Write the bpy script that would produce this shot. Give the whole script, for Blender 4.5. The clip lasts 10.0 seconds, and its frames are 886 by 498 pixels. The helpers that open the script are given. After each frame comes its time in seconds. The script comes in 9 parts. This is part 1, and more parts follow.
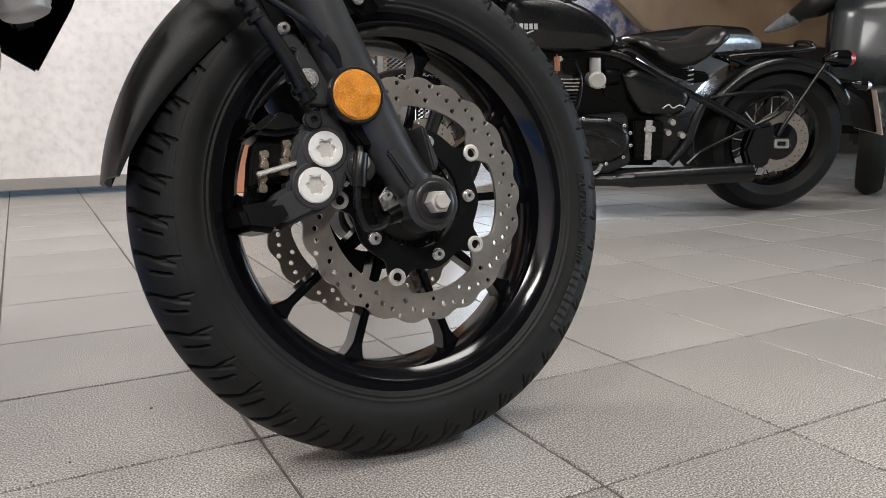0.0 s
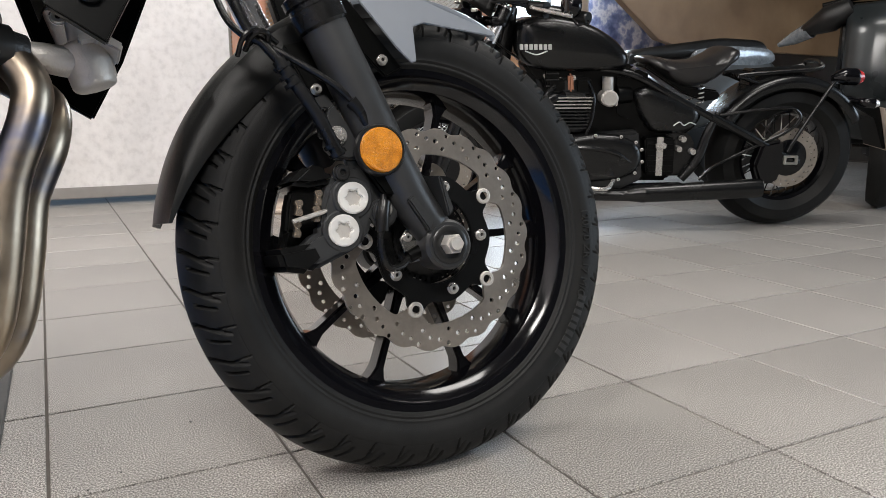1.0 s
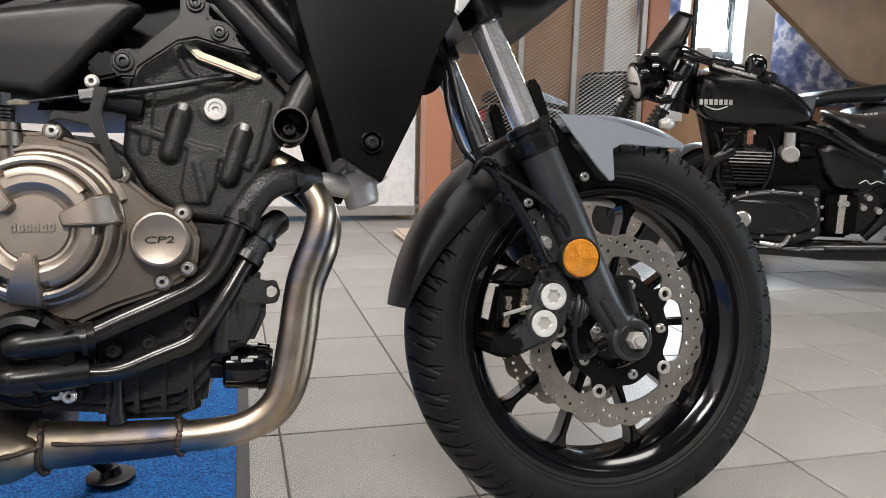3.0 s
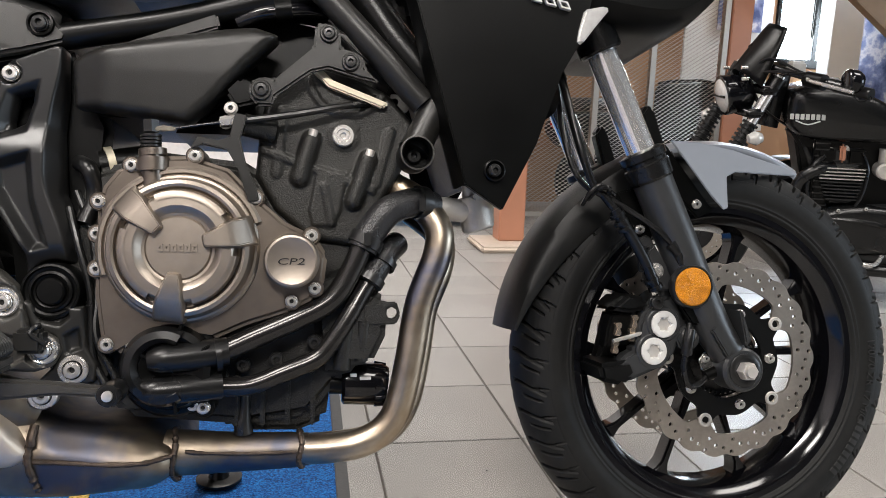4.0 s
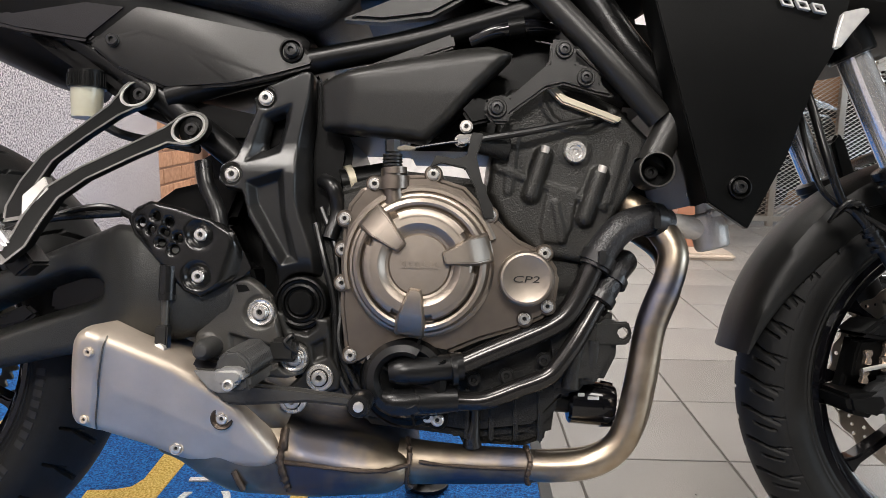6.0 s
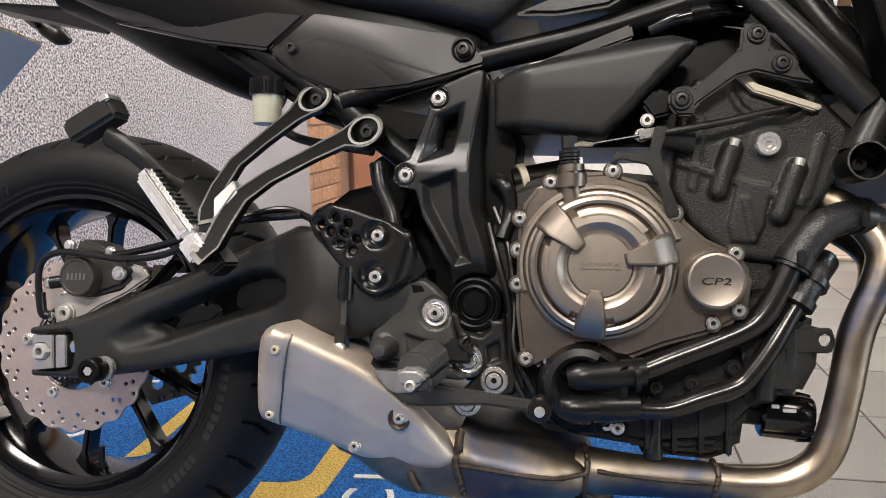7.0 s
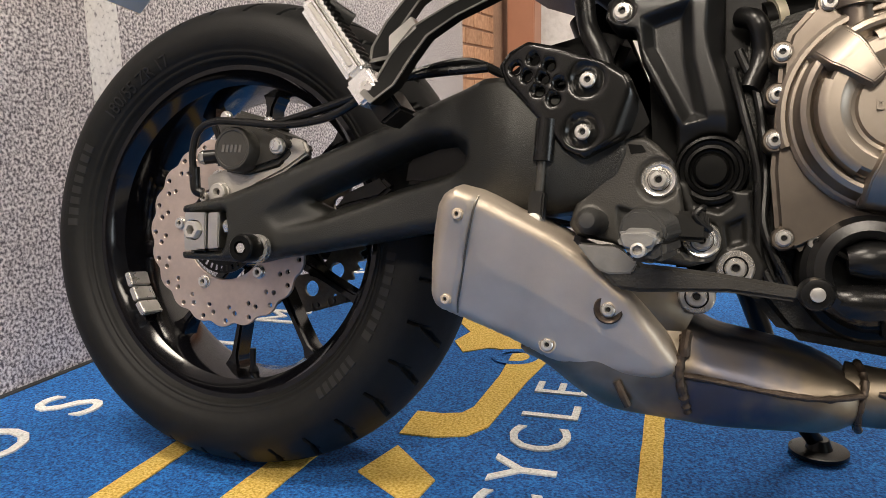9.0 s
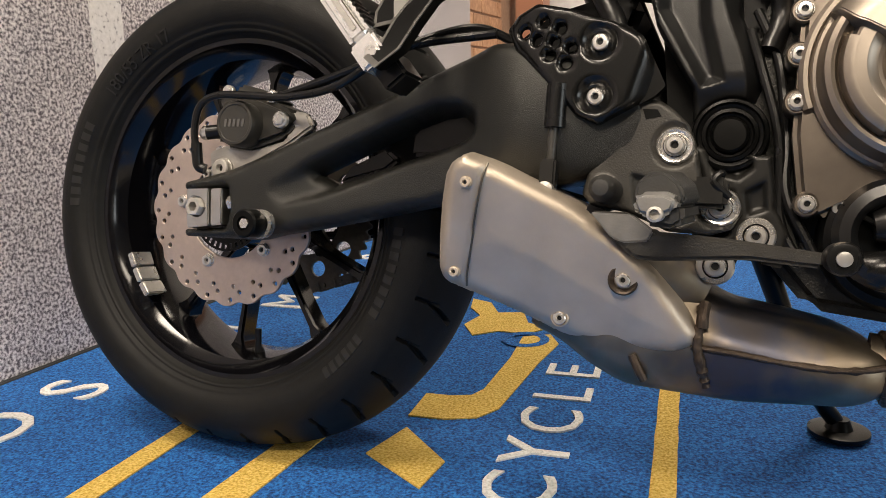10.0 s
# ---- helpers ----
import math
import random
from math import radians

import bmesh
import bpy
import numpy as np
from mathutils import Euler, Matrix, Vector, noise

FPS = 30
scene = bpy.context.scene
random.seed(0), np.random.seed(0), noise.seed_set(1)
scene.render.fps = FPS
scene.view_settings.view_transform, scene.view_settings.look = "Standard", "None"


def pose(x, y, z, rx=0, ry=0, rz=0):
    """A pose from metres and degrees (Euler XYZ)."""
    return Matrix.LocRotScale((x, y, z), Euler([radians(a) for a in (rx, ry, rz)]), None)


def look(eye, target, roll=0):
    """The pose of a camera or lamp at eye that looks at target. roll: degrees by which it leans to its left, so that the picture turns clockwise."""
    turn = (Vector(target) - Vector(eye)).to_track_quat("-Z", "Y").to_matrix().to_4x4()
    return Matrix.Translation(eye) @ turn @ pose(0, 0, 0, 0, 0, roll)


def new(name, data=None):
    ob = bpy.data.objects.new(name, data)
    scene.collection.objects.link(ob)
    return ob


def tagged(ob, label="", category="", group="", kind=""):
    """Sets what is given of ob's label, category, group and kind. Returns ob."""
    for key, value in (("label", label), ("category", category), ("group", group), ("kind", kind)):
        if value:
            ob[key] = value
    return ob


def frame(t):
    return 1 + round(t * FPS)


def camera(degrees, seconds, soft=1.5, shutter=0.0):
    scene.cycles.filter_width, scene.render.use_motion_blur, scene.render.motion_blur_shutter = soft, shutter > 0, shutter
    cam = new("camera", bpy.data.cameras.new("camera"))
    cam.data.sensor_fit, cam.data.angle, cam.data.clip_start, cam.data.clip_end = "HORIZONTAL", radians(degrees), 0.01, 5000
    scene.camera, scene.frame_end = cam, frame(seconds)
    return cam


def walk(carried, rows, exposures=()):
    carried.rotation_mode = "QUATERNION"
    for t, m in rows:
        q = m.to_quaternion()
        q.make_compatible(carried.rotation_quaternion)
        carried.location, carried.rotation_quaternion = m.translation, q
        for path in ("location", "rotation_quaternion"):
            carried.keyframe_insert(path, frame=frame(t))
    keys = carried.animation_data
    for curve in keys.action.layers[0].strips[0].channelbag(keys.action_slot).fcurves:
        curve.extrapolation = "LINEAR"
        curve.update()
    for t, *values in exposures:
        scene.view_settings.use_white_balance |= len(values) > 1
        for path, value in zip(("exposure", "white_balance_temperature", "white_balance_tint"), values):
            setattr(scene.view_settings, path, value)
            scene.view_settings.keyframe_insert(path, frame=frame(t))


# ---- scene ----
cam = camera(60.9, 10.0, 0.85)
PATH = [
    (0, (1.096, -0.791, 0.414), (2.021, 0.942, 0.039), -0.3),
    (0.5, (1.082, -0.818, 0.438), (1.997, 0.921, 0.063), -0.2),
    (1, (1.06, -0.865, 0.474), (1.946, 0.889, 0.101), -0.2),
    (1.5, (1.036, -0.915, 0.518), (1.824, 0.887, 0.153), -0.2),
    (2, (1.021, -0.951, 0.55), (1.694, 0.898, 0.193), 0.3),
    (2.5, (0.99, -0.975, 0.584), (1.568, 0.906, 0.227), 0.9),
    (3.8, (0.89, -0.981, 0.64), (1.28, 0.949, 0.289), 2.1),
    (4, (0.877, -0.976, 0.643), (1.229, 0.96, 0.289), 2.2),
    (4.5, (0.841, -0.967, 0.648), (1.092, 0.985, 0.295), 2.3),
    (5, (0.82, -0.964, 0.653), (0.973, 0.997, 0.292), 2.1),
    (6.5, (0.754, -0.952, 0.662), (0.56, 1.004, 0.294), -0.1),
    (7, (0.725, -0.941, 0.654), (0.337, 0.988, 0.295), -1.1),
    (7.5, (0.703, -0.915, 0.633), (0.146, 0.974, 0.286), -1.5),
    (8, (0.668, -0.891, 0.586), (0.006, 0.962, 0.23), -1.4),
    (8.5, (0.64, -0.852, 0.542), (-0.083, 0.976, 0.174), -1.2),
    (9, (0.619, -0.814, 0.491), (-0.119, 1.005, 0.112), -1.0),
    (9.5, (0.609, -0.793, 0.471), (-0.141, 1.019, 0.077), -1.1),
    (10, (0.612, -0.796, 0.467), (-0.147, 1.01, 0.068), -1.5),
]
# the camera warms and darkens its picture as the blue mat fills it
TONE = [(0.0, -0.26, 6450, 10), (2.5, -0.22, 6500, 10), (4.5, -0.12, 6550, 11), (6.5, -0.10, 6650, 11), (8.0, -0.29, 7000, 11), (9.0, -0.38, 7450, 11.5), (10.0, -0.44, 7850, 12)]
walk(cam, [(t, look(eye, target, roll)) for t, eye, target, roll in PATH], TONE)
import collections
from mathutils.geometry import delaunay_2d_cdt

# ---------- world, light, exposure ----------
world = bpy.data.worlds.new("world")
scene.world = world
world.use_nodes = True
wn = world.node_tree
sky = wn.nodes.new("ShaderNodeTexSky")
sky.sky_type = "NISHITA"
sky.sun_disc = False
sky.sun_elevation, sky.sun_rotation = radians(35), radians(120)
wn.links.new(sky.outputs[0], wn.nodes["Background"].inputs[0])
wn.nodes["Background"].inputs[1].default_value = 0.10


def area(name, m, sx, sy, power, color=(1, 1, 1)):
    d = bpy.data.lights.new(name, "AREA")
    d.shape, d.size, d.size_y, d.energy, d.color = "RECTANGLE", sx, sy, power, color
    ob = new(name, d)
    ob.matrix_world = m
    return ob


CEIL = 2.75
LAMPS = [(-0.3, -1.0, 74), (2.3, -1.0, 28), (0.9, 1.6, 70), (3.4, 0.6, 19), (0.7, -2.7, 124)]
for lx, ly, watts in LAMPS:
    area("panel_light_source", pose(lx, ly, CEIL - 0.055), 1.16, 0.56, watts, (1.0, 0.955, 0.905))
area("east_window_source", look((7.14, -2.1, 1.35), (1.0, -0.2, 0.5)), 2.9, 1.9, 110, (0.70, 0.84, 1.0))
area("window_light_source", look((4.77, 4.45, 1.75), (1.6, 0.0, 0.0)), 0.7, 1.2, 160, (0.74, 0.87, 1.0))

# ---------- materials ----------


def mat(name, color, rough=0.5, metal=0.0, vary=0.15, scale=40.0, bump=0.0, bscale=200.0, rvary=0.1, spec=0.5, coat=0.0, fine=None):
    m = bpy.data.materials.new(name)
    m.use_nodes = True
    nt = m.node_tree
    N, Lk = nt.nodes, nt.links
    b = N["Principled BSDF"]
    b.inputs["Metallic"].default_value = metal
    b.inputs["Specular IOR Level"].default_value = spec
    b.inputs["Coat Weight"].default_value = coat
    b.inputs["Coat Roughness"].default_value = 0.08
    tc = N.new("ShaderNodeTexCoord")
    n1 = N.new("ShaderNodeTexNoise")
    n1.inputs["Scale"].default_value = scale
    n1.inputs["Detail"].default_value = 5
    n2 = N.new("ShaderNodeTexNoise")
    n2.inputs["Scale"].default_value = scale * 0.15
    n2.inputs["Detail"].default_value = 3
    for n in (n1, n2):
        Lk.new(tc.outputs["Object"], n.inputs["Vector"])
    mx = N.new("ShaderNodeMath")
    mx.operation = "ADD"
    Lk.new(n1.outputs["Fac"], mx.inputs[0])
    Lk.new(n2.outputs["Fac"], mx.inputs[1])
    ramp = N.new("ShaderNodeMapRange")
    ramp.inputs[1].default_value, ramp.inputs[2].default_value = 0.6, 1.4
    Lk.new(mx.outputs[0], ramp.inputs[0])
    mixc = N.new("ShaderNodeMix")
    mixc.data_type = "RGBA"
    lo = [c * (1 - vary) for c in color]
    hi = [min(1.0, c * (1 + vary)) for c in color]
    mixc.inputs["A"].default_value = (*lo, 1)
    mixc.inputs["B"].default_value = (*hi, 1)
    Lk.new(ramp.outputs[0], mixc.inputs["Factor"])
    Lk.new(mixc.outputs["Result"], b.inputs["Base Color"])
    rr = N.new("ShaderNodeMapRange")
    rr.inputs[3].default_value, rr.inputs[4].default_value = max(0.02, rough - rvary), min(1, rough + rvary)
    Lk.new(n2.outputs["Fac"], rr.inputs[0])
    Lk.new(rr.outputs[0], b.inputs["Roughness"])
    if bump:
        nb = N.new("ShaderNodeTexNoise")
        nb.inputs["Scale"].default_value = bscale
        nb.inputs["Detail"].default_value = 3
        Lk.new(tc.outputs["Object"], nb.inputs["Vector"])
        bp = N.new("ShaderNodeBump")
        bp.inputs["Strength"].default_value = bump
        bp.inputs["Distance"].default_value = 0.001
        Lk.new(nb.outputs["Fac"], bp.inputs["Height"])
        Lk.new(bp.outputs[0], b.inputs["Normal"])
    return m


def ramp_mat(name, stops, scale, rough, bump=0.0, metal=0.0, detail=2.0, kind="ShaderNodeTexNoise", bdist=0.002, rnd=0.0):
    """Speckled material: a noise read through a colour ramp."""
    m = bpy.data.materials.new(name)
    m.use_nodes = True
    nt = m.node_tree
    N, Lk = nt.nodes, nt.links
    b = N["Principled BSDF"]
    b.inputs["Metallic"].default_value, b.inputs["Roughness"].default_value = metal, rough
    tc = N.new("ShaderNodeTexCoord")
    n = N.new(kind)
    n.inputs["Scale"].default_value = scale
    n.inputs["Detail"].default_value = detail
    Lk.new(tc.outputs["Object"], n.inputs["Vector"])
    cr = N.new("ShaderNodeValToRGB")
    cr.color_ramp.elements[0].position, cr.color_ramp.elements[0].color = stops[0][0], (*stops[0][1], 1)
    cr.color_ramp.elements[1].position, cr.color_ramp.elements[1].color = stops[-1][0], (*stops[-1][1], 1)
    for p, c in stops[1:-1]:
        e = cr.color_ramp.elements.new(p)
        e.color = (*c, 1)
    Lk.new(n.outputs["Fac"], cr.inputs[0])
    big = N.new("ShaderNodeTexNoise")
    big.inputs["Scale"].default_value = 2.2
    big.inputs["Detail"].default_value = 4
    Lk.new(tc.outputs["Object"], big.inputs["Vector"])
    mr = N.new("ShaderNodeMapRange")
    mr.inputs[1].default_value, mr.inputs[2].default_value = 0.3, 0.7
    mr.inputs[3].default_value, mr.inputs[4].default_value = 0.86, 1.10
    Lk.new(big.outputs["Fac"], mr.inputs[0])
    sc = N.new("ShaderNodeVectorMath")
    sc.operation = "SCALE"
    Lk.new(cr.outputs[0], sc.inputs[0])
    if rnd:
        oi = N.new("ShaderNodeObjectInfo")
        m2 = N.new("ShaderNodeMapRange")
        m2.inputs[3].default_value, m2.inputs[4].default_value = 1 - rnd, 1 + rnd
        Lk.new(oi.outputs["Random"], m2.inputs[0])
        mm = N.new("ShaderNodeMath")
        mm.operation = "MULTIPLY"
        Lk.new(mr.outputs[0], mm.inputs[0])
        Lk.new(m2.outputs[0], mm.inputs[1])
        Lk.new(mm.outputs[0], sc.inputs["Scale"])
    else:
        Lk.new(mr.outputs[0], sc.inputs["Scale"])
    Lk.new(sc.outputs[0], b.inputs["Base Color"])
    if bump:
        bp = N.new("ShaderNodeBump")
        bp.inputs["Strength"].default_value = bump
        bp.inputs["Distance"].default_value = bdist
        Lk.new(n.outputs["Fac"], bp.inputs["Height"])
        Lk.new(bp.outputs[0], b.inputs["Normal"])
    return m


PLASTIC = mat("satin_black_plastic", (0.0020, 0.0021, 0.0020), 0.33, 0, 0.25, 60, 0.12, 900, 0.06, 0.16)
GREYPL = mat("grey_textured_plastic", (0.017, 0.0166, 0.0154), 0.34, 0.15, 0.15, 50, 0.15, 1200, 0.06, 0.36)
DARKPAINT = mat("matt_black_paint", (0.0042, 0.0043, 0.0043), 0.29, 0.03, 0.2, 50, 0.1, 900, 0.06, 0.25)
GLOSSBLK = mat("gloss_black_paint", (0.003, 0.003, 0.004), 0.14, 0, 0.2, 30, 0, 100, 0.04, 0.35, 0.25)
RUBBER = mat("tyre_rubber", (0.0085, 0.0086, 0.0083), 0.55, 0, 0.3, 90, 0.25, 700, 0.08, 0.20)
RUBBERTXT = mat("raised_tyre_lettering", (0.0125, 0.0124, 0.0118), 0.55, 0, 0.2, 90, spec=0.4)
ENGBLK = mat("black_cast_engine_paint", (0.021, 0.0206, 0.0188), 0.36, 0.35, 0.25, 60, 0.8, 480, 0.06, 0.4)
COVERBLK = mat("satin_black_moulding", (0.011, 0.0112, 0.0112), 0.30, 0.1, 0.2, 50, 0.12, 1400, 0.05, 0.5)
FORKBLK = mat("satin_grey_black_anodising", (0.030, 0.0312, 0.0322), 0.36, 0.2, 0.15, 50, 0.1, 1400, 0.05, 0.5)
MACHINED = mat("machined_aluminium", (0.74, 0.73, 0.70), 0.34, 0.35, 0.06, 120, 0.1, 900, 0.05)
CASTBLK = mat("matt_black_cast_paint", (0.019, 0.0194, 0.0172), 0.35, 0.2, 0.25, 60, 0.6, 1300, 0.05, 0.45)
GREYCAST = mat("dark_grey_cast_paint", (0.046, 0.0437, 0.039), 0.38, 0.25, 0.15, 60, 0.4, 600, 0.05, 0.4)
BRONZE = mat("magnesium_bronze_cover", (0.300, 0.258, 0.217), 0.41, 0.95, 0.10, 90, 0.02, 1500, 0.05)
BRONZED = mat("bronze_cover_dull", (0.200, 0.168, 0.140), 0.34, 0.92, 0.12, 70, 0.03, 1500, 0.05)
STEEL = mat("brushed_disc_steel", (0.44, 0.395, 0.345), 0.32, 0.9, 0.12, 160, 0.1, 900)
STEELR = mat("worn_disc_steel", (0.56, 0.46, 0.41), 0.45, 0.8, 0.10, 160, 0.1, 900)
ALU = mat("bare_aluminium", (0.62, 0.61, 0.58), 0.30, 1.0, 0.08, 90, 0.15, 700)
POLISHED = mat("polished_aluminium", (0.80, 0.79, 0.77), 0.24, 0.75, 0.05, 60, 0.05, 700)
CAST = mat("cast_aluminium", (0.50, 0.475, 0.44), 0.48, 0.5, 0.12, 90, 0.4, 500)
CHROME = mat("polished_chrome", (0.86, 0.85, 0.84), 0.15, 0.82, 0.03, 20, 0, 100, 0.03)
BOLT = mat("zinc_bolt", (0.66, 0.64, 0.61), 0.27, 0.80, 0.1, 200, 0, 100, 0.06)
BOLTBLK = mat("black_bolt", (0.03, 0.03, 0.03), 0.3, 0.6, 0.2, 100)
HOSE = mat("black_rubber_hose", (0.0060, 0.0060, 0.0061), 0.28, 0, 0.25, 90, 0.1, 500, 0.06, 0.36)
PIPE = mat("black_coated_pipe", (0.045, 0.043, 0.042), 0.22, 0.8, 0.2, 60)
GREYFEND = mat("blue_grey_painted_plastic", (0.185, 0.20, 0.225), 0.36, 0.15, 0.05, 30, 0, 100, 0.05)
ORANGE = mat("amber_reflector_plastic", (0.46, 0.165, 0.002), 0.22, 0, 0.42, 420, 0.9, 700, spec=0.4, coat=0.2)
CLIPM = mat("straw_tinted_spring_steel", (0.62, 0.52, 0.42), 0.24, 0.9, 0.15, 80)
CLEARPL = mat("clear_ribbed_plastic", (0.55, 0.54, 0.52), 0.15, 0.3, 0.15, 120, coat=0.5)
WHITEMARK = mat("silver_decal", (0.62, 0.62, 0.60), 0.35, 0.4, 0.05, 40)
RESERV = mat("translucent_reservoir_plastic", (0.40, 0.385, 0.30), 0.25, 0, 0.12, 60)
SATINBLK = mat("satin_black_guard", (0.004, 0.004, 0.0038), 0.24, 0, 0.2, 40, 0.0, 100, 0.04, 0.4)
BASEGREY = mat("grey_skirting", (0.30, 0.285, 0.27), 0.6, 0, 0.1, 20)
SOUTHWALL = mat("bounce_cutting_south_wall", (0.035, 0.034, 0.033), 0.7, 0, 0.1, 5, 0.2, 100)
LEATHER = mat("black_vinyl_seat", (0.009, 0.009, 0.009), 0.40, 0, 0.2, 60, 0.6, 700)
SADDLE = mat("polished_black_leather", (0.014, 0.013, 0.013), 0.30, 0, 0.25, 40, 0.25, 260, 0.06, 0.6)
BOBPAINT = mat("satin_black_bobber_paint", (0.0045, 0.0047, 0.0050), 0.26, 0.1, 0.2, 40, 0.08, 900, 0.05, 0.55)
BOBCAST = mat("black_crackle_engine_finish", (0.020, 0.0205, 0.021), 0.36, 0.25, 0.25, 60, 0.4, 700, 0.06, 0.5)
WRAP = mat("crinkled_clear_film", (0.30, 0.33, 0.36), 0.16, 0.35, 0.45, 55, 1.0, 70, 0.06, 0.6)
PEGRUB = mat("worn_grey_black_rubber", (0.030, 0.0295, 0.028), 0.5, 0, 0.25, 90, 0.3, 600, 0.06, 0.4)
GUARDPL = mat("matt_black_mudguard_plastic", (0.0068, 0.0070, 0.0066), 0.44, 0, 0.2, 60, 0.25, 1100, 0.05, 0.30)
BRAID = mat("braided_black_hose", (0.020, 0.020, 0.021), 0.30, 0.25, 0.35, 420, 1.0, 420, 0.05, 0.5)
GASKET = mat("cream_gasket_metal", (0.55, 0.50, 0.38), 0.40, 0.5, 0.1, 60)
EDGEM = mat("worn_machined_edge", (0.17, 0.165, 0.155), 0.30, 0.6, 0.3, 60, 0.1, 700)
PEGTIP = mat("light_grey_forging", (0.25, 0.245, 0.235), 0.36, 0.5, 0.2, 60, 0.2, 500)
CHAIN = mat("oiled_steel_chain", (0.16, 0.145, 0.12), 0.38, 0.9, 0.25, 200)
PLATE = mat("bare_plate_back", (0.60, 0.61, 0.60), 0.42, 0.1, 0.05, 20)
REDPL = mat("red_lamp_plastic", (0.50, 0.02, 0.02), 0.2, 0, 0.1, 60, coat=0.4)

TILE = ramp_mat("speckled_porcelain_tile", [(0.38, (0.055, 0.050, 0.046)), (0.46, (0.195, 0.183, 0.170)), (0.54, (0.315, 0.300, 0.281)), (0.63, (0.60, 0.58, 0.55))], 440, 0.40, 0.0, detail=4.0, rnd=0.09)
GROUT = mat("tile_grout", (0.095, 0.084, 0.074), 0.85, 0, 0.2, 60, 0.4, 400)
ASPHALT = ramp_mat("asphalt_photo_print", [(0.36, (0.085, 0.072, 0.084)), (0.46, (0.30, 0.27, 0.285)), (0.55, (0.55, 0.51, 0.52)), (0.66, (0.77, 0.73, 0.73))], 175, 0.5, 0.0, detail=3.0)
STRIPE = ramp_mat("printed_white_road_line", [(0.28, (0.25, 0.24, 0.25)), (0.40, (0.72, 0.70, 0.69)), (0.8, (0.86, 0.84, 0.83))], 110, 0.5, 0.0)
WOODCHIP = ramp_mat("white_woodchip_wallpaper", [(0.30, (0.70, 0.68, 0.67)), (0.50, (0.80, 0.78, 0.77)), (0.70, (0.84, 0.82, 0.81))], 26, 0.7, 0.55, bdist=0.006, detail=4.0)
WHITEPAINT = mat("white_wall_paint", (0.76, 0.75, 0.72), 0.7, 0, 0.05, 8, 0.2, 120)
TERRA = mat("terracotta_painted_steel", (0.42, 0.19, 0.115), 0.45, 0, 0.08, 12, 0.1, 200)
BRICKM = ramp_mat("painted_brick", [(0.3, (0.42, 0.21, 0.12)), (0.7, (0.58, 0.33, 0.20))], 45, 0.75, 0.5, rnd=0.15)
MORTAR = mat("brick_mortar", (0.36, 0.22, 0.15), 0.85, 0, 0.2, 60, 0.5, 200)
BLUE = ramp_mat("blue_carpet_pile", [(0.32, (0.0010, 0.027, 0.115)), (0.50, (0.0022, 0.098, 0.350)), (0.68, (0.008, 0.200, 0.58))], 260, 0.95, 0.9, detail=3.0, bdist=0.004)
YELLOW = ramp_mat("yellow_carpet_pile", [(0.30, (0.42, 0.25, 0.03)), (0.50, (0.66, 0.44, 0.10)), (0.70, (0.80, 0.58, 0.20))], 260, 0.95, 0.9, detail=3.0, bdist=0.004)
WHITEP = ramp_mat("white_carpet_pile", [(0.30, (0.52, 0.52, 0.50)), (0.50, (0.74, 0.74, 0.72)), (0.70, (0.84, 0.84, 0.82))], 260, 0.95, 0.9, detail=3.0, bdist=0.004)
RUBEDGE = mat("dark_rubber_mat_edge", (0.05, 0.05, 0.05), 0.7, 0, 0.2, 60, 0.3, 200)
# Side and far walls: a made-up dark tone that lowers the room's bounce.
DARKWALL = mat("bounce_cutting_wall_grey", (0.04, 0.039, 0.038), 0.7, 0, 0.1, 5, 0.2, 100)
MESHM = mat("galvanised_expanded_mesh", (0.42, 0.39, 0.35), 0.45, 0.7, 0.1, 60)
VENEER = ramp_mat("brown_veneer_board", [(0.35, (0.20, 0.115, 0.055)), (0.55, (0.27, 0.165, 0.085)), (0.75, (0.33, 0.21, 0.115))], 3.0, 0.45, 0.05, detail=6.0)
CEILM = mat("bounce_cutting_ceiling_grey", (0.10, 0.0975, 0.095), 0.8, 0, 0.04, 6)
BEIGE = mat("beige_base_plate", (0.55, 0.46, 0.38), 0.55, 0, 0.1, 20)
POSTER = ramp_mat("blue_picture_poster", [(0.35, (0.05, 0.07, 0.16)), (0.5, (0.20, 0.22, 0.36)), (0.6, (0.65, 0.62, 0.64)), (0.75, (0.12, 0.16, 0.34))], 9, 0.3, detail=4.0)
CLEARBAG = mat("grey_metallic_scooter_paint", (0.024, 0.029, 0.031), 0.30, 0.25, 0.1, 30, coat=0.3)
# Silver grey darkened: the shade on this scooter is put into its colour.
SILVERP = mat("shaded_silver_scooter_paint", (0.055, 0.060, 0.064), 0.42, 0.1, 0.08, 30)
BROWNWALL = mat("ochre_brown_wall_paint", (0.42, 0.24, 0.13), 0.7, 0, 0.1, 5, 0.2, 100)


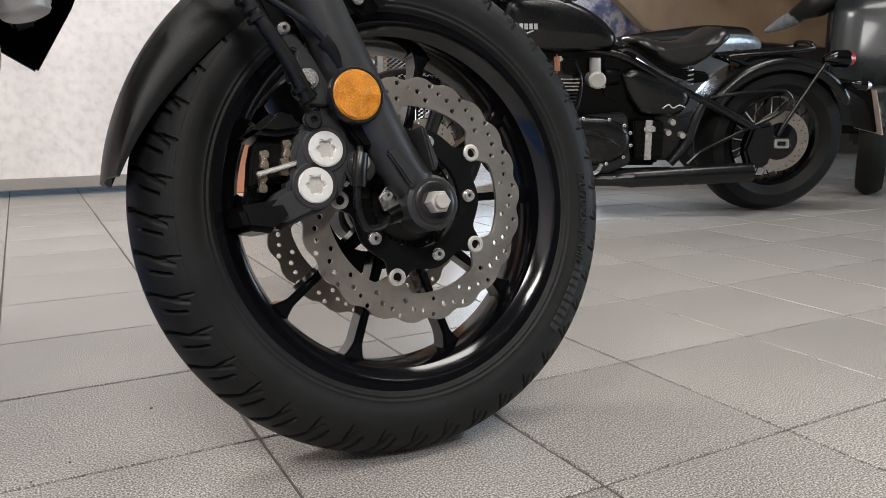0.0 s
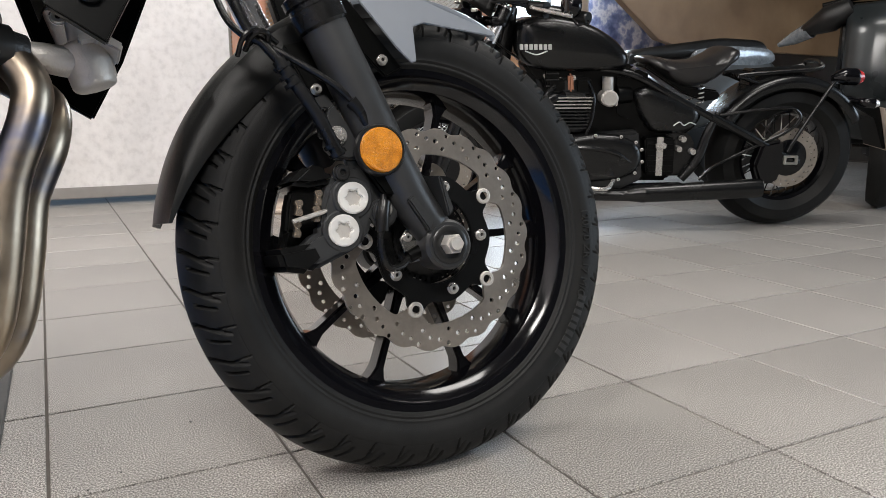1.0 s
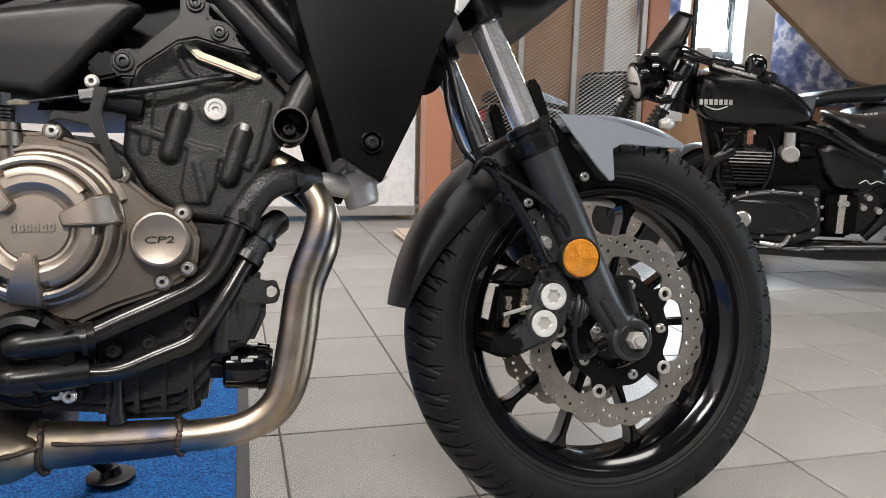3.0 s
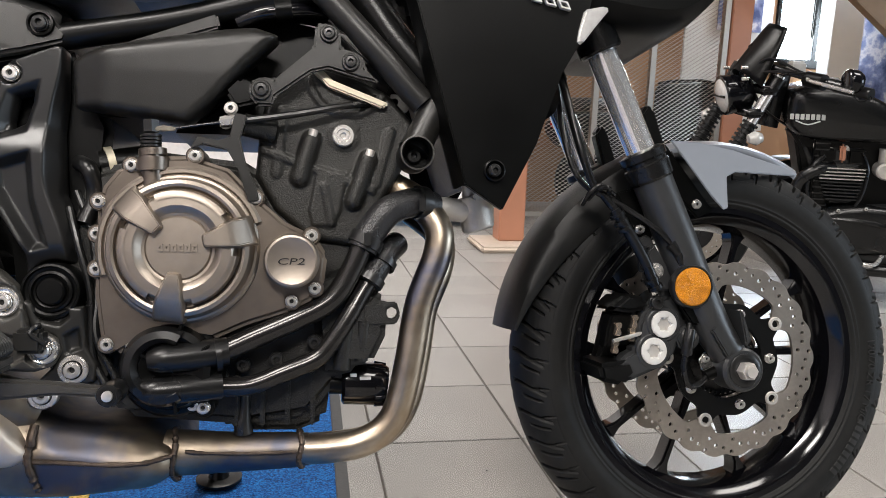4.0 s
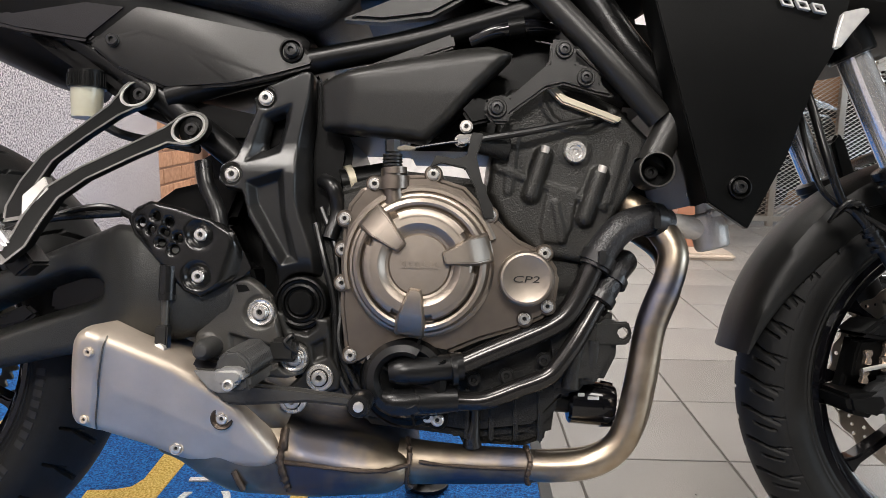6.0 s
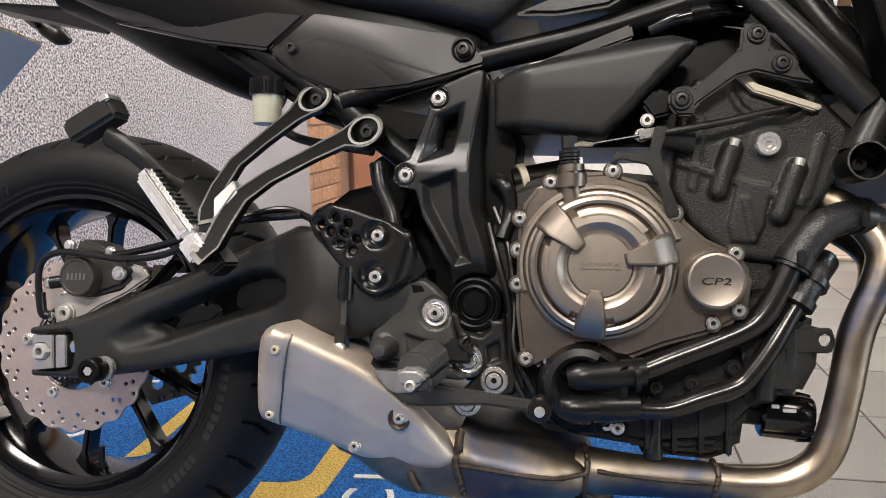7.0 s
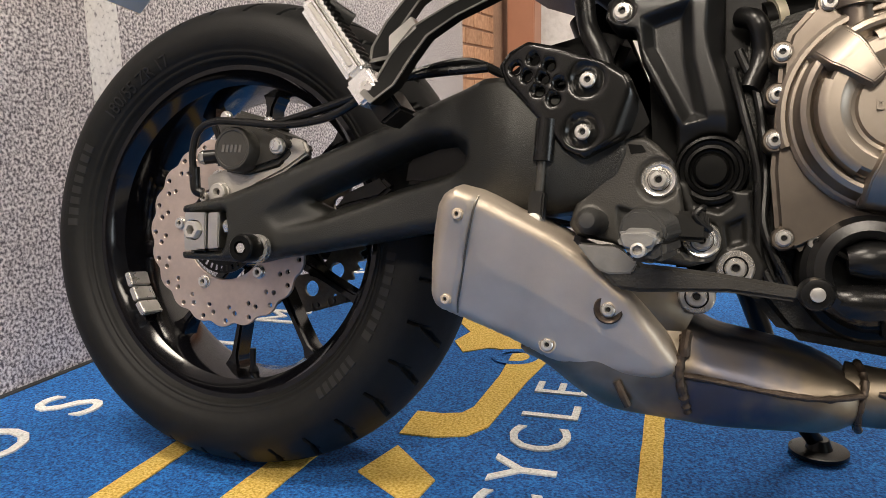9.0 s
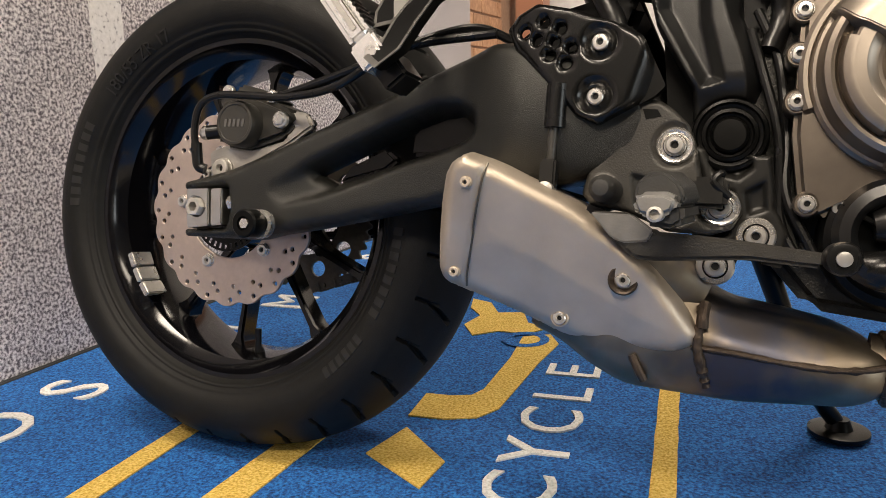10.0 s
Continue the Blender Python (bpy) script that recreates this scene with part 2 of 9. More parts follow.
def heat_mat(name, rlo, rhi, gain):
    """Stainless exhaust steel: straw and blue heat tint along its length."""
    m = bpy.data.materials.new(name)
    m.use_nodes = True
    nt = m.node_tree
    N, Lk = nt.nodes, nt.links
    b = N["Principled BSDF"]
    b.inputs["Metallic"].default_value = 1.0
    tc = N.new("ShaderNodeTexCoord")
    n = N.new("ShaderNodeTexNoise")
    n.inputs["Scale"].default_value = 9
    n.inputs["Detail"].default_value = 4
    Lk.new(tc.outputs["Object"], n.inputs["Vector"])
    cr = N.new("ShaderNodeValToRGB")
    e = cr.color_ramp.elements
    e[0].position, e[0].color = 0.28, (0.17, 0.155, 0.16, 1)
    e[1].position, e[1].color = 0.80, (0.28, 0.215, 0.145, 1)
    for p, c in ((0.38, (0.15, 0.155, 0.20, 1)), (0.46, (0.32, 0.265, 0.205, 1)), (0.55, (0.47, 0.395, 0.305, 1)), (0.66, (0.38, 0.295, 0.20, 1))):
        e.new(p).color = c
    for el in e:
        el.color = (*[c * gain for c in el.color[:3]], 1)
    Lk.new(n.outputs["Fac"], cr.inputs[0])
    Lk.new(cr.outputs[0], b.inputs["Base Color"])
    r = N.new("ShaderNodeTexNoise")
    r.inputs["Scale"].default_value = 60
    Lk.new(tc.outputs["Object"], r.inputs["Vector"])
    mr = N.new("ShaderNodeMapRange")
    mr.inputs[3].default_value, mr.inputs[4].default_value = rlo, rhi
    Lk.new(r.outputs["Fac"], mr.inputs[0])
    Lk.new(mr.outputs[0], b.inputs["Roughness"])
    return m


HEAT = heat_mat("heat_tinted_stainless", 0.27, 0.42, 0.95)
HEATBOX = heat_mat("baked_stainless_chamber", 0.38, 0.54, 0.54)
WELDM = mat("dark_scaled_weld", (0.070, 0.052, 0.040), 0.46, 0.75, 0.45, 150, 0.5, 500)
MUFF = mat("blasted_stainless_silencer", (0.55, 0.470, 0.385), 0.47, 0.65, 0.24, 19, 0.10, 600, 0.05)


def lamp_mat(name, color, strength):
    m = bpy.data.materials.new(name)
    m.use_nodes = True
    b = m.node_tree.nodes["Principled BSDF"]
    b.inputs["Emission Color"].default_value = (*color, 1)
    b.inputs["Emission Strength"].default_value = strength
    b.inputs["Base Color"].default_value = (0.8, 0.8, 0.8, 1)
    return m


GLOW = lamp_mat("lit_lamp_diffuser", (1.0, 0.96, 0.90), 6.0)
DAY = lamp_mat("daylight_outside", (0.80, 0.93, 1.0), 2.2)


def glass_mat():
    m = bpy.data.materials.new("clear_window_glass")
    m.use_nodes = True
    b = m.node_tree.nodes["Principled BSDF"]
    b.inputs["Transmission Weight"].default_value = 1.0
    b.inputs["Roughness"].default_value = 0.02
    b.inputs["IOR"].default_value = 1.45
    return m


GLASS = glass_mat()

# ---------- mesh helpers ----------


def mk(name, bm, material, parent=None, label="", angle=35):
    me = bpy.data.meshes.new(name)
    bmesh.ops.recalc_face_normals(bm, faces=bm.faces)
    bm.to_mesh(me)
    bm.free()
    me.materials.append(material)
    me.polygons.foreach_set("use_smooth", [True] * len(me.polygons))
    me.set_sharp_from_angle(angle=radians(angle))
    ob = new(name, me)
    if parent:
        ob.parent = parent
    if label:
        ob["label"] = label
    return ob


def pydata(name, verts, faces, material, parent=None, label="", angle=50):
    me = bpy.data.meshes.new(name)
    me.from_pydata(verts, [], faces)
    me.update()
    me.materials.append(material)
    me.polygons.foreach_set("use_smooth", [True] * len(me.polygons))
    me.set_sharp_from_angle(angle=radians(angle))
    ob = new(name, me)
    if parent:
        ob.parent = parent
    if label:
        ob["label"] = label
    return ob


def share(name, src, loc, parent=None, rot=None):
    ob = new(name, src.data)
    ob.location = loc
    if rot:
        ob.rotation_euler = rot
    if parent:
        ob.parent = parent
    return ob


def bevel(bm, w, seg=2, ang=30):
    es = [e for e in bm.edges if len(e.link_faces) == 2 and e.calc_face_angle(0) > radians(ang)]
    if es and w > 0:
        bmesh.ops.bevel(bm, geom=es, offset=w, segments=seg, affect="EDGES", clamp_overlap=True)


def circle(cu, cw, r, n=16, a0=0.0):
    return [(cu + r * math.cos(a0 + 2 * math.pi * i / n), cw + r * math.sin(a0 + 2 * math.pi * i / n)) for i in range(n)]


def ext(profile, v0, v1, bev=0.002, holes=(), seg=2, bm=None):
    """A plate: an outline in the bike's side plane, with holes, from v0 to v1."""
    own = bmesh.new()
    if holes:
        edges = []
        for loop in (profile, *holes):
            vs = [own.verts.new((u, v0, w)) for u, w in loop]
            edges += [own.edges.new((vs[i], vs[(i + 1) % len(vs)])) for i in range(len(vs))]
        bmesh.ops.triangle_fill(own, use_beauty=True, edges=edges, normal=(0, 1, 0))
    else:
        own.faces.new([own.verts.new((u, v0, w)) for u, w in profile])
    r = bmesh.ops.extrude_face_region(own, geom=list(own.faces))
    vs = [g for g in r["geom"] if isinstance(g, bmesh.types.BMVert)]
    bmesh.ops.translate(own, vec=(0, v1 - v0, 0), verts=vs)
    bmesh.ops.recalc_face_normals(own, faces=own.faces)
    bevel(own, bev, seg)
    if bm is None:
        return own
    return merge(bm, own)


def merge(bm, other):
    me = bpy.data.meshes.new("tmp")
    other.to_mesh(me)
    other.free()
    bm.from_mesh(me)
    bpy.data.meshes.remove(me)
    return bm


def lathe(profile, cu=0.0, cw=0.0, n=64, closed=False, bm=None, a0=0.0, a1=2 * math.pi):
    """Turns a profile of (radius, v) about the bike's crosswise axis through (cu, cw)."""
    bm = bm or bmesh.new()
    full = abs(a1 - a0) > 6.28
    cols = n if full else n + 1
    rings = []
    for i in range(cols):
        a = a0 + (a1 - a0) * i / n
        rings.append([bm.verts.new((cu + r * math.cos(a), v, cw + r * math.sin(a))) for r, v in profile])
    m = len(profile)
    for i in range(n):
        A, B = rings[i], rings[(i + 1) % cols]
        for j in range(m if closed else m - 1):
            k = (j + 1) % m
            try:
                bm.faces.new((A[j], B[j], B[k], A[k]))
            except ValueError:
                pass
    bmesh.ops.remove_doubles(bm, verts=bm.verts, dist=1e-6)
    return bm


def spline(pts, k=8):
    P = [Vector(p) for p in pts]
    P = [P[0] * 2 - P[1]] + P + [P[-1] * 2 - P[-2]]
    out = []
    for i in range(1, len(P) - 2):
        a, b, c, d = P[i - 1:i + 3]
        for s in range(k):
            t = s / k
            out.append(0.5 * ((2 * b) + (c - a) * t + (2 * a - 5 * b + 4 * c - d) * t * t + (3 * b - a - 3 * c + d) * t ** 3))
    out.append(P[-2])
    return out


def tube(pts, r, n=12, k=6, bm=None, cap=True, squash=1.0):
    """A round pipe along a smooth line; r a radius or one for each point given."""
    bm = bm or bmesh.new()
    path = spline(pts, k) if k > 1 else [Vector(p) for p in pts]
    rs = [r] * len(path) if not isinstance(r, (list, tuple)) else [np.interp(i / max(1, len(path) - 1) * (len(r) - 1), range(len(r)), r) for i in range(len(path))]
    d0 = (path[1] - path[0]).normalized()
    up = d0.orthogonal().normalized()
    rings = []
    for i, p in enumerate(path):
        d = (path[min(i + 1, len(path) - 1)] - path[max(i - 1, 0)]).normalized()
        up = (up - d * up.dot(d)).normalized()
        side = d.cross(up)
        rings.append([bm.verts.new(p + (up * math.cos(2 * math.pi * j / n) + side * math.sin(2 * math.pi * j / n) * squash) * rs[i]) for j in range(n)])
    for A, B in zip(rings, rings[1:]):
        for j in range(n):
            bm.faces.new((A[j], A[(j + 1) % n], B[(j + 1) % n], B[j]))
    if cap:
        bm.faces.new(rings[0])
        bm.faces.new(rings[-1])
    return bm


def rod(a, b, r, n=16, bm=None, r2=None):
    return tube([a, b], [r, r2 if r2 is not None else r], n, 1, bm)


def box(x0, x1, y0, y1, z0, z1, bev=0.0, bm=None, seg=2):
    own = bmesh.new()
    bmesh.ops.create_cube(own, size=1, matrix=Matrix.Translation(((x0 + x1) / 2, (y0 + y1) / 2, (z0 + z1) / 2)) @ Matrix.Diagonal((x1 - x0, y1 - y0, z1 - z0, 1)))
    bevel(own, bev, seg)
    return own if bm is None else merge(bm, own)


def panel(verts, faces, thick, bev=0.003):
    """A folded panel from (u, v, w) corners and facets, given thickness inwards."""
    bm = bmesh.new()
    vs = [bm.verts.new(p) for p in verts]
    for f in faces:
        bm.faces.new([vs[i] for i in f])
    bmesh.ops.recalc_face_normals(bm, faces=bm.faces)
    if sum(f.normal.y * f.calc_area() for f in bm.faces) > 0:
        bmesh.ops.reverse_faces(bm, faces=bm.faces)
    r = bmesh.ops.extrude_face_region(bm, geom=list(bm.faces))
    back = [g for g in r["geom"] if isinstance(g, bmesh.types.BMVert)]
    bmesh.ops.translate(bm, vec=(0, thick, 0), verts=back)
    bmesh.ops.recalc_face_normals(bm, faces=bm.faces)
    bevel(bm, bev, 2, 12)
    return bm


def lettering(text, size, depth=0.0015):
    """Verts and faces of a word in the built-in font, flat in x and y, centred."""
    cu = bpy.data.curves.new("tmp", "FONT")
    cu.body, cu.size, cu.extrude, cu.align_x, cu.align_y, cu.resolution_u = text, size, depth / 2, "CENTER", "CENTER", 3
    ob = bpy.data.objects.new("tmp", cu)
    scene.collection.objects.link(ob)
    me = ob.to_mesh()
    verts = [tuple(v.co) for v in me.vertices]
    faces = [tuple(p.vertices) for p in me.polygons]
    ob.to_mesh_clear()
    bpy.data.objects.remove(ob)
    bpy.data.curves.remove(cu)
    return verts, faces

# ---------- the room ----------


def setting(name, bm, material, label, angle=35):
    return tagged(mk(name, bm, material, None, "", angle), label, "", "", "structure")


floor = setting("floor", box(-3.0, 7.2, -4.6, 5.0, -0.12, -0.003), GROUT, "grey-beige speckled tiled showroom floor with dark joints")
# Ceiling out of view; its grey is kept dark to hold ambient light down.
setting("ceiling", box(-3.0, 7.2, -4.6, 5.0, CEIL, CEIL + 0.12), CEILM, "plain unseen ceiling, darkened to lower the ambient light")
# Unseen south wall; its dark colour is added to cut bounced light.
setting("wall_south", box(-3.0, 7.2, -4.72, -4.6, -0.12, CEIL), SOUTHWALL, "plain unseen wall behind the visitor, made dark to cut bounced light")
bme = box(7.2, 7.32, -4.6, -3.6, -0.12, CEIL)
box(7.2, 7.32, -3.6, -0.6, -0.12, 0.35, 0, bme)
box(7.2, 7.32, -3.6, -0.6, 2.35, CEIL, 0, bme)
box(7.2, 7.32, -0.6, 5.0, -0.12, CEIL, 0, bme)
setting("wall_east", bme, DARKWALL, "side wall, made dark to cut bounced light, with a wide shop window")
win2 = setting("window_2", box(7.18, 7.33, -3.6, -0.6, 0.35, 0.40, 0.004), DARKPAINT, "wide daylit shop window with a dark frame")
mk("window_frame", box(7.22, 7.29, -2.13, -2.07, 0.40, 2.35, 0.004), DARKPAINT, win2)
setting("backdrop_east", box(8.6, 8.62, -6.5, 2.0, 0.0, 3.6), DAY, "bright hazy daylight outside the shop window")
setting("wall_west", box(-0.72, -0.590, -4.6, 2.33, 0, CEIL), WHITEPAINT, "white wall that carries the printed asphalt panel")
setting("wall_northwest", box(-3.0, 1.90, 3.27, 3.37, 0.045, CEIL), WOODCHIP, "white rough woodchip papered wall with a dark gap under it")
setting("wall_west_far", box(-3.0, -2.9, -4.6, 3.27, 0, CEIL), DARKWALL, "plain unseen far wall, made dark to cut bounced light")
setting("baseboard", box(-2.9, 1.902, 3.245, 3.27, 0.03, 0.085, 0.004), BASEGREY, "grey skirting strip under the white wall")
setting("wall_cage_side", box(1.80, 1.90, 3.37, 4.6, 0, CEIL), BROWNWALL, "ochre brown wall beside the cage")

# north wall with the window opening
bmn = box(1.80, 4.46, 4.6, 4.72, 0, CEIL)
box(4.46, 5.10, 4.6, 4.72, 0, 1.13, 0, bmn)
box(4.46, 5.10, 4.6, 4.72, 2.30, CEIL, 0, bmn)
box(5.10, 7.2, 4.6, 4.72, 0, CEIL, 0, bmn)
setting("wall_north", bmn, BROWNWALL, "ochre brown rear wall with a bright window")
win = setting("window_1", box(4.46, 5.10, 4.58, 4.63, 1.13, 1.165, 0.003), DARKPAINT, "bright window with a dark blue frame")
for nm, bx in (("window_frame", (4.46, 4.495, 4.58, 4.63, 1.165, 2.30)), ("window_frame", (5.065, 5.10, 4.58, 4.63, 1.165, 2.30)), ("mullion", (4.795, 4.83, 4.58, 4.63, 1.165, 2.30)), ("window_sill", (4.42, 5.14, 4.52, 4.60, 1.10, 1.13))):
    mk(nm, box(*bx, 0.003), DARKPAINT, win)
for xa, xb in ((4.497, 4.793), (4.832, 5.063)):
    g = mk("pane", box(xa, xb, 4.602, 4.608, 1.168, 2.298), GLASS, win, "clear glass")
    g.visible_shadow = False
setting("backdrop", box(2.6, 6.6, 6.4, 6.42, 0.0, 3.6), DAY, "bright hazy daylight outside")
setting("trim", box(4.73, 4.99, 4.28, 4.42, 0, CEIL, 0.004), WHITEPAINT, "white painted square column by the window")
setting("partition", box(3.70, 4.42, 4.575, 4.598, 0.6, 2.2), WHITEPAINT, "pale notice wall beside the window")


def poster(x0, x1, y, z0, z1):
    ob = tagged(mk("poster", box(x0, x1, y, y + 0.012, z0, z1, 0.001), POSTER), "blue and white printed picture poster on the wall", "poster")
    return ob


poster(5.2, 6.1, 4.58, 0.75, 1.9)
poster(3.95, 4.32, 4.56, 1.35, 1.95)

# sloping veneer board under the stairs
setting("stair_soffit", ext([(4.043, 1.272), (4.58, 0.893), (4.75, 0.855), (6.9, 0.82), (6.9, 2.6), (2.13, 2.6)], 3.0, 3.06, 0.004), VENEER, "large brown veneered sloping board under the stairs")

# terracotta steel columns
for cx, cy, w in ((1.868, 2.66, 0.13), (3.55, 3.60, 0.14), (-0.47, 3.02, 0.14)):
    col = setting("column", box(cx - w / 2, cx + w / 2, cy - w / 2, cy + w / 2, 0.03, CEIL, 0.006), TERRA, "terracotta red painted square steel column")
bp = tagged(mk("base_plate", box(1.68, 2.03, 2.42, 2.78, 0.0, 0.032, 0.012, None, 3), BEIGE), "beige rounded base plate under the terracotta column", "base plate")

# brick strip beyond the printed panel
brickwall = setting("wall_brick", box(-0.72, -0.582, 2.33, 3.27, 0, CEIL), MORTAR, "orange painted brick wall strip")

# printed asphalt panel
panelw = setting("wall_panel", box(-0.588, -0.548, -4.0, 2.33, 0.0, 2.4, 0.002), ASPHALT, "wall panel printed with speckled asphalt and a white road line")
mk("road_line", box(-0.5485, -0.5465, 0.300, 0.378, 0.0, 2.4), STRIPE, panelw, "printed white road line")
mk("bottom_strip", box(-0.548, -0.541, -4.0, 2.33, 0.0, 0.014, 0.002), RUBEDGE, panelw, "dark bottom strip")

# ceiling lights
for lx, ly, _ in LAMPS:
    fr = box(lx - 0.60, lx + 0.60, ly - 0.30, ly + 0.30, CEIL - 0.05, CEIL, 0.004)
    top = tagged(mk("ceiling_light", fr, WHITEPAINT), "flat white rectangular ceiling light, switched on", "ceiling light", "ceiling lights")
    mk("diffuser", box(lx - 0.57, lx + 0.57, ly - 0.27, ly + 0.27, CEIL - 0.053, CEIL - 0.0505), GLOW, top, "glowing white diffuser")
lt = tagged(mk("tube_light", box(3.2, 4.6, 4.30, 4.42, CEIL - 0.06, CEIL, 0.01), WHITEPAINT), "white tube light over the cage, switched on", "tube light")
mk("diffuser", box(3.22, 4.58, 4.31, 4.41, CEIL - 0.075, CEIL - 0.061), GLOW, lt)

# crumbs of dirt on the tiles
for cx, cy, r in ((1.203, 0.277, 0.0022), (1.096, 0.150, 0.0016), (1.055, 0.118, 0.0014), (1.66, 0.757, 0.0020)):
    bm = bmesh.new()
    bmesh.ops.create_icosphere(bm, subdivisions=1, radius=r, matrix=Matrix.Translation((cx, cy, r * 0.5)) @ Matrix.Diagonal((1.0, 1.5, 0.6, 1)))
    tagged(mk("crumb", bm, RUBEDGE), "tiny dark crumb of dirt on the tiles", "crumb", "crumbs on the floor")

# expanded metal cage


def cage():
    top = tagged(mk("mesh_cage", box(1.93, 3.47, 3.53, 3.56, 0.03, 0.06, 0.002), MESHM), "grey expanded metal cage front on steel posts", "cage")
    for x in (1.95, 2.62, 2.98, 3.45):
        mk("post", box(x - 0.018, x + 0.018, 3.535, 3.575, 0.0, 2.3, 0.002), MESHM, top)
    V, F = [], []
    dx, dz, wd = 0.019, 0.0125, 0.0040
    nx = int(1.50 / dx)
    for r in range(170):
        z = 0.06 + r * dz
        for i in range(nx + 1):
            zz = z + (dz * 0.5 if (i + r) % 2 else -dz * 0.5) * 0.78
            V += [(1.95 + i * dx, 3.54, zz - wd / 2), (1.95 + i * dx, 3.545, zz + wd / 2)]
        b = r * (nx + 1) * 2
        for i in range(nx):
            F.append((b + 2 * i, b + 2 * i + 2, b + 2 * i + 3, b + 2 * i + 1))
    m = pydata("mesh_infill", V, F, MESHM, top, "expanded metal mesh")
    m["kind"] = "stuff"


cage()

# ---------- carpet ----------
carpet = tagged(mk("carpet", box(-0.541, 0.926, -2.0, 1.72, 0.0, 0.010, 0.003), BLUE), "bright blue pile carpet mat with yellow and white road graphics", "carpet")
mk("mat_edge", box(0.926, 0.949, -2.0, 1.72, 0.0, 0.006, 0.002), RUBEDGE, carpet, "dark rubber edge")


def flat(name, outline, material, z0=0.0100, z1=0.0122):
    bm = bmesh.new()
    bm.faces.new([bm.verts.new((x, y, z1)) for x, y in outline])
    r = bmesh.ops.extrude_face_region(bm, geom=list(bm.faces))
    bmesh.ops.translate(bm, vec=(0, 0, z0 - z1 - 0.003), verts=[g for g in r["geom"] if isinstance(g, bmesh.types.BMVert)])
    return mk(name, bm, material, carpet)


def rough_line(x0, y0, x1, y1, w, n=60):
    """Outline of a stripe of pile with a slightly uneven edge."""
    L_, R_ = [], []
    for i in range(n + 1):
        t = i / n
        j = lambda s: 0.0012 * noise.noise((t * n * 0.9, s, 3.1))
        L_.append((x0 + (x1 - x0) * t - w / 2 + j(1.0), y0 + (y1 - y0) * t))
        R_.append((x0 + (x1 - x0) * t + w / 2 + j(5.0), y0 + (y1 - y0) * t))
    return L_ + R_[::-1]


flat("yellow_line", rough_line(-0.065, -1.0, -0.185, 1.25, 0.036), YELLOW)
flat("yellow_line", rough_line(0.050, -1.0, 0.057, 0.06, 0.052), YELLOW)
flat("yellow_line", rough_line(0.616, -1.0, 0.439, 1.15, 0.030), YELLOW)
flat("yellow_square", [(0.159, 0.004), (0.176, 0.093), (0.265, 0.017), (0.262, -0.055)], YELLOW)
flat("yellow_hook", [(0.161, 0.130), (0.215, 0.136), (0.258, 0.155), (0.278, 0.195), (0.282, 0.40), (0.290, 0.51), (0.262, 0.56), (0.215, 0.53), (0.228, 0.41), (0.232, 0.26), (0.222, 0.231), (0.195, 0.219), (0.153, 0.215)], YELLOW)
flat("yellow_emblem", [(0.215, 0.55), (0.25, 0.60), (0.20, 0.62), (0.17, 0.69), (0.12, 0.67), (0.08, 0.74), (0.03, 0.76), (0.05, 0.69), (0.09, 0.64), (0.08, 0.57), (0.12, 0.51), (0.16, 0.55)], YELLOW)
bmr = bmesh.new()
for i in range(24):
    a, b = 2 * math.pi * i / 24, 2 * math.pi * (i + 1) / 24
    q = [bmr.verts.new((0.225 + r * math.cos(t), 0.515 + r * math.sin(t), 0.0128)) for r, t in ((0.028, a), (0.045, a), (0.045, b), (0.028, b))]
    bmr.faces.new(q)
mk("blue_ring", bmr, BLUE, carpet)


def carpet_word(text, x, y, size, turn, step):
    for i, ch in enumerate(text):
        if ch == " ":
            continue
        V, F = lettering(ch, size, 0.003)
        a = radians(turn)
        yy = y + i * step
        xx = x - i * step * 0.06
        pts = [(xx + vx * math.cos(a) - vy * math.sin(a), yy + vx * math.sin(a) + vy * math.cos(a), 0.0112 + vz) for vx, vy, vz in V]
        pydata("letter", pts, F, WHITEP, carpet)


carpet_word("CYCLE", 0.377, -0.018, 0.128, 95, 0.100)
carpet_word("OS", -0.385, -0.115, 0.165, 95, 0.158)
carpet_word("UM S", -0.345, 0.37, 0.150, 95, 0.245)

# ---------- the motorcycle ----------
LEAN = 11.0
bike = new("motorcycle")
bike.matrix_world = pose(0, 0, 0.002, -LEAN, 0, 0)
tagged(bike, "matt black touring motorcycle leaning on its stand on blue carpet", "motorcycle")
FX, FZ = 1.4735, 0.2970
RX, RZ = -0.002, 0.320


def part(name, bm, material, parent=bike, label="", angle=35):
    return mk(name, bm, material, parent, label, angle)



def sdist(P, poly):
    """Distance of each point to a closed outline, negative inside."""
    Q = np.array(poly, float)
    R = np.roll(Q, -1, axis=0)
    d2 = np.full(len(P), 1e9)
    inside = np.zeros(len(P), bool)
    for (ax, ay), (bx, by) in zip(Q, R):
        ex_, ey = bx - ax, by - ay
        t = (((P[:, 0] - ax) * ex_ + (P[:, 1] - ay) * ey) / max(1e-12, ex_ * ex_ + ey * ey)).clip(0, 1)
        d2 = np.minimum(d2, (P[:, 0] - ax - t * ex_) ** 2 + (P[:, 1] - ay - t * ey) ** 2)
        cross = ((ay > P[:, 1]) != (by > P[:, 1]))
        with np.errstate(divide="ignore", invalid="ignore"):
            xi = ax + (P[:, 1] - ay) * ex_ / (ey if ey else 1e-12)
        inside ^= cross & (P[:, 0] < xi)
    return np.where(inside, -1, 1) * np.sqrt(d2)


def ramp01(x, a, b):
    t = ((x - a) / (b - a)).clip(0, 1)
    return t * t * (3 - 2 * t)


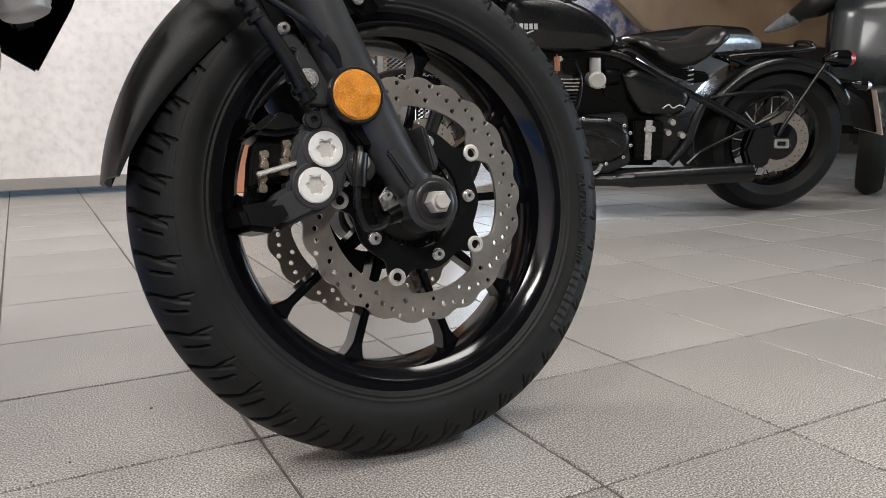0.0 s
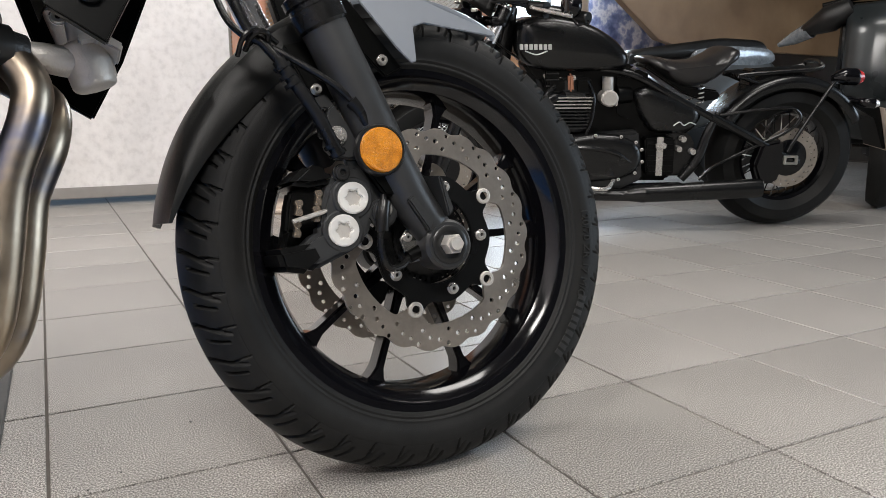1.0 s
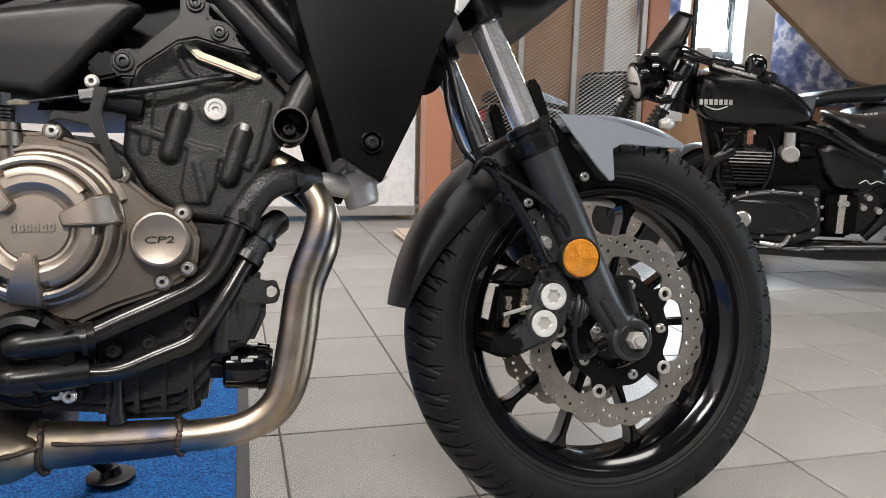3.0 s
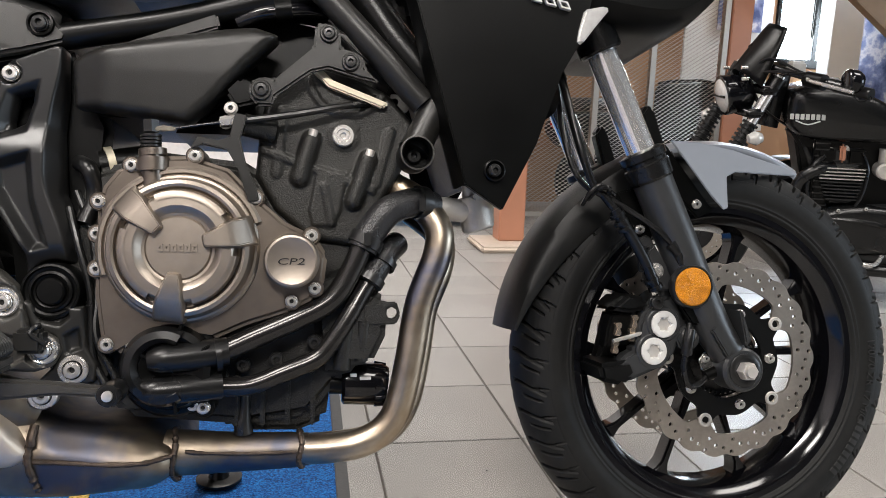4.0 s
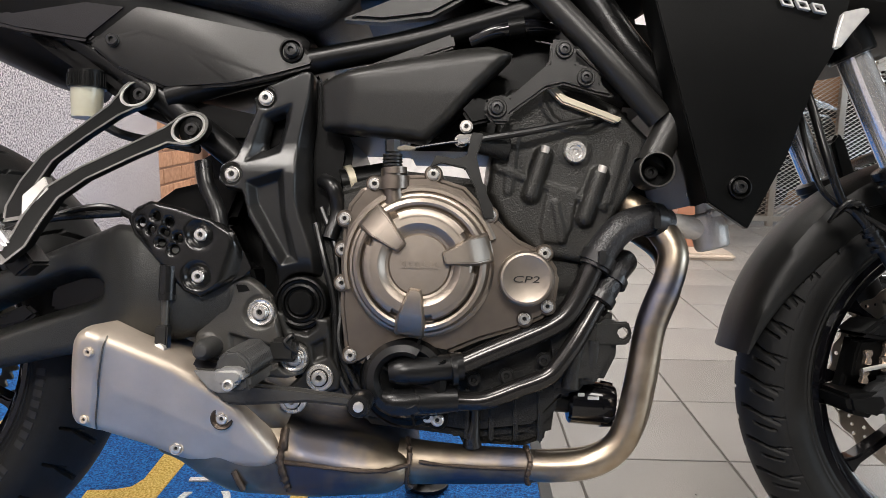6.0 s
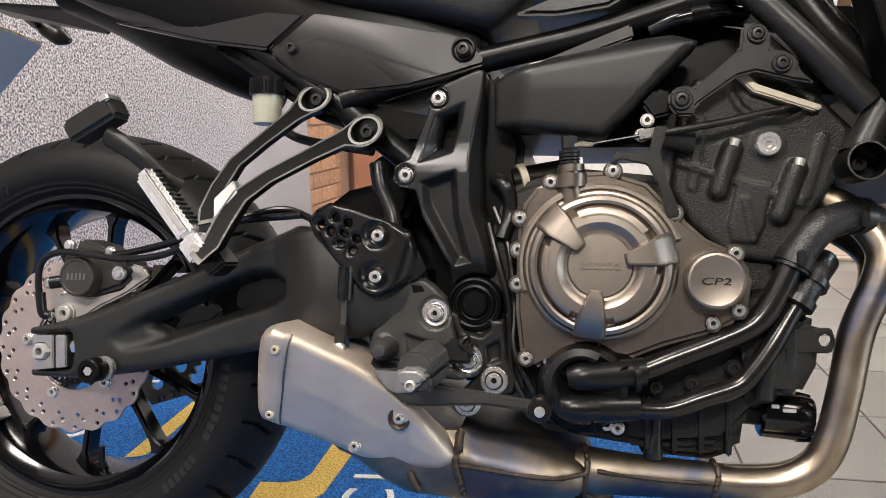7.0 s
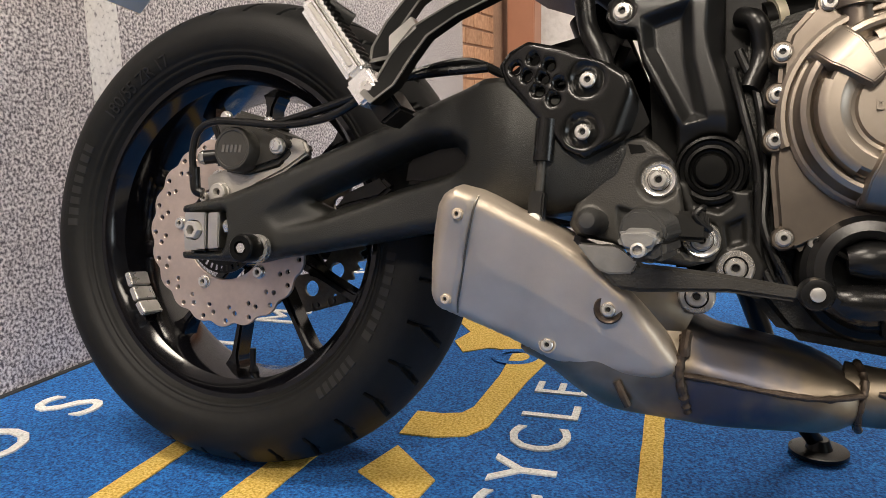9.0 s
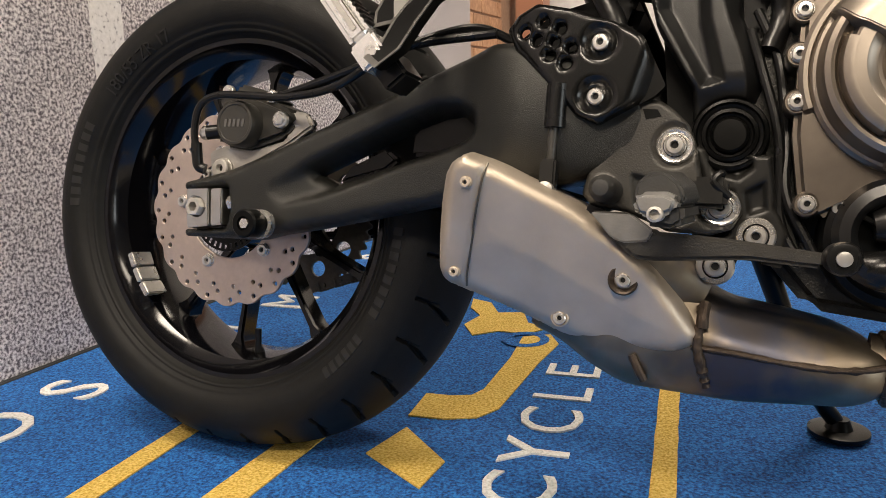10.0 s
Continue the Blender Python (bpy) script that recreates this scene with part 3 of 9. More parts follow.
def loop_points(profile, step):
    out = []
    for i, a in enumerate(profile):
        b = profile[(i + 1) % len(profile)]
        k = max(1, round(math.hypot(b[0] - a[0], b[1] - a[1]) / step))
        out += [(a[0] + (b[0] - a[0]) * j / k, a[1] + (b[1] - a[1]) * j / k) for j in range(k)]
    return out


def soften(profile, rounds, step):
    pts = loop_points(profile, step)
    for _ in range(rounds):
        n = len(pts)
        pts = [(0.25 * pts[i - 1][0] + 0.5 * pts[i][0] + 0.25 * pts[(i + 1) % n][0], 0.25 * pts[i - 1][1] + 0.5 * pts[i][1] + 0.25 * pts[(i + 1) % n][1]) for i in range(n)]
    return pts


def relief(profile, v_top, v_back, depth, width, step=0.004, holes=(), field=None, smooth=2, rounds=1):
    """A moulded casting: a rounded edge of the given depth and width, with a field of hollows and swells."""
    outer = soften(profile, rounds, step)
    inner = [loop_points(h, step) for h in holes]
    loops = [outer] + inner
    U0, W0 = np.min(outer, axis=0)
    U1, W1 = np.max(outer, axis=0)
    gu, gw = np.meshgrid(np.arange(U0, U1, step), np.arange(W0, W1, step * 0.87))
    gu = gu + (np.arange(gu.shape[0]) % 2)[:, None] * step * 0.5
    G = np.stack([gu.ravel(), gw.ravel()], -1)

    def solid(P):
        d = -sdist(P, outer)
        for h in inner:
            d = np.minimum(d, sdist(P, h))
        return d
    G = G[solid(G) > step * 0.55]
    B = [p for l in loops for p in l]
    nb = len(B)
    P = np.concatenate([np.array(B), G])
    edges, o = [], 0
    for l in loops:
        edges += [(o + i, o + (i + 1) % len(l)) for i in range(len(l))]
        o += len(l)
    vs, es, fs, ov, oe, of_ = delaunay_2d_cdt([Vector(p) for p in P], edges, [], 0, 1e-6)
    P2 = np.array([(v.x, v.y) for v in vs])
    cen = np.array([P2[list(f)].mean(axis=0) for f in fs])
    keep = solid(cen) > 0
    fs = [f for f, k in zip(fs, keep) if k]
    d = solid(P2).clip(0, None)
    t = (d / width).clip(0, 1)
    h = depth * (1 - np.sqrt(1 - (1 - t) ** 2))
    if field:
        h = h + field(P2[:, 0], P2[:, 1], P2)
    T = np.array([[a, b] for f in fs for a, b in ((f[0], f[1]), (f[1], f[2]), (f[2], f[0]))])
    T = np.concatenate([T, T[:, ::-1]])
    cnt = np.bincount(T[:, 0], minlength=len(P2)).clip(1, None)
    free = d > 1e-6
    for _ in range(smooth):
        avg = np.bincount(T[:, 0], weights=h[T[:, 1]], minlength=len(P2)) / cnt
        h = np.where(free, 0.4 * h + 0.6 * avg, h)
    verts = [(a, v_top + c, b) for (a, b), c in zip(P2, h)] + [(a, v_back, b) for a, b in P2]
    n = len(P2)
    faces = [tuple(f) for f in fs] + [(f[0] + n, f[2] + n, f[1] + n) for f in fs]
    seen = collections.Counter(tuple(sorted((f[i], f[(i + 1) % 3]))) for f in fs for i in range(3))
    for f in fs:
        for i in range(3):
            a, b = f[i], f[(i + 1) % 3]
            if seen[tuple(sorted((a, b)))] == 1:
                faces.append((b, a, a + n, b + n))
    bm = bmesh.new()
    bv = [bm.verts.new(v) for v in verts]
    for f in faces:
        bm.faces.new([bv[i] for i in f])
    bmesh.ops.recalc_face_normals(bm, faces=bm.faces)
    return bm

BOLTS = {}


def bolt(u, v, w, r=0.009, material=BOLT, parent=bike, name="bolt", washer=True, deep=0.35):
    """A socket head bolt with its washer, facing the right side."""
    key = (round(r, 4), material.name, washer)
    if key not in BOLTS:
        bm = bmesh.new()
        if washer:
            lathe([(r * 1.16, 0.001), (r * 1.16, -0.0008), (r * 1.1, -0.0013), (r * 0.9, -0.0013)], n=20, bm=bm)
        h = r * 0.75
        lathe([(r, 0.0), (r, -h * 0.8), (r * 0.86, -h), (r * 0.46, -h * 1.03), (r * 0.40, -h + r * 0.10), (r * 0.34, -h + r * 0.5), (0.0, -h + r * 0.5)], n=18, bm=bm)
        me_ob = mk("tmp_bolt", bm, material)
        # Shade inside the socket is put into the colour: inner faces go black.
        me_ob.data.materials.append(BOLTBLK)
        for pl in me_ob.data.polygons:
            if math.hypot(pl.center.x, pl.center.z) < r * 0.35:
                pl.material_index = 1
        BOLTS[key] = me_ob.data
        bpy.data.objects.remove(me_ob)
    ob = new(name, BOLTS[key])
    ob.location = (u, v, w)
    ob.rotation_euler = (0, random.uniform(0, 1), 0)
    ob.parent = parent
    return ob


SIDES = {}


def side_v(parent, r):
    """How far out the sidewall stands at a radius."""
    return float(np.interp(r, *SIDES[parent.name]))


def tyre(parent, cu, cw, ctrl, groove, rings=(), n=1500):
    """Tyre with cut tread grooves: ctrl is half a section of (radius, v) from the bead to the crown."""
    half = [Vector(c) for c in ctrl]
    sec = [Vector((p.x, p.y, 0)) for p in half] + [Vector((p.x, -p.y, 0)) for p in half[-2::-1]]
    dense = spline(sec, 12)
    Pn = np.array([(p.x, p.y) for p in dense])
    seg = np.concatenate([[0], np.cumsum(np.hypot(*np.diff(Pn, axis=0).T))])
    mid = seg[-1] / 2
    arc = (seg - mid)
    TH = np.arange(n) * 2 * np.pi / n
    T, A = np.meshgrid(TH, arc, indexing="ij")
    depth = groove(T, A)
    R = Pn[None, :, 0] - depth
    # moulded steps round the sidewall
    step_ = sum(h * np.exp(-((Pn[:, 0] - r) / wd) ** 4) for r, wd, h in rings) * (np.abs(Pn[:, 1]) > 0.7 * np.abs(Pn[:, 1]).max())
    V = np.broadcast_to((Pn[:, 1] + np.sign(Pn[:, 1]) * step_)[None, :], R.shape)
    m = Pn.shape[0]
    verts = np.stack([cu + R * np.cos(T), V, cw + R * np.sin(T)], -1).reshape(-1, 3)
    i = np.arange(n)[:, None]
    j = np.arange(m - 1)[None, :]
    a = i * m + j
    b = ((i + 1) % n) * m + j
    faces = np.stack([a, a + 1, b + 1, b], -1).reshape(-1, 4)
    SIDES[parent.name] = (Pn[: m // 2, 0].copy(), (Pn[:, 1] + np.sign(Pn[:, 1]) * step_)[: m // 2].copy())
    return pydata("tyre", verts.tolist(), faces.tolist(), RUBBER, parent, "black rubber tyre with curved tread grooves", 32)


def cut(off, half, S, s0, s1):
    """How deep a groove is, 0 to 1, with sloped walls and run-out ends."""
    wall = ((half * 1.35 - np.abs(off)) / (half * 0.7)).clip(0, 1)
    ends = ((S - s0) / 0.003).clip(0, 1) * ((s1 - S) / 0.003).clip(0, 1)
    return wall * ends


def groove_front(T, A):
    P = 2 * np.pi / 42
    out = np.zeros_like(T)
    for sgn in (1, -1):
        S = A * sgn
        ph = ((T + (0.5 * P if sgn < 0 else 0)) % P) / P
        c1 = 0.20 + 0.55 * ((S - 0.012) / 0.06).clip(0, 1) ** 1.6
        g1 = cut(ph - c1, 0.052, S, 0.008, 0.070)
        c2 = 0.66 + 0.30 * ((S - 0.03) / 0.04).clip(0, 1)
        g2 = cut(((ph - c2 + 0.5) % 1) - 0.5, 0.042, S, 0.030, 0.064)
        c3 = 0.45 + 0.10 * ((S - 0.06) / 0.02).clip(0, 1)
        g3 = cut(((ph - c3 + 0.5) % 1) - 0.5, 0.030, S, 0.052, 0.078)
        out = np.maximum(out, 0.0075 * np.maximum(np.maximum(g1, g2), g3))
    # moulding lines on the sidewall
    out = np.where((np.abs(np.abs(A) - 0.076) < 0.001), 0.0008, out)
    return out


def groove_rear(T, A):
    P = 2 * np.pi / 34
    out = np.zeros_like(T)
    for sgn in (1, -1):
        S = A * sgn
        ph = ((T + (0.5 * P if sgn < 0 else 0)) % P) / P
        c1 = 0.15 + 0.75 * ((S - 0.01) / 0.09).clip(0, 1)
        g1 = cut(ph - c1, 0.05, S, 0.02, 0.070)
        c2 = 0.62 + 0.10 * ((S - 0.05) / 0.05).clip(0, 1)
        g2 = cut(((ph - c2 + 0.5) % 1) - 0.5, 0.035, S, 0.055, 0.092)
        out = np.maximum(out, 0.008 * np.maximum(g1, g2))
    return out


def ring_letters(text, parent, cu, cw, r, v, size, centre, flip=False, dv=0.0015, wide=1.0):
    """Words moulded round a sidewall; they read with their feet to the hub."""
    V, F = lettering(text, size, dv)
    pts = []
    for x, y, z in V:
        a = radians(centre) - x * wide / r
        rr = r + y
        pts.append((cu + rr * math.cos(a), side_v(parent, rr) - 0.0012 - z, cw + rr * math.sin(a)))
    return pydata("sidewall_lettering", pts, F, RUBBERTXT, parent, "raised size lettering")


def ring_bars(parent, cu, cw, r, v, h, a0, a1, n):
    """Plain raised bars where a maker's name stands."""
    for i in range(n):
        p, q = a0 + (a1 - a0) * i / n, a0 + (a1 - a0) * (i + 0.66) / n
        k = max(2, round(abs(q - p) / 3))
        A = [radians(p + (q - p) * j / k) for j in range(k + 1)]
        bm = bmesh.new()
        rows_ = [[bm.verts.new((cu + rr * math.cos(t), side_v(parent, rr) - dv, cw + rr * math.sin(t))) for rr, dv in ((r - 0.0015, -0.001), (r, 0.0011), (r + h * 0.33, 0.0011), (r + h * 0.66, 0.0011), (r + h, 0.0011), (r + h + 0.0015, -0.001))] for t in A]
        for R0, R1 in zip(rows_, rows_[1:]):
            for s0, s1, s2, s3 in zip(R0, R1, R1[1:], R0[1:]):
                bm.faces.new((s0, s1, s2, s3))
        mk("sidewall_mark", bm, RUBBERTXT, parent, "plain raised maker's mark")


def wave_disc(cu, cw, r_out, r_in, waves, amp, holes, lugs, v, thick, in_amp=0.0, n=240):
    outer = []
    for i in range(n):
        a = 2 * math.pi * i / n
        outer.append((cu + (r_out - amp * abs(math.sin(waves * a / 2)) ** 3) * math.cos(a), cw + (r_out - amp * abs(math.sin(waves * a / 2)) ** 3) * math.sin(a)))
    inner = []
    for i in range(120):
        a = 2 * math.pi * i / 120
        r = r_in
        for l in lugs:
            d = (a - l + math.pi) % (2 * math.pi) - math.pi
            r -= in_amp * math.exp(-(d / 0.17) ** 4)
        inner.append((cu + r * math.cos(a), cw + r * math.sin(a)))
    hs = [circle(cu + r * math.cos(a), cw + r * math.sin(a), hr, 8) for r, a, hr in holes]
    return ext(outer, v - thick / 2, v + thick / 2, 0.0006, [inner] + hs, 1)


def spoke(cu, cw, a, r0, r1, w0, w1, vh, side):
    """One cast spoke, thin in the middle, flared into the rim."""
    o = []
    prof = [(r0, w0), (r0 + 0.02, w0 * 0.8), (r0 + 0.6 * (r1 - r0), w1), (r1 - 0.018, w1 * 1.15), (r1 - 0.006, w1 * 2.0), (r1 + 0.004, w1 * 3.4)]
    for r, w in prof:
        o.append((r, w))
    for r, w in prof[::-1]:
        o.append((r, -w))
    c, s = math.cos(a), math.sin(a)
    return ext([(cu + r * c - w * s, cw + r * s + w * c) for r, w in o], -vh, vh, 0.003)


def wheel(name, label, cu, cw, rim_half, angles, hub_r, hub_half):
    k = rim_half / 0.052
    rim = [(.224, -.052 * k), (.2135, -.0515 * k), (.2085, -.044 * k), (.1975, -.037 * k), (.191, -.022 * k), (.1905, .022 * k), (.1975, .037 * k), (.2085, .044 * k), (.2135, .0515 * k), (.224, .052 * k), (.2245, .047 * k), (.207, .03 * k), (.207, -.03 * k), (.2245, -.047 * k)]
    wh = part(name, lathe(rim, cu, cw, 128, True), GLOSSBLK, bike, label, 25)
    for a in angles:
        mk("spoke", spoke(cu, cw, radians(a), hub_r * 0.8, 0.192, 0.010, 0.0050, 0.016, 1), GLOSSBLK, wh)
    mk("hub", lathe([(0.02, -hub_half), (hub_r, -hub_half), (hub_r * 1.05, -hub_half * 0.5), (hub_r * 0.9, 0), (hub_r * 1.05, hub_half * 0.5), (hub_r, hub_half), (0.02, hub_half)], cu, cw, 48), GLOSSBLK, wh)
    return wh


FRONT_ANG = [c + 72 * k for k in range(5) for c in (0.5, 32.5)]
fw = wheel("front_wheel", "gloss black ten spoke cast front wheel", FX, FZ, 0.052, FRONT_ANG, 0.040, 0.055)
tyre(fw, FX, FZ, [(.216, -.047), (.226, -.0545), (.243, -.0600), (.258, -.0610), (.271, -.0575), (.283, -.0490), (.2930, -.0340), (.2990, -.0170), (.3010, 0)], groove_front, ((0.2265, 0.0022, 0.0016), (0.2325, 0.0016, 0.0010), (0.252, 0.0105, 0.0007)))
ring_letters("120/70 ZR 17 M/C", fw, FX, FZ, 0.250, -0.0615, 0.016, -9, wide=1.05)
ring_bars(fw, FX, FZ, 0.249, -0.0608, 0.012, 316, 338, 9)
FLUGS = [radians(33 + 72 * k) for k in range(5)]
FHOLES = []
for k in range(20):
    a = radians(18 * k + 4)
    FHOLES += [(0.134, a, 0.0031), (0.125, a + 0.12, 0.0031), (0.1165, a + 0.03, 0.0031), (0.128, a + 0.22, 0.0028)]
for v, nm in ((-0.074, "right"), (0.074, "left")):
    d = mk("brake_disc", wave_disc(FX, FZ, 0.1415, 0.108, 22, 0.0045, FHOLES, FLUGS, v, 0.0045, 0.016), STEEL, fw, "drilled wave shaped steel brake disc")
    arm = []
    for i in range(100):
        a = 2 * math.pi * i / 100
        r = 0.080
        for l in FLUGS:
            dd = (a - l + math.pi) % (2 * math.pi) - math.pi
            r += 0.017 * math.exp(-(dd / 0.16) ** 4)
            dd = (a - l - radians(36) + math.pi) % (2 * math.pi) - math.pi
            r += 0.003 * math.exp(-(dd / 0.2) ** 2)
        arm.append((FX + r * math.cos(a), FZ + r * math.sin(a)))
    mk("disc_carrier", ext(arm, v - 0.003, v + 0.003, 0.001, [circle(FX, FZ, 0.056, 48)]), DARKPAINT, fw, "black disc carrier")
    if v < 0:
        for l in FLUGS:
            mk("disc_bobbin", lathe([(0.0102, v), (0.0102, v - 0.0045), (0.0088, v - 0.0055), (0.0056, v - 0.0055), (0.005, v - 0.001), (0, v - 0.001)], FX + 0.0925 * math.cos(l), FZ + 0.0925 * math.sin(l), 20), CAST, fw)
            a = l - radians(33)
            bolt(FX + 0.0685 * math.cos(a), v - 0.004, FZ + 0.0685 * math.sin(a), 0.0065, BOLT, fw, "disc_bolt")
slots = []
for k in range(40):
    a = 2 * math.pi * k / 40
    slots.append([(FX + r * math.cos(a + t), FZ + r * math.sin(a + t)) for r, t in ((0.047, -0.035), (0.0535, -0.035), (0.0535, 0.035), (0.047, 0.035))])
mk("sensor_ring", ext(circle(FX, FZ, 0.056, 64), -0.062, -0.0605, 0, [circle(FX, FZ, 0.042, 40)] + slots), DARKPAINT, fw, "slotted black speed sensor ring")
mk("wheel_hub_flange", lathe([(0.0, -0.068), (0.036, -0.068), (0.052, -0.060), (0.052, -0.05)], FX, FZ, 40), DARKPAINT, fw)

# fork: u of the leg's axis falls as it rises
def fork_at(w, off=0.0):
    return 1.459 - (w - 0.285) * 0.4335 + off


for sv, nm in ((-0.108, "right"), (0.108, "left")):
    def fp(w):
        return (fork_at(w), sv, w)
    leg = part("fork_leg", tube([(FX - 0.008, sv, 0.300), fp(0.355), fp(0.45), fp(0.54), fp(0.562)], [0.0230, 0.0265, 0.0275, 0.0275, 0.0285], 28, 4), FORKBLK, bike, "satin black lower fork leg")
    mk("dust_seal", tube([fp(0.550), fp(0.553), fp(0.571), fp(0.573), fp(0.577), fp(0.579), fp(0.588), fp(0.591)], [0.0285, 0.0312, 0.0318, 0.0298, 0.0298, 0.0325, 0.0325, 0.026], 28, 1), HOSE, leg, "black rubber dust seal")
    mk("stanchion", rod(fp(0.588), fp(0.90), 0.0205, 40), CHROME, leg, "polished chrome stanchion")
    mk("clamp_sleeve", tube([fp(0.722), fp(0.725), fp(0.770), fp(0.773)], [0.027, 0.0295, 0.0295, 0.027], 28, 1), DARKPAINT, leg, "black clamp")
    mk("axle_lug", lathe([(0.0, sv - 0.024), (0.027, sv - 0.024), (0.0305, sv - 0.020), (0.0305, sv + 0.018), (0.026, sv + 0.022), (0.0, sv + 0.022)], FX - 0.005, FZ - 0.008, 40), FORKBLK, leg)
mk("axle_shaft", rod((FX, -0.12, FZ), (FX, 0.12, FZ), 0.012, 20), BOLT, fw)
bm = lathe([(0.0235, -0.131), (0.0235, -0.1335), (0.0215, -0.1345), (0.016, -0.1345)], FX - 0.005, FZ - 0.008, 14)
mk("axle_washer", bm, BOLTBLK, fw)
bm = lathe([(0.0130, -0.133), (0.0130, -0.145), (0.0116, -0.147), (0.0082, -0.147)], FX - 0.005, FZ - 0.008, 6)
lathe([(0.0084, -0.145), (0.0084, -0.150), (0.0074, -0.152), (0, -0.152)], FX - 0.005, FZ - 0.008, 20, bm=bm)
mk("axle_nut", bm, CAST, fw, "zinc plated axle nut")
part("fork_rib", ext([(1.417, 0.345), (1.425, 0.350), (1.449, 0.320), (1.442, 0.306)], -0.137, -0.100, 0.002), FORKBLK)
part("fork_rib", ext([(1.459, 0.372), (1.464, 0.371), (1.477, 0.330), (1.469, 0.322)], -0.137, -0.100, 0.002), FORKBLK)

# front mudguard


def guard(r_out, r_in_side, a0, a1, half, n=28, taper=0.0):
    """An arched mudguard with side skirts round the front wheel."""
    sec_n = 14
    V, F = [], []
    for i in range(n + 1):
        t = i / n
        a = radians(a0 + (a1 - a0) * t)
        skirt = r_in_side(t)
        hw = half - taper * t * t
        sec = []
        for j in range(sec_n + 1):
            q = -1 + 2 * j / sec_n
            vv = hw * math.copysign(min(1, abs(q) * 1.6), q)
            edge = max(0.0, (abs(q) - 0.55) / 0.45)
            rr = r_out - 0.010 * min(1, abs(q) / 0.55) ** 3 - (r_out - 0.010 - skirt) * edge
            sec.append((rr, vv))
        sec += [(rr - 0.004, vv * 0.95) for rr, vv in sec[::-1]]
        for rr, vv in sec:
            V.append((FX + rr * math.cos(a), vv, FZ + rr * math.sin(a)))
    m = 2 * (sec_n + 1)
    for i in range(n):
        for j in range(m):
            F.append((i * m + j, i * m + (j + 1) % m, (i + 1) * m + (j + 1) % m, (i + 1) * m + j))
    F += [tuple(range(m)), tuple(range(n * m, (n + 1) * m))]
    return V, F


V, F = guard(0.326, lambda t: 0.316 - 0.046 * math.sin(min(1, t * 1.6) * math.pi / 2), 172, 104, 0.064)
fend = pydata("front_mudguard", V, F, GUARDPL, bike, "black plastic front mudguard with a blue grey beak", 40)
V, F = guard(0.326, lambda t: 0.312 - 0.004 * t, 106, 62, 0.060, 24, 0.030)
pydata("mudguard_beak", V, F, GREYFEND, fend, "blue grey painted beak", 40)
for sv in (-1, 1):
    o = [(1.378, 0.609), (1.42, 0.607), (1.478, 0.599), (1.55, 0.588), (1.617, 0.578), (1.612, 0.570), (1.54, 0.568), (1.480, 0.567), (1.461, 0.559), (1.457, 0.514), (1.448, 0.511), (1.432, 0.530)]
    vv = [(u, sv * (0.096 + 0.19 * max(0.0, 0.605 - w) - max(0.0, u - 1.45) * 0.40), w) for u, w in o]
    bm = bmesh.new()
    f = bm.faces.new([bm.verts.new(p) for p in vv])
    r = bmesh.ops.extrude_face_region(bm, geom=[f])
    bmesh.ops.translate(bm, vec=(0, -0.004 * sv, 0), verts=[g for g in r["geom"] if isinstance(g, bmesh.types.BMVert)])
    bevel(bm, 0.0012, 2)
    mk("mudguard_wing", bm, GREYFEND, fend, "blue grey side wing")
    mk("mudguard_bracket", ext([(1.345, 0.585), (1.376, 0.606), (1.450, 0.512), (1.425, 0.500), (1.385, 0.545)], sv * 0.080 - 0.003, sv * 0.080 + 0.003, 0.002), PLASTIC, fend)
    mk("mudguard_stay", ext([(1.30, 0.535), (1.345, 0.545), (1.355, 0.47), (1.335, 0.462)], sv * 0.082 - 0.004, sv * 0.082 + 0.004, 0.002), PLASTIC, fend)
bolt(1.421, -0.088, 0.520, 0.006, BOLT, fend)
bolt(1.334, -0.090, 0.483, 0.006, BOLT, fend)
# fork guards that rise beside the seals
for sv in (-1, 1):
    part("fork_guard", ext([(1.352, 0.575), (1.372, 0.590), (1.352, 0.652), (1.342, 0.659), (1.333, 0.645), (1.345, 0.600)], sv * 0.086 - 0.012, sv * 0.086 + 0.012, 0.004), PLASTIC, bike, "black plastic fork guard")

# reflector
ref = part("reflector", lathe([(0.0285, -0.122), (0.030, -0.126), (0.030, -0.134), (0.0285, -0.1365), (0.0268, -0.1365), (0.0262, -0.134), (0, -0.134)], 1.390, 0.4045, 48), BOLTBLK, bike, "round amber side reflector in a black rim")
mk("lens", lathe([(0.0262, -0.133), (0.0262, -0.1358), (0.024, -0.1366), (0, -0.1368)], 1.390, 0.4045, 48), ORANGE, ref, "amber faceted lens")
bm = bmesh.new()
for k in range(6):
    a0, a1 = radians(30 + 60 * k), radians(90 + 60 * k)
    am = (a0 + a1) / 2
    tri = [(0.0, 0.0, -0.1376)] + [(0.0250 * math.cos(a), 0.0250 * math.sin(a), v) for a, v in ((a0, -0.1372), (am, -0.1388 if k % 2 else -0.1371), (a1, -0.1372))]
    vs_ = [bm.verts.new((1.390 + x, v, 0.4045 + z)) for x, z, v in tri]
    bm.faces.new((vs_[0], vs_[1], vs_[2]))
    bm.faces.new((vs_[0], vs_[2], vs_[3]))
mk("lens_face", bm, ORANGE, ref, "", 2)
part("reflector_stay", ext([(1.372, 0.385), (1.398, 0.392), (1.425, 0.365), (1.418, 0.350), (1.395, 0.352)], -0.124, -0.112, 0.003), PLASTIC)

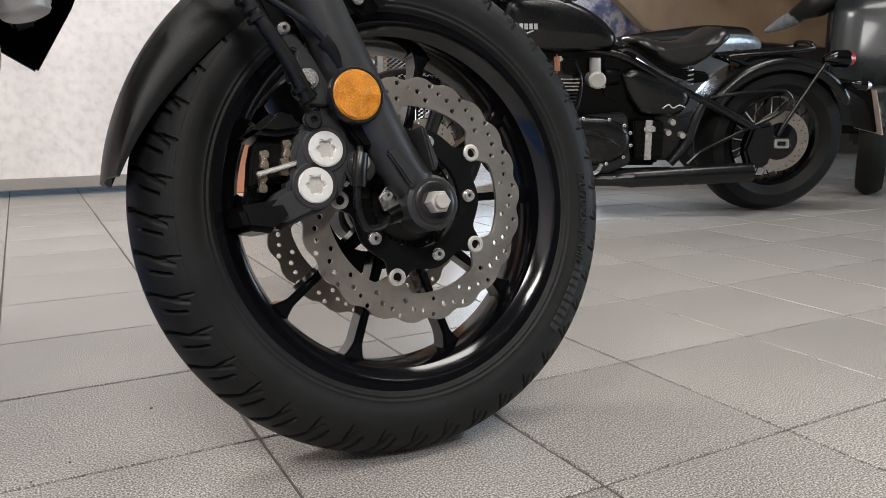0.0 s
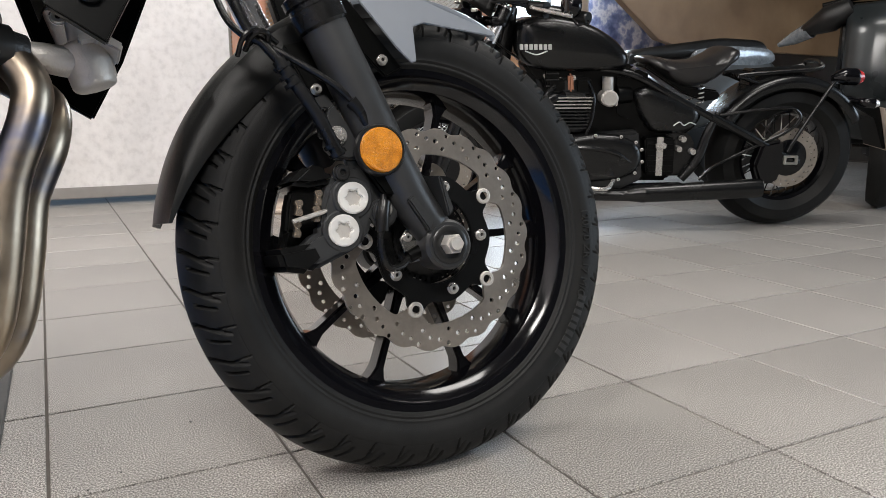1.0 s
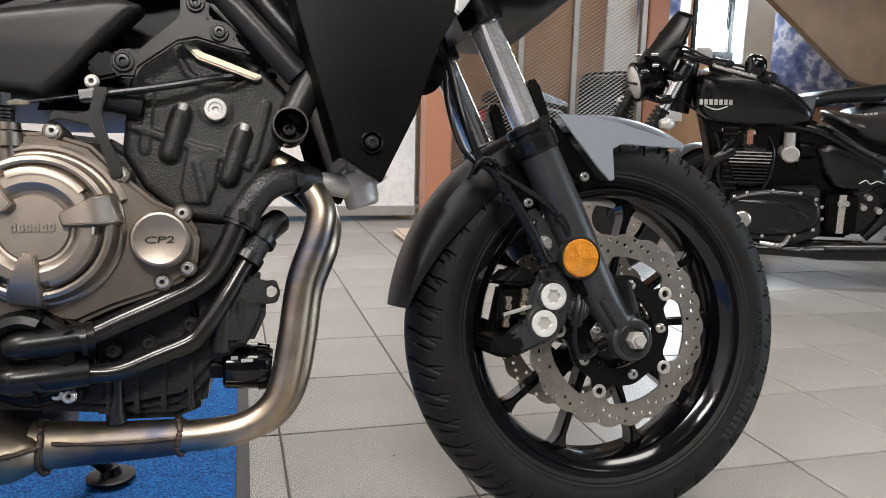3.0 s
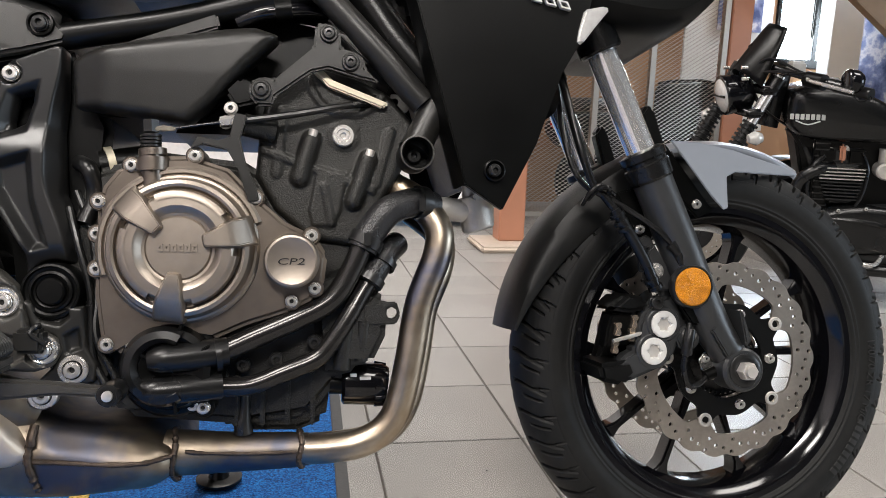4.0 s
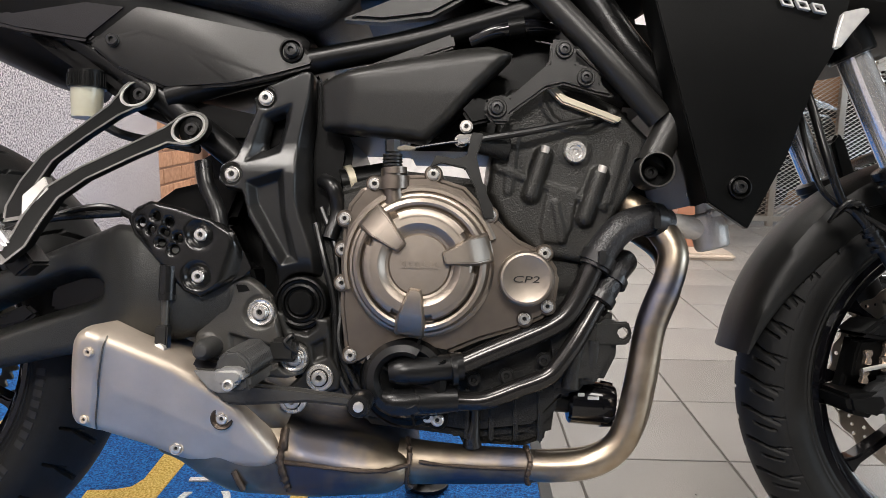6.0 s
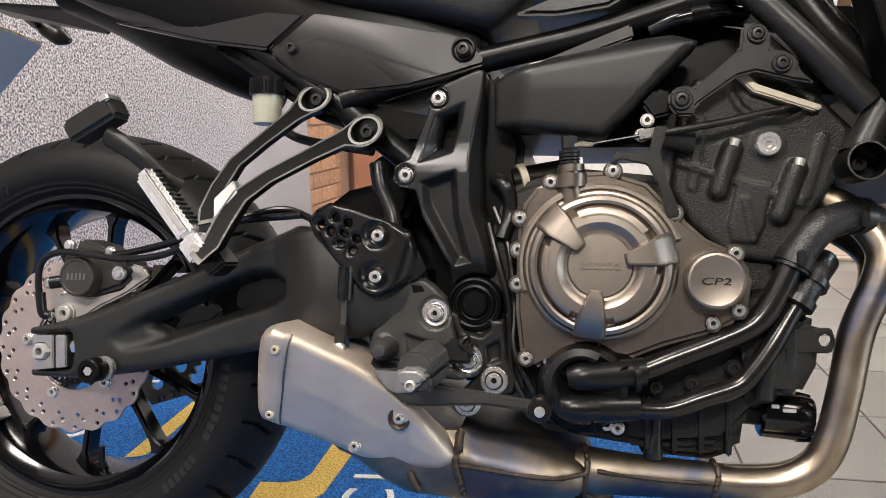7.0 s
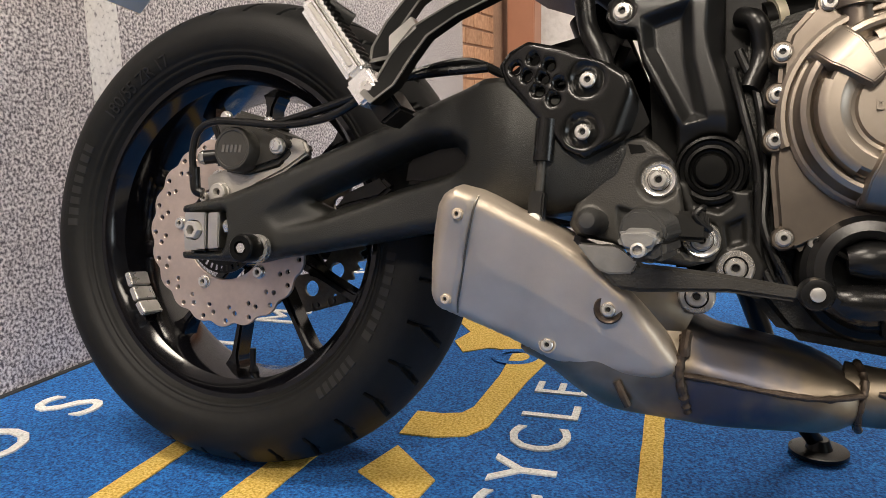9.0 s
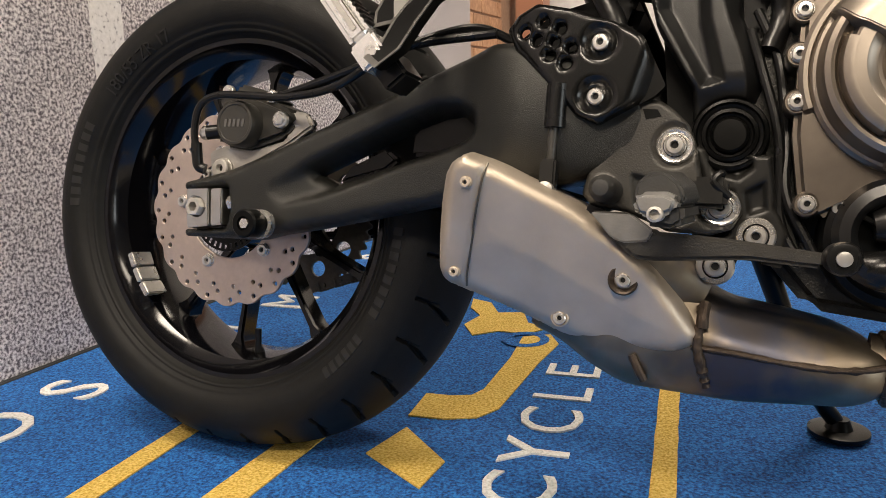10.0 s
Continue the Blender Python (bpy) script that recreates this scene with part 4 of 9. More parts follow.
# front caliper
cal = part("front_caliper", ext([(1.352, 0.388), (1.368, 0.392), (1.385, 0.372), (1.385, 0.338), (1.372, 0.306), (1.352, 0.292), (1.312, 0.276), (1.285, 0.276), (1.282, 0.292), (1.305, 0.312), (1.318, 0.318), (1.322, 0.350), (1.330, 0.372)], -0.115, -0.086, 0.005), FORKBLK, bike, "black four piston front brake caliper")
mk("caliper_inner", ext([(1.345, 0.380), (1.365, 0.372), (1.362, 0.306), (1.300, 0.272), (1.272, 0.276), (1.285, 0.31), (1.30, 0.37)], -0.064, -0.035, 0.005), DARKPAINT, cal)
mk("caliper_bridge", ext([(1.262, 0.300), (1.268, 0.276), (1.298, 0.270), (1.318, 0.286), (1.31, 0.305)], -0.120, -0.030, 0.006), DARKPAINT, cal)
mk("caliper_bridge", ext([(1.282, 0.372), (1.31, 0.395), (1.335, 0.388), (1.338, 0.372), (1.31, 0.368)], -0.112, -0.035, 0.006), DARKPAINT, cal)
for u, w in ((1.292, 0.322), (1.296, 0.346), (1.316, 0.338), (1.320, 0.356)):
    pc = mk("pad_clip", ext([(u - 0.006, w - 0.009), (u + 0.003, w - 0.010), (u + 0.004, w - 0.003), (u + 0.001, w), (u + 0.005, w + 0.002), (u + 0.004, w + 0.009), (u - 0.005, w + 0.008), (u - 0.003, w)], -0.108, -0.098, 0.0012), CLIPM, cal, "bright metal pad clip")
mk("pad_pin", rod((1.285, -0.112, 0.330), (1.335, -0.112, 0.342), 0.0028, 10), BOLT, cal)
mk("pad_cover", ext([(1.280, 0.318), (1.330, 0.325), (1.332, 0.370), (1.290, 0.366), (1.284, 0.345)], -0.096, -0.070, 0.003), PLASTIC, cal)
for u, w in ((1.3570, 0.3525), (1.3425, 0.3160)):
    o = []
    for i in range(24):
        a = 2 * math.pi * i / 24
        rr = 0.0088 + 0.0019 * math.cos(6 * a)
        o.append((u + rr * math.cos(a), w + rr * math.sin(a)))
    mk("piston_cap", ext(circle(u, w, 0.0185, 40), -0.1190, -0.1110, 0.0012, [o]), MACHINED, cal, "bright aluminium piston cap")
    mk("piston_cap_floor", ext(circle(u, w, 0.0120, 24), -0.1158, -0.1115, 0), CAST, cal)
    mk("piston_boss", lathe([(0.0245, -0.095), (0.0245, -0.1150), (0.0228, -0.1168), (0.0190, -0.1168)], u, w, 40), FORKBLK, cal)
bolt(1.346, -0.116, 0.382, 0.0088, BOLTBLK, cal)


def hex_bolt(u, v, w, r, parent, turn=0.3):
    """A flanged hexagon head screw."""
    bm = lathe([(r * 1.35, v + 0.004), (r * 1.35, v - 0.001), (r * 1.2, v - 0.002), (r * 0.9, v - 0.002)], u, w, 24)
    lathe([(r, v - 0.001), (r, v - r * 0.62), (r * 0.86, v - r * 0.72), (0, v - r * 0.72)], u, w, 6, bm=bm, a0=turn, a1=turn + 2 * math.pi)
    return mk("hex_bolt", bm, BOLT, parent, "bright flanged hexagon bolt")


hex_bolt(1.3465, -0.1145, 0.4250, 0.0082, cal)
hex_bolt(1.3940, -0.1190, 0.3375, 0.0072, cal, 0.6)
mk("bolt_flange", ext(circle(1.3940, 0.3330, 0.0175, 20), -0.1165, -0.104, 0.003), FORKBLK, cal)
mk("mount_tower", ext([(1.331, 0.412), (1.338, 0.455), (1.346, 0.462), (1.362, 0.420), (1.372, 0.398), (1.345, 0.398)], -0.1125, -0.098, 0.002), FORKBLK, cal)
mk("caliper_mount", ext([(1.325, 0.470), (1.340, 0.475), (1.372, 0.425), (1.40, 0.345), (1.392, 0.322), (1.372, 0.335), (1.352, 0.415), (1.328, 0.425)], -0.106, -0.096, 0.003, [circle(1.336, 0.452, 0.006, 12)]), FORKBLK, cal)
# sensor and its plate
mk("sensor_plate", ext([(1.418, 0.300), (1.428, 0.312), (1.440, 0.300), (1.443, 0.272), (1.428, 0.270)], -0.100, -0.096, 0.001), ALU, cal, "bare metal sensor plate")
bolt(1.428, -0.101, 0.302, 0.005, BOLT, cal)
mk("speed_sensor", rod((1.425, -0.105, 0.278), (1.447, -0.104, 0.287), 0.008, 14), PLASTIC, cal)
# hoses and wires at the fork
part("brake_hose", tube([(1.215, -0.02, 0.79), (1.222, -0.09, 0.68), (1.234, -0.115, 0.60), (1.255, -0.118, 0.540), (1.268, -0.12, 0.527), (1.285, -0.122, 0.506)], 0.0055, 12, 8), HOSE, bike, "black brake hose")
hs = part("brake_hose_end", tube([(1.283, -0.122, 0.508), (1.305, -0.124, 0.474), (1.325, -0.124, 0.440), (1.343, -0.124, 0.400)], 0.0078, 14, 6), HOSE, bike, "black hose sleeve")
for t in (0.05, 0.14, 0.22, 0.86, 0.95):
    p = Vector((1.283, -0.122, 0.508)).lerp(Vector((1.343, -0.124, 0.400)), t)
    q = Vector((1.283, -0.122, 0.508)).lerp(Vector((1.343, -0.124, 0.400)), t + 0.04)
    mk("hose_collar", rod(p, q, 0.0105, 14), HOSE, hs)
part("sensor_wire", tube([(1.262, -0.115, 0.531), (1.30, -0.12, 0.510), (1.345, -0.125, 0.480), (1.372, -0.125, 0.452), (1.386, -0.120, 0.425), (1.398, -0.112, 0.37), (1.388, -0.125, 0.33), (1.384, -0.122, 0.295), (1.392, -0.118, 0.270), (1.41, -0.112, 0.268), (1.428, -0.106, 0.279)], 0.0042, 10, 8), HOSE, bike, "black sensor wire")
part("wire_sleeve", tube([(1.362, -0.126, 0.463), (1.372, -0.126, 0.452), (1.380, -0.124, 0.436)], 0.0078, 12, 4), HOSE)
part("wire_sleeve", tube([(1.392, -0.125, 0.345), (1.388, -0.127, 0.33), (1.386, -0.125, 0.312)], 0.0078, 12, 4), HOSE)
part("cable_tie", tube([(1.252, -0.105, 0.523), (1.258, -0.128, 0.535), (1.272, -0.130, 0.535), (1.275, -0.11, 0.520)], 0.0035, 8, 5), HOSE)
part("cable_tie", tube([(1.242, -0.110, 0.515), (1.246, -0.128, 0.530), (1.262, -0.128, 0.540), (1.285, -0.118, 0.528)], 0.003, 8, 5), HOSE)

# rear wheel
REAR_ANG = [c + 72 * k for k in range(5) for c in (13.5, 46)]
rw = wheel("rear_wheel", "gloss black cast rear wheel with ten spokes", RX - 0.01, RZ, 0.073, [a for a in REAR_ANG], 0.048, 0.07)
RCX = RX - 0.01
tyre(rw, RCX, RZ, [(.216, -.068), (.226, -.080), (.242, -.0915), (.256, -.0955), (.271, -.0940), (.287, -.0840), (.301, -.0630), (.3112, -.0365), (.3158, -.0150), (.3170, 0)], groove_rear, ((0.2265, 0.0022, 0.0018), (0.2335, 0.0018, 0.0012), (0.2515, 0.0120, 0.0008)))
ring_letters("180/55 ZR 17", rw, RCX, RZ, 0.2445, -0.0905, 0.0215, 128, wide=1.05)
ring_bars(rw, RCX, RZ, 0.244, -0.0895, 0.013, 154, 182, 8)
ring_bars(rw, RCX, RZ, 0.244, -0.0895, 0.013, -28, -2, 8)
ring_bars(rw, RCX, RZ, 0.244, -0.0895, 0.013, -50, -34, 6)
RHOLES = []
for k in range(20):
    a = radians(18 * k + 3)
    RHOLES += [(0.1155, a, 0.0032), (0.1065, a + 0.13, 0.0032), (0.0985, a + 0.05, 0.0030)]
mk("brake_disc", wave_disc(RX, RZ, 0.1235, 0.062, 20, 0.0045, RHOLES, [], -0.088, 0.005), STEELR, rw, "drilled wave shaped rear brake disc")
for k in range(5):
    a = radians(-42 + 72 * k)
    bolt(RX + 0.073 * math.cos(a), -0.0905, RZ + 0.073 * math.sin(a), 0.0075, BOLT, rw, "disc_bolt")
slots = []
for k in range(36):
    a = 2 * math.pi * k / 36
    slots.append([(RX + r * math.cos(a + t), RZ + r * math.sin(a + t)) for r, t in ((0.044, -0.04), (0.051, -0.04), (0.051, 0.04), (0.044, 0.04))])
mk("sensor_ring", ext(circle(RX, RZ, 0.054, 64), -0.096, -0.0945, 0, [circle(RX, RZ, 0.038, 40)] + slots), DARKPAINT, rw, "slotted black speed sensor ring")
for a in (204, 211, 218):
    c, s = math.cos(radians(a)), math.sin(radians(a))
    bm = box(-0.010, 0.010, -0.070, -0.034, -0.006, 0.004, 0.0015)
    bmesh.ops.rotate(bm, matrix=Matrix.Rotation(-radians(a) + math.pi / 2, 3, "Y"), verts=bm.verts)
    bmesh.ops.translate(bm, vec=(RCX + 0.186 * c, 0, RZ + 0.186 * s), verts=bm.verts)
    mk("balance_weight", bm, BOLT, rw, "bright stick-on balance weight")
mk("valve", tube([(RCX + 0.016, -0.02, RZ - 0.196), (RCX + 0.016, -0.024, RZ - 0.186), (RCX + 0.016, -0.026, RZ - 0.180), (RCX + 0.016, -0.028, RZ - 0.158)], [0.008, 0.0065, 0.004, 0.0045], 12, 3), HOSE, rw, "black rubber valve")
# sprocket on the far side, and chain
o = []
for i in range(43 * 4):
    a = 2 * math.pi * i / (43 * 4)
    o.append((RX + (0.112 if i % 4 < 2 else 0.105) * math.cos(a), RZ + (0.112 if i % 4 < 2 else 0.105) * math.sin(a)))
mk("sprocket", ext(o, 0.083, 0.090, 0.0008, [circle(RX, RZ, 0.06, 40)] + [circle(RX + 0.083 * math.cos(radians(36 * k)), RZ + 0.083 * math.sin(radians(36 * k)), 0.012, 12) for k in range(10)]), CHAIN, rw, "oily steel sprocket")
for k in range(5):
    a = radians(72 * k + 20)
    mk("sprocket_arm", ext([(RX + 0.03 * math.cos(a - 0.5), RZ + 0.03 * math.sin(a - 0.5)), (RX + 0.07 * math.cos(a - 0.2), RZ + 0.07 * math.sin(a - 0.2)), (RX + 0.07 * math.cos(a + 0.2), RZ + 0.07 * math.sin(a + 0.2)), (RX + 0.03 * math.cos(a + 0.5), RZ + 0.03 * math.sin(a + 0.5))], 0.07, 0.084, 0.003), DARKPAINT, rw)


def chain_run(p, q, n):
    bm = bmesh.new()
    d = Vector(q) - Vector(p)
    ang = math.atan2(d.z, d.x)
    for i in range(n):
        c = Vector(p) + d * ((i + 0.5) / n)
        L2 = d.length / n * 0.62
        for off in ((-0.008, -0.005, 0.0065) if i % 2 else (-0.0115, -0.0088, 0.0065), (0.005, 0.008, 0.0065) if i % 2 else (0.0088, 0.0115, 0.0065)):
            own = box(-L2, L2, off[0], off[1], -off[2], off[2], 0.002)
            bmesh.ops.rotate(own, matrix=Matrix.Rotation(-ang, 3, "Y"), verts=own.verts)
            bmesh.ops.translate(own, vec=c, verts=own.verts)
            merge(bm, own)
        rod(c + Vector((0, -0.012, 0)), c + Vector((0, 0.012, 0)), 0.004, 8, bm)
    return bm


ch = part("chain", chain_run((RX + 0.02, 0.087, RZ + 0.109), (0.50, 0.087, 0.435), 36), CHAIN, bike, "oily steel drive chain")
mk("chain_lower_run", chain_run((RX + 0.02, 0.087, RZ - 0.109), (0.50, 0.087, 0.365), 36), CHAIN, ch)

# swingarm
SWO = [(-0.034, 0.349), (0.030, 0.364), (0.100, 0.388), (0.180, 0.420), (0.254, 0.450), (0.320, 0.478), (0.362, 0.494), (0.390, 0.492), (0.440, 0.478), (0.500, 0.47), (0.520, 0.42), (0.510, 0.37), (0.441, 0.355), (0.384, 0.350), (0.311, 0.334), (0.219, 0.314), (0.140, 0.298), (0.104, 0.292), (0.073, 0.284), (0.030, 0.284), (-0.030, 0.284), (-0.032, 0.292), (0.033, 0.297), (0.037, 0.320), (0.033, 0.345), (-0.034, 0.341)]
SWH = [(0.150, 0.362), (0.200, 0.384), (0.249, 0.406), (0.300, 0.425), (0.324, 0.426), (0.336, 0.417), (0.333, 0.405), (0.315, 0.397), (0.271, 0.383), (0.218, 0.365), (0.175, 0.352)]
SWP = [(0.085, 0.342), (0.161, 0.378), (0.249, 0.414), (0.301, 0.436), (0.328, 0.437), (0.348, 0.424), (0.348, 0.405), (0.322, 0.390), (0.271, 0.374), (0.218, 0.354), (0.163, 0.335), (0.119, 0.325)]


def arm_field(U, W, P):
    swell = -0.034 * ramp01(U, 0.325, 0.405) * (1 - 0.5 * ramp01(U, 0.43, 0.50)) * (1 - ((W - 0.425) / 0.10) ** 2).clip(0, 1)
    rail = -0.007 * ramp01(U, 0.02, 0.16)
    pocket = 0.020 * (1 - ramp01(sdist(P, SWP), -0.007, 0.002)) * ramp01(U, 0.08, 0.19)
    return swell + rail + pocket


sa = part("swingarm", relief(SWO, -0.148, -0.112, 0.012, 0.012, 0.0038, [SWH], arm_field, 2), CASTBLK, bike, "matt black asymmetric swingarm", 60)
mk("swingarm_web", ext([(0.175, 0.352), (0.190, 0.372), (0.235, 0.392), (0.250, 0.380), (0.235, 0.368)], -0.128, -0.112, 0.004), DARKPAINT, sa)
mk("swingarm_web", ext([(0.262, 0.385), (0.265, 0.412), (0.345, 0.440), (0.350, 0.39), (0.30, 0.385)], -0.122, -0.112, 0.004), DARKPAINT, sa)
part("swingarm", ext(SWO, 0.112, 0.152, 0.008, [SWH], 3), DARKPAINT, bike, "matt black asymmetric swingarm")
part("swingarm_crossbeam", ext([(0.385, 0.488), (0.44, 0.463), (0.51, 0.46), (0.53, 0.40), (0.51, 0.36), (0.40, 0.355), (0.385, 0.41)], -0.125, 0.135, 0.02, (), 3), DARKPAINT, bike, "matt black swingarm crossbeam")
ax = part("axle_block", ext([(-0.020, 0.341), (0.012, 0.342), (0.014, 0.298), (-0.018, 0.294)], -0.150, -0.120, 0.0015, [circle(-0.005, 0.320, 0.0125, 24)]), ALU, bike, "bare aluminium chain adjuster block")
mk("axle_block_plate", ext([(0.0135, 0.342), (0.030, 0.343), (0.032, 0.300), (0.015, 0.298)], -0.148, -0.120, 0.0015), ALU, ax)
mk("axle_nut", lathe([(0.0120, -0.130), (0.0120, -0.154), (0.0105, -0.156), (0.0062, -0.156), (0.0058, -0.136), (0, -0.136)], -0.005, 0.320, 6), CAST, ax)
mk("adjuster_screw", rod((0.034, -0.138, 0.325), (0.056, -0.138, 0.330), 0.0045, 10), BOLT, ax)
mk("adjuster_nut", rod((0.036, -0.138, 0.3255), (0.043, -0.138, 0.327), 0.009, 6), BOLT, ax)
bo = part("stand_bobbin", lathe([(0.006, -0.150), (0.011, -0.152), (0.011, -0.166), (0.016, -0.168), (0.016, -0.186), (0.014, -0.188), (0.008, -0.188), (0.007, -0.182), (0, -0.182)], 0.093, 0.3028, 28), PLASTIC, bike, "black stand bobbin on the swingarm")
mk("bobbin_bolt", lathe([(0.006, -0.183), (0.006, -0.187), (0, -0.187)], 0.093, 0.3028, 6), BOLT, bo)
mk("bobbin_washer", lathe([(0.0165, -0.158), (0.0165, -0.166), (0.012, -0.166)], 0.098, 0.3028, 28), BOLT, bo)

# rear caliper
rc = part("rear_caliper", ext([(-0.002, 0.452), (0.012, 0.462), (0.050, 0.458), (0.078, 0.448), (0.098, 0.440), (0.106, 0.424), (0.092, 0.408), (0.066, 0.400), (0.036, 0.392), (0.004, 0.396), (-0.006, 0.415)], -0.116, -0.055, 0.006), GREYCAST, bike, "dark grey single piston rear caliper")
mk("caliper_piston_body", lathe([(0.0275, -0.110), (0.0275, -0.132), (0.0255, -0.1355), (0.0225, -0.1360), (0.0215, -0.1350), (0, -0.1350)], 0.0346, 0.4213, 40), GREYCAST, rc)
for k in range(5):
    u = 0.0195 + 0.0062 * k
    mk("caliper_mark", ext([(u, 0.4170), (u + 0.0040, 0.4170), (u + 0.0052, 0.4262), (u + 0.0012, 0.4262)], -0.1358, -0.1345, 0.0003), EDGEM, rc, "plain raised maker's mark")
mk("caliper_pin", rod((0.002, -0.118, 0.414), (-0.014, -0.124, 0.4115), 0.0088, 16), HOSE, rc, "rubber slide pin boot")
mk("caliper_ear", ext([(-0.004, 0.424), (0.010, 0.430), (0.010, 0.402), (-0.006, 0.402)], -0.116, -0.100, 0.003), GREYCAST, rc)
hex_bolt(-0.0155, -0.1245, 0.4115, 0.0066, rc)
hex_bolt(0.0885, -0.1200, 0.4270, 0.0075, rc, 0.1)
mk("caliper_hanger", ext([(-0.024, 0.390), (0.004, 0.398), (0.040, 0.392), (0.088, 0.404), (0.098, 0.440), (0.118, 0.436), (0.126, 0.420), (0.092, 0.398), (0.050, 0.378), (0.010, 0.352), (-0.018, 0.352)], -0.108, -0.098, 0.003), CAST, rc, "cast aluminium caliper hanger")
mk("caliper_bridge", ext([(0.012, 0.458), (0.020, 0.474), (0.052, 0.466), (0.074, 0.452), (0.060, 0.446)], -0.110, -0.060, 0.004), GREYCAST, rc)
hex_bolt(0.070, -0.112, 0.456, 0.006, rc)
hex_bolt(0.004, -0.110, 0.464, 0.006, rc, 0.5)
bolt(0.0017, -0.110, 0.3690, 0.0115, CAST, rc)
bolt(-0.030, -0.100, 0.362, 0.006, CAST, rc)
part("rear_brake_hose", tube([(-0.020, -0.130, 0.368), (-0.022, -0.132, 0.385), (-0.026, -0.133, 0.415), (-0.018, -0.134, 0.443), (0.010, -0.136, 0.4545), (0.06, -0.142, 0.452), (0.12, -0.150, 0.4475), (0.185, -0.158, 0.456), (0.25, -0.155, 0.490), (0.33, -0.14, 0.515), (0.38, -0.13, 0.50)], 0.0046, 10, 8), HOSE, bike, "black rear brake hose")
part("rear_sensor_wire", tube([(-0.012, -0.128, 0.3665), (-0.019, -0.131, 0.370), (-0.0215, -0.132, 0.384), (-0.023, -0.132, 0.398)], 0.0066, 12, 6), HOSE, bike, "black sensor boot")
part("rear_hose_clip", tube([(0.085, -0.125, 0.452), (0.13, -0.140, 0.458), (0.20, -0.152, 0.474), (0.27, -0.150, 0.498), (0.36, -0.140, 0.508)], 0.005, 10, 8), HOSE, bike, "black rubber hose")

# ---- engine ----
eng = part("crankcase", ext([(0.62, 0.545), (0.70, 0.57), (0.80, 0.56), (0.93, 0.48), (0.955, 0.42), (0.95, 0.34), (0.92, 0.29), (0.88, 0.245), (0.80, 0.235), (0.66, 0.25), (0.60, 0.32), (0.58, 0.42)], -0.125, 0.13, 0.012, (), 3), ENGBLK, bike, "black cast crankcase")
mk("sump", ext([(0.76, 0.26), (0.905, 0.275), (0.90, 0.235), (0.865, 0.222), (0.78, 0.225)], -0.105, 0.10, 0.008), ENGBLK, eng)
for u in (0.79, 0.82, 0.85, 0.88):
    mk("crankcase_rib", ext([(u, 0.30), (u + 0.006, 0.30), (u + 0.006, 0.235), (u, 0.235)], -0.135, -0.11, 0.002), ENGBLK, eng)
mk("crankcase_front", ext([(0.88, 0.42), (0.965, 0.44), (0.965, 0.33), (0.94, 0.30), (0.89, 0.29)], -0.135, 0.12, 0.010), ENGBLK, eng)
# water pump front housing with bolts
mk("pump_housing", ext([(0.905, 0.355), (0.955, 0.40), (0.975, 0.395), (0.972, 0.345), (0.955, 0.31), (0.91, 0.31)], -0.150, -0.10, 0.008), ENGBLK, eng)
mk("bracket_tab", ext([(0.945, 0.385), (0.985, 0.388), (0.99, 0.372), (0.985, 0.360), (0.945, 0.358)], -0.152, -0.142, 0.003, [circle(0.979, 0.374, 0.007, 12)]), ENGBLK, eng)
for u, w in ((0.905, 0.345), (0.885, 0.338), (0.80, 0.312), (0.84, 0.318), (0.775, 0.30)):
    bolt(u, -0.140, w, 0.008, BOLTBLK, eng)
mk("pump_stub", rod((0.923, -0.145, 0.36), (0.918, -0.140, 0.305), 0.011, 14), ENGBLK, eng)
mk("pump_stub", rod((0.945, -0.145, 0.365), (0.942, -0.140, 0.315), 0.009, 14), ENGBLK, eng)
mk("stator_side", lathe([(0.09, 0.125), (0.09, 0.165), (0.07, 0.18), (0, 0.18)], 0.80, 0.42, 40), BRONZED, eng)
# clutch cover
CC = (0.734, 0.452)
cov = part("clutch_cover", ext([(0.640, 0.500), (0.646, 0.523), (0.664, 0.546), (0.695, 0.558), (0.740, 0.560), (0.785, 0.546), (0.815, 0.515), (0.850, 0.484), (0.885, 0.468), (0.900, 0.445), (0.896, 0.412), (0.880, 0.390), (0.850, 0.376), (0.806, 0.362), (0.767, 0.345), (0.728, 0.352), (0.690, 0.345), (0.660, 0.328), (0.645, 0.345), (0.638, 0.400)], -0.168, -0.120, 0.006, (), 3), BRONZED, bike, "bronze grey magnesium clutch cover")
mk("cover_dome", lathe([(0.088, -0.160), (0.087, -0.172), (0.084, -0.1745), (0.0815, -0.1750), (0.080, -0.178), (0.079, -0.192), (0.0768, -0.1965), (0.0725, -0.1985), (0.0695, -0.1975), (0.0672, -0.1930), (0.0645, -0.1915), (0.0628, -0.1932), (0.0600, -0.2030), (0.0578, -0.2050), (0.0480, -0.2056), (0.0455, -0.2045), (0.0395, -0.1982), (0.0365, -0.1976), (0.0355, -0.1986), (0.0343, -0.2000), (0.0, -0.2004)], CC[0], CC[1], 128), BRONZE, cov, "stepped round bronze cover", 24)
mk("cover_ridge", lathe([(0.0945, -0.150), (0.0945, -0.172), (0.091, -0.175), (0.0875, -0.175), (0.086, -0.170)], CC[0], CC[1], 96, a0=radians(20), a1=radians(200)), BRONZE, cov)


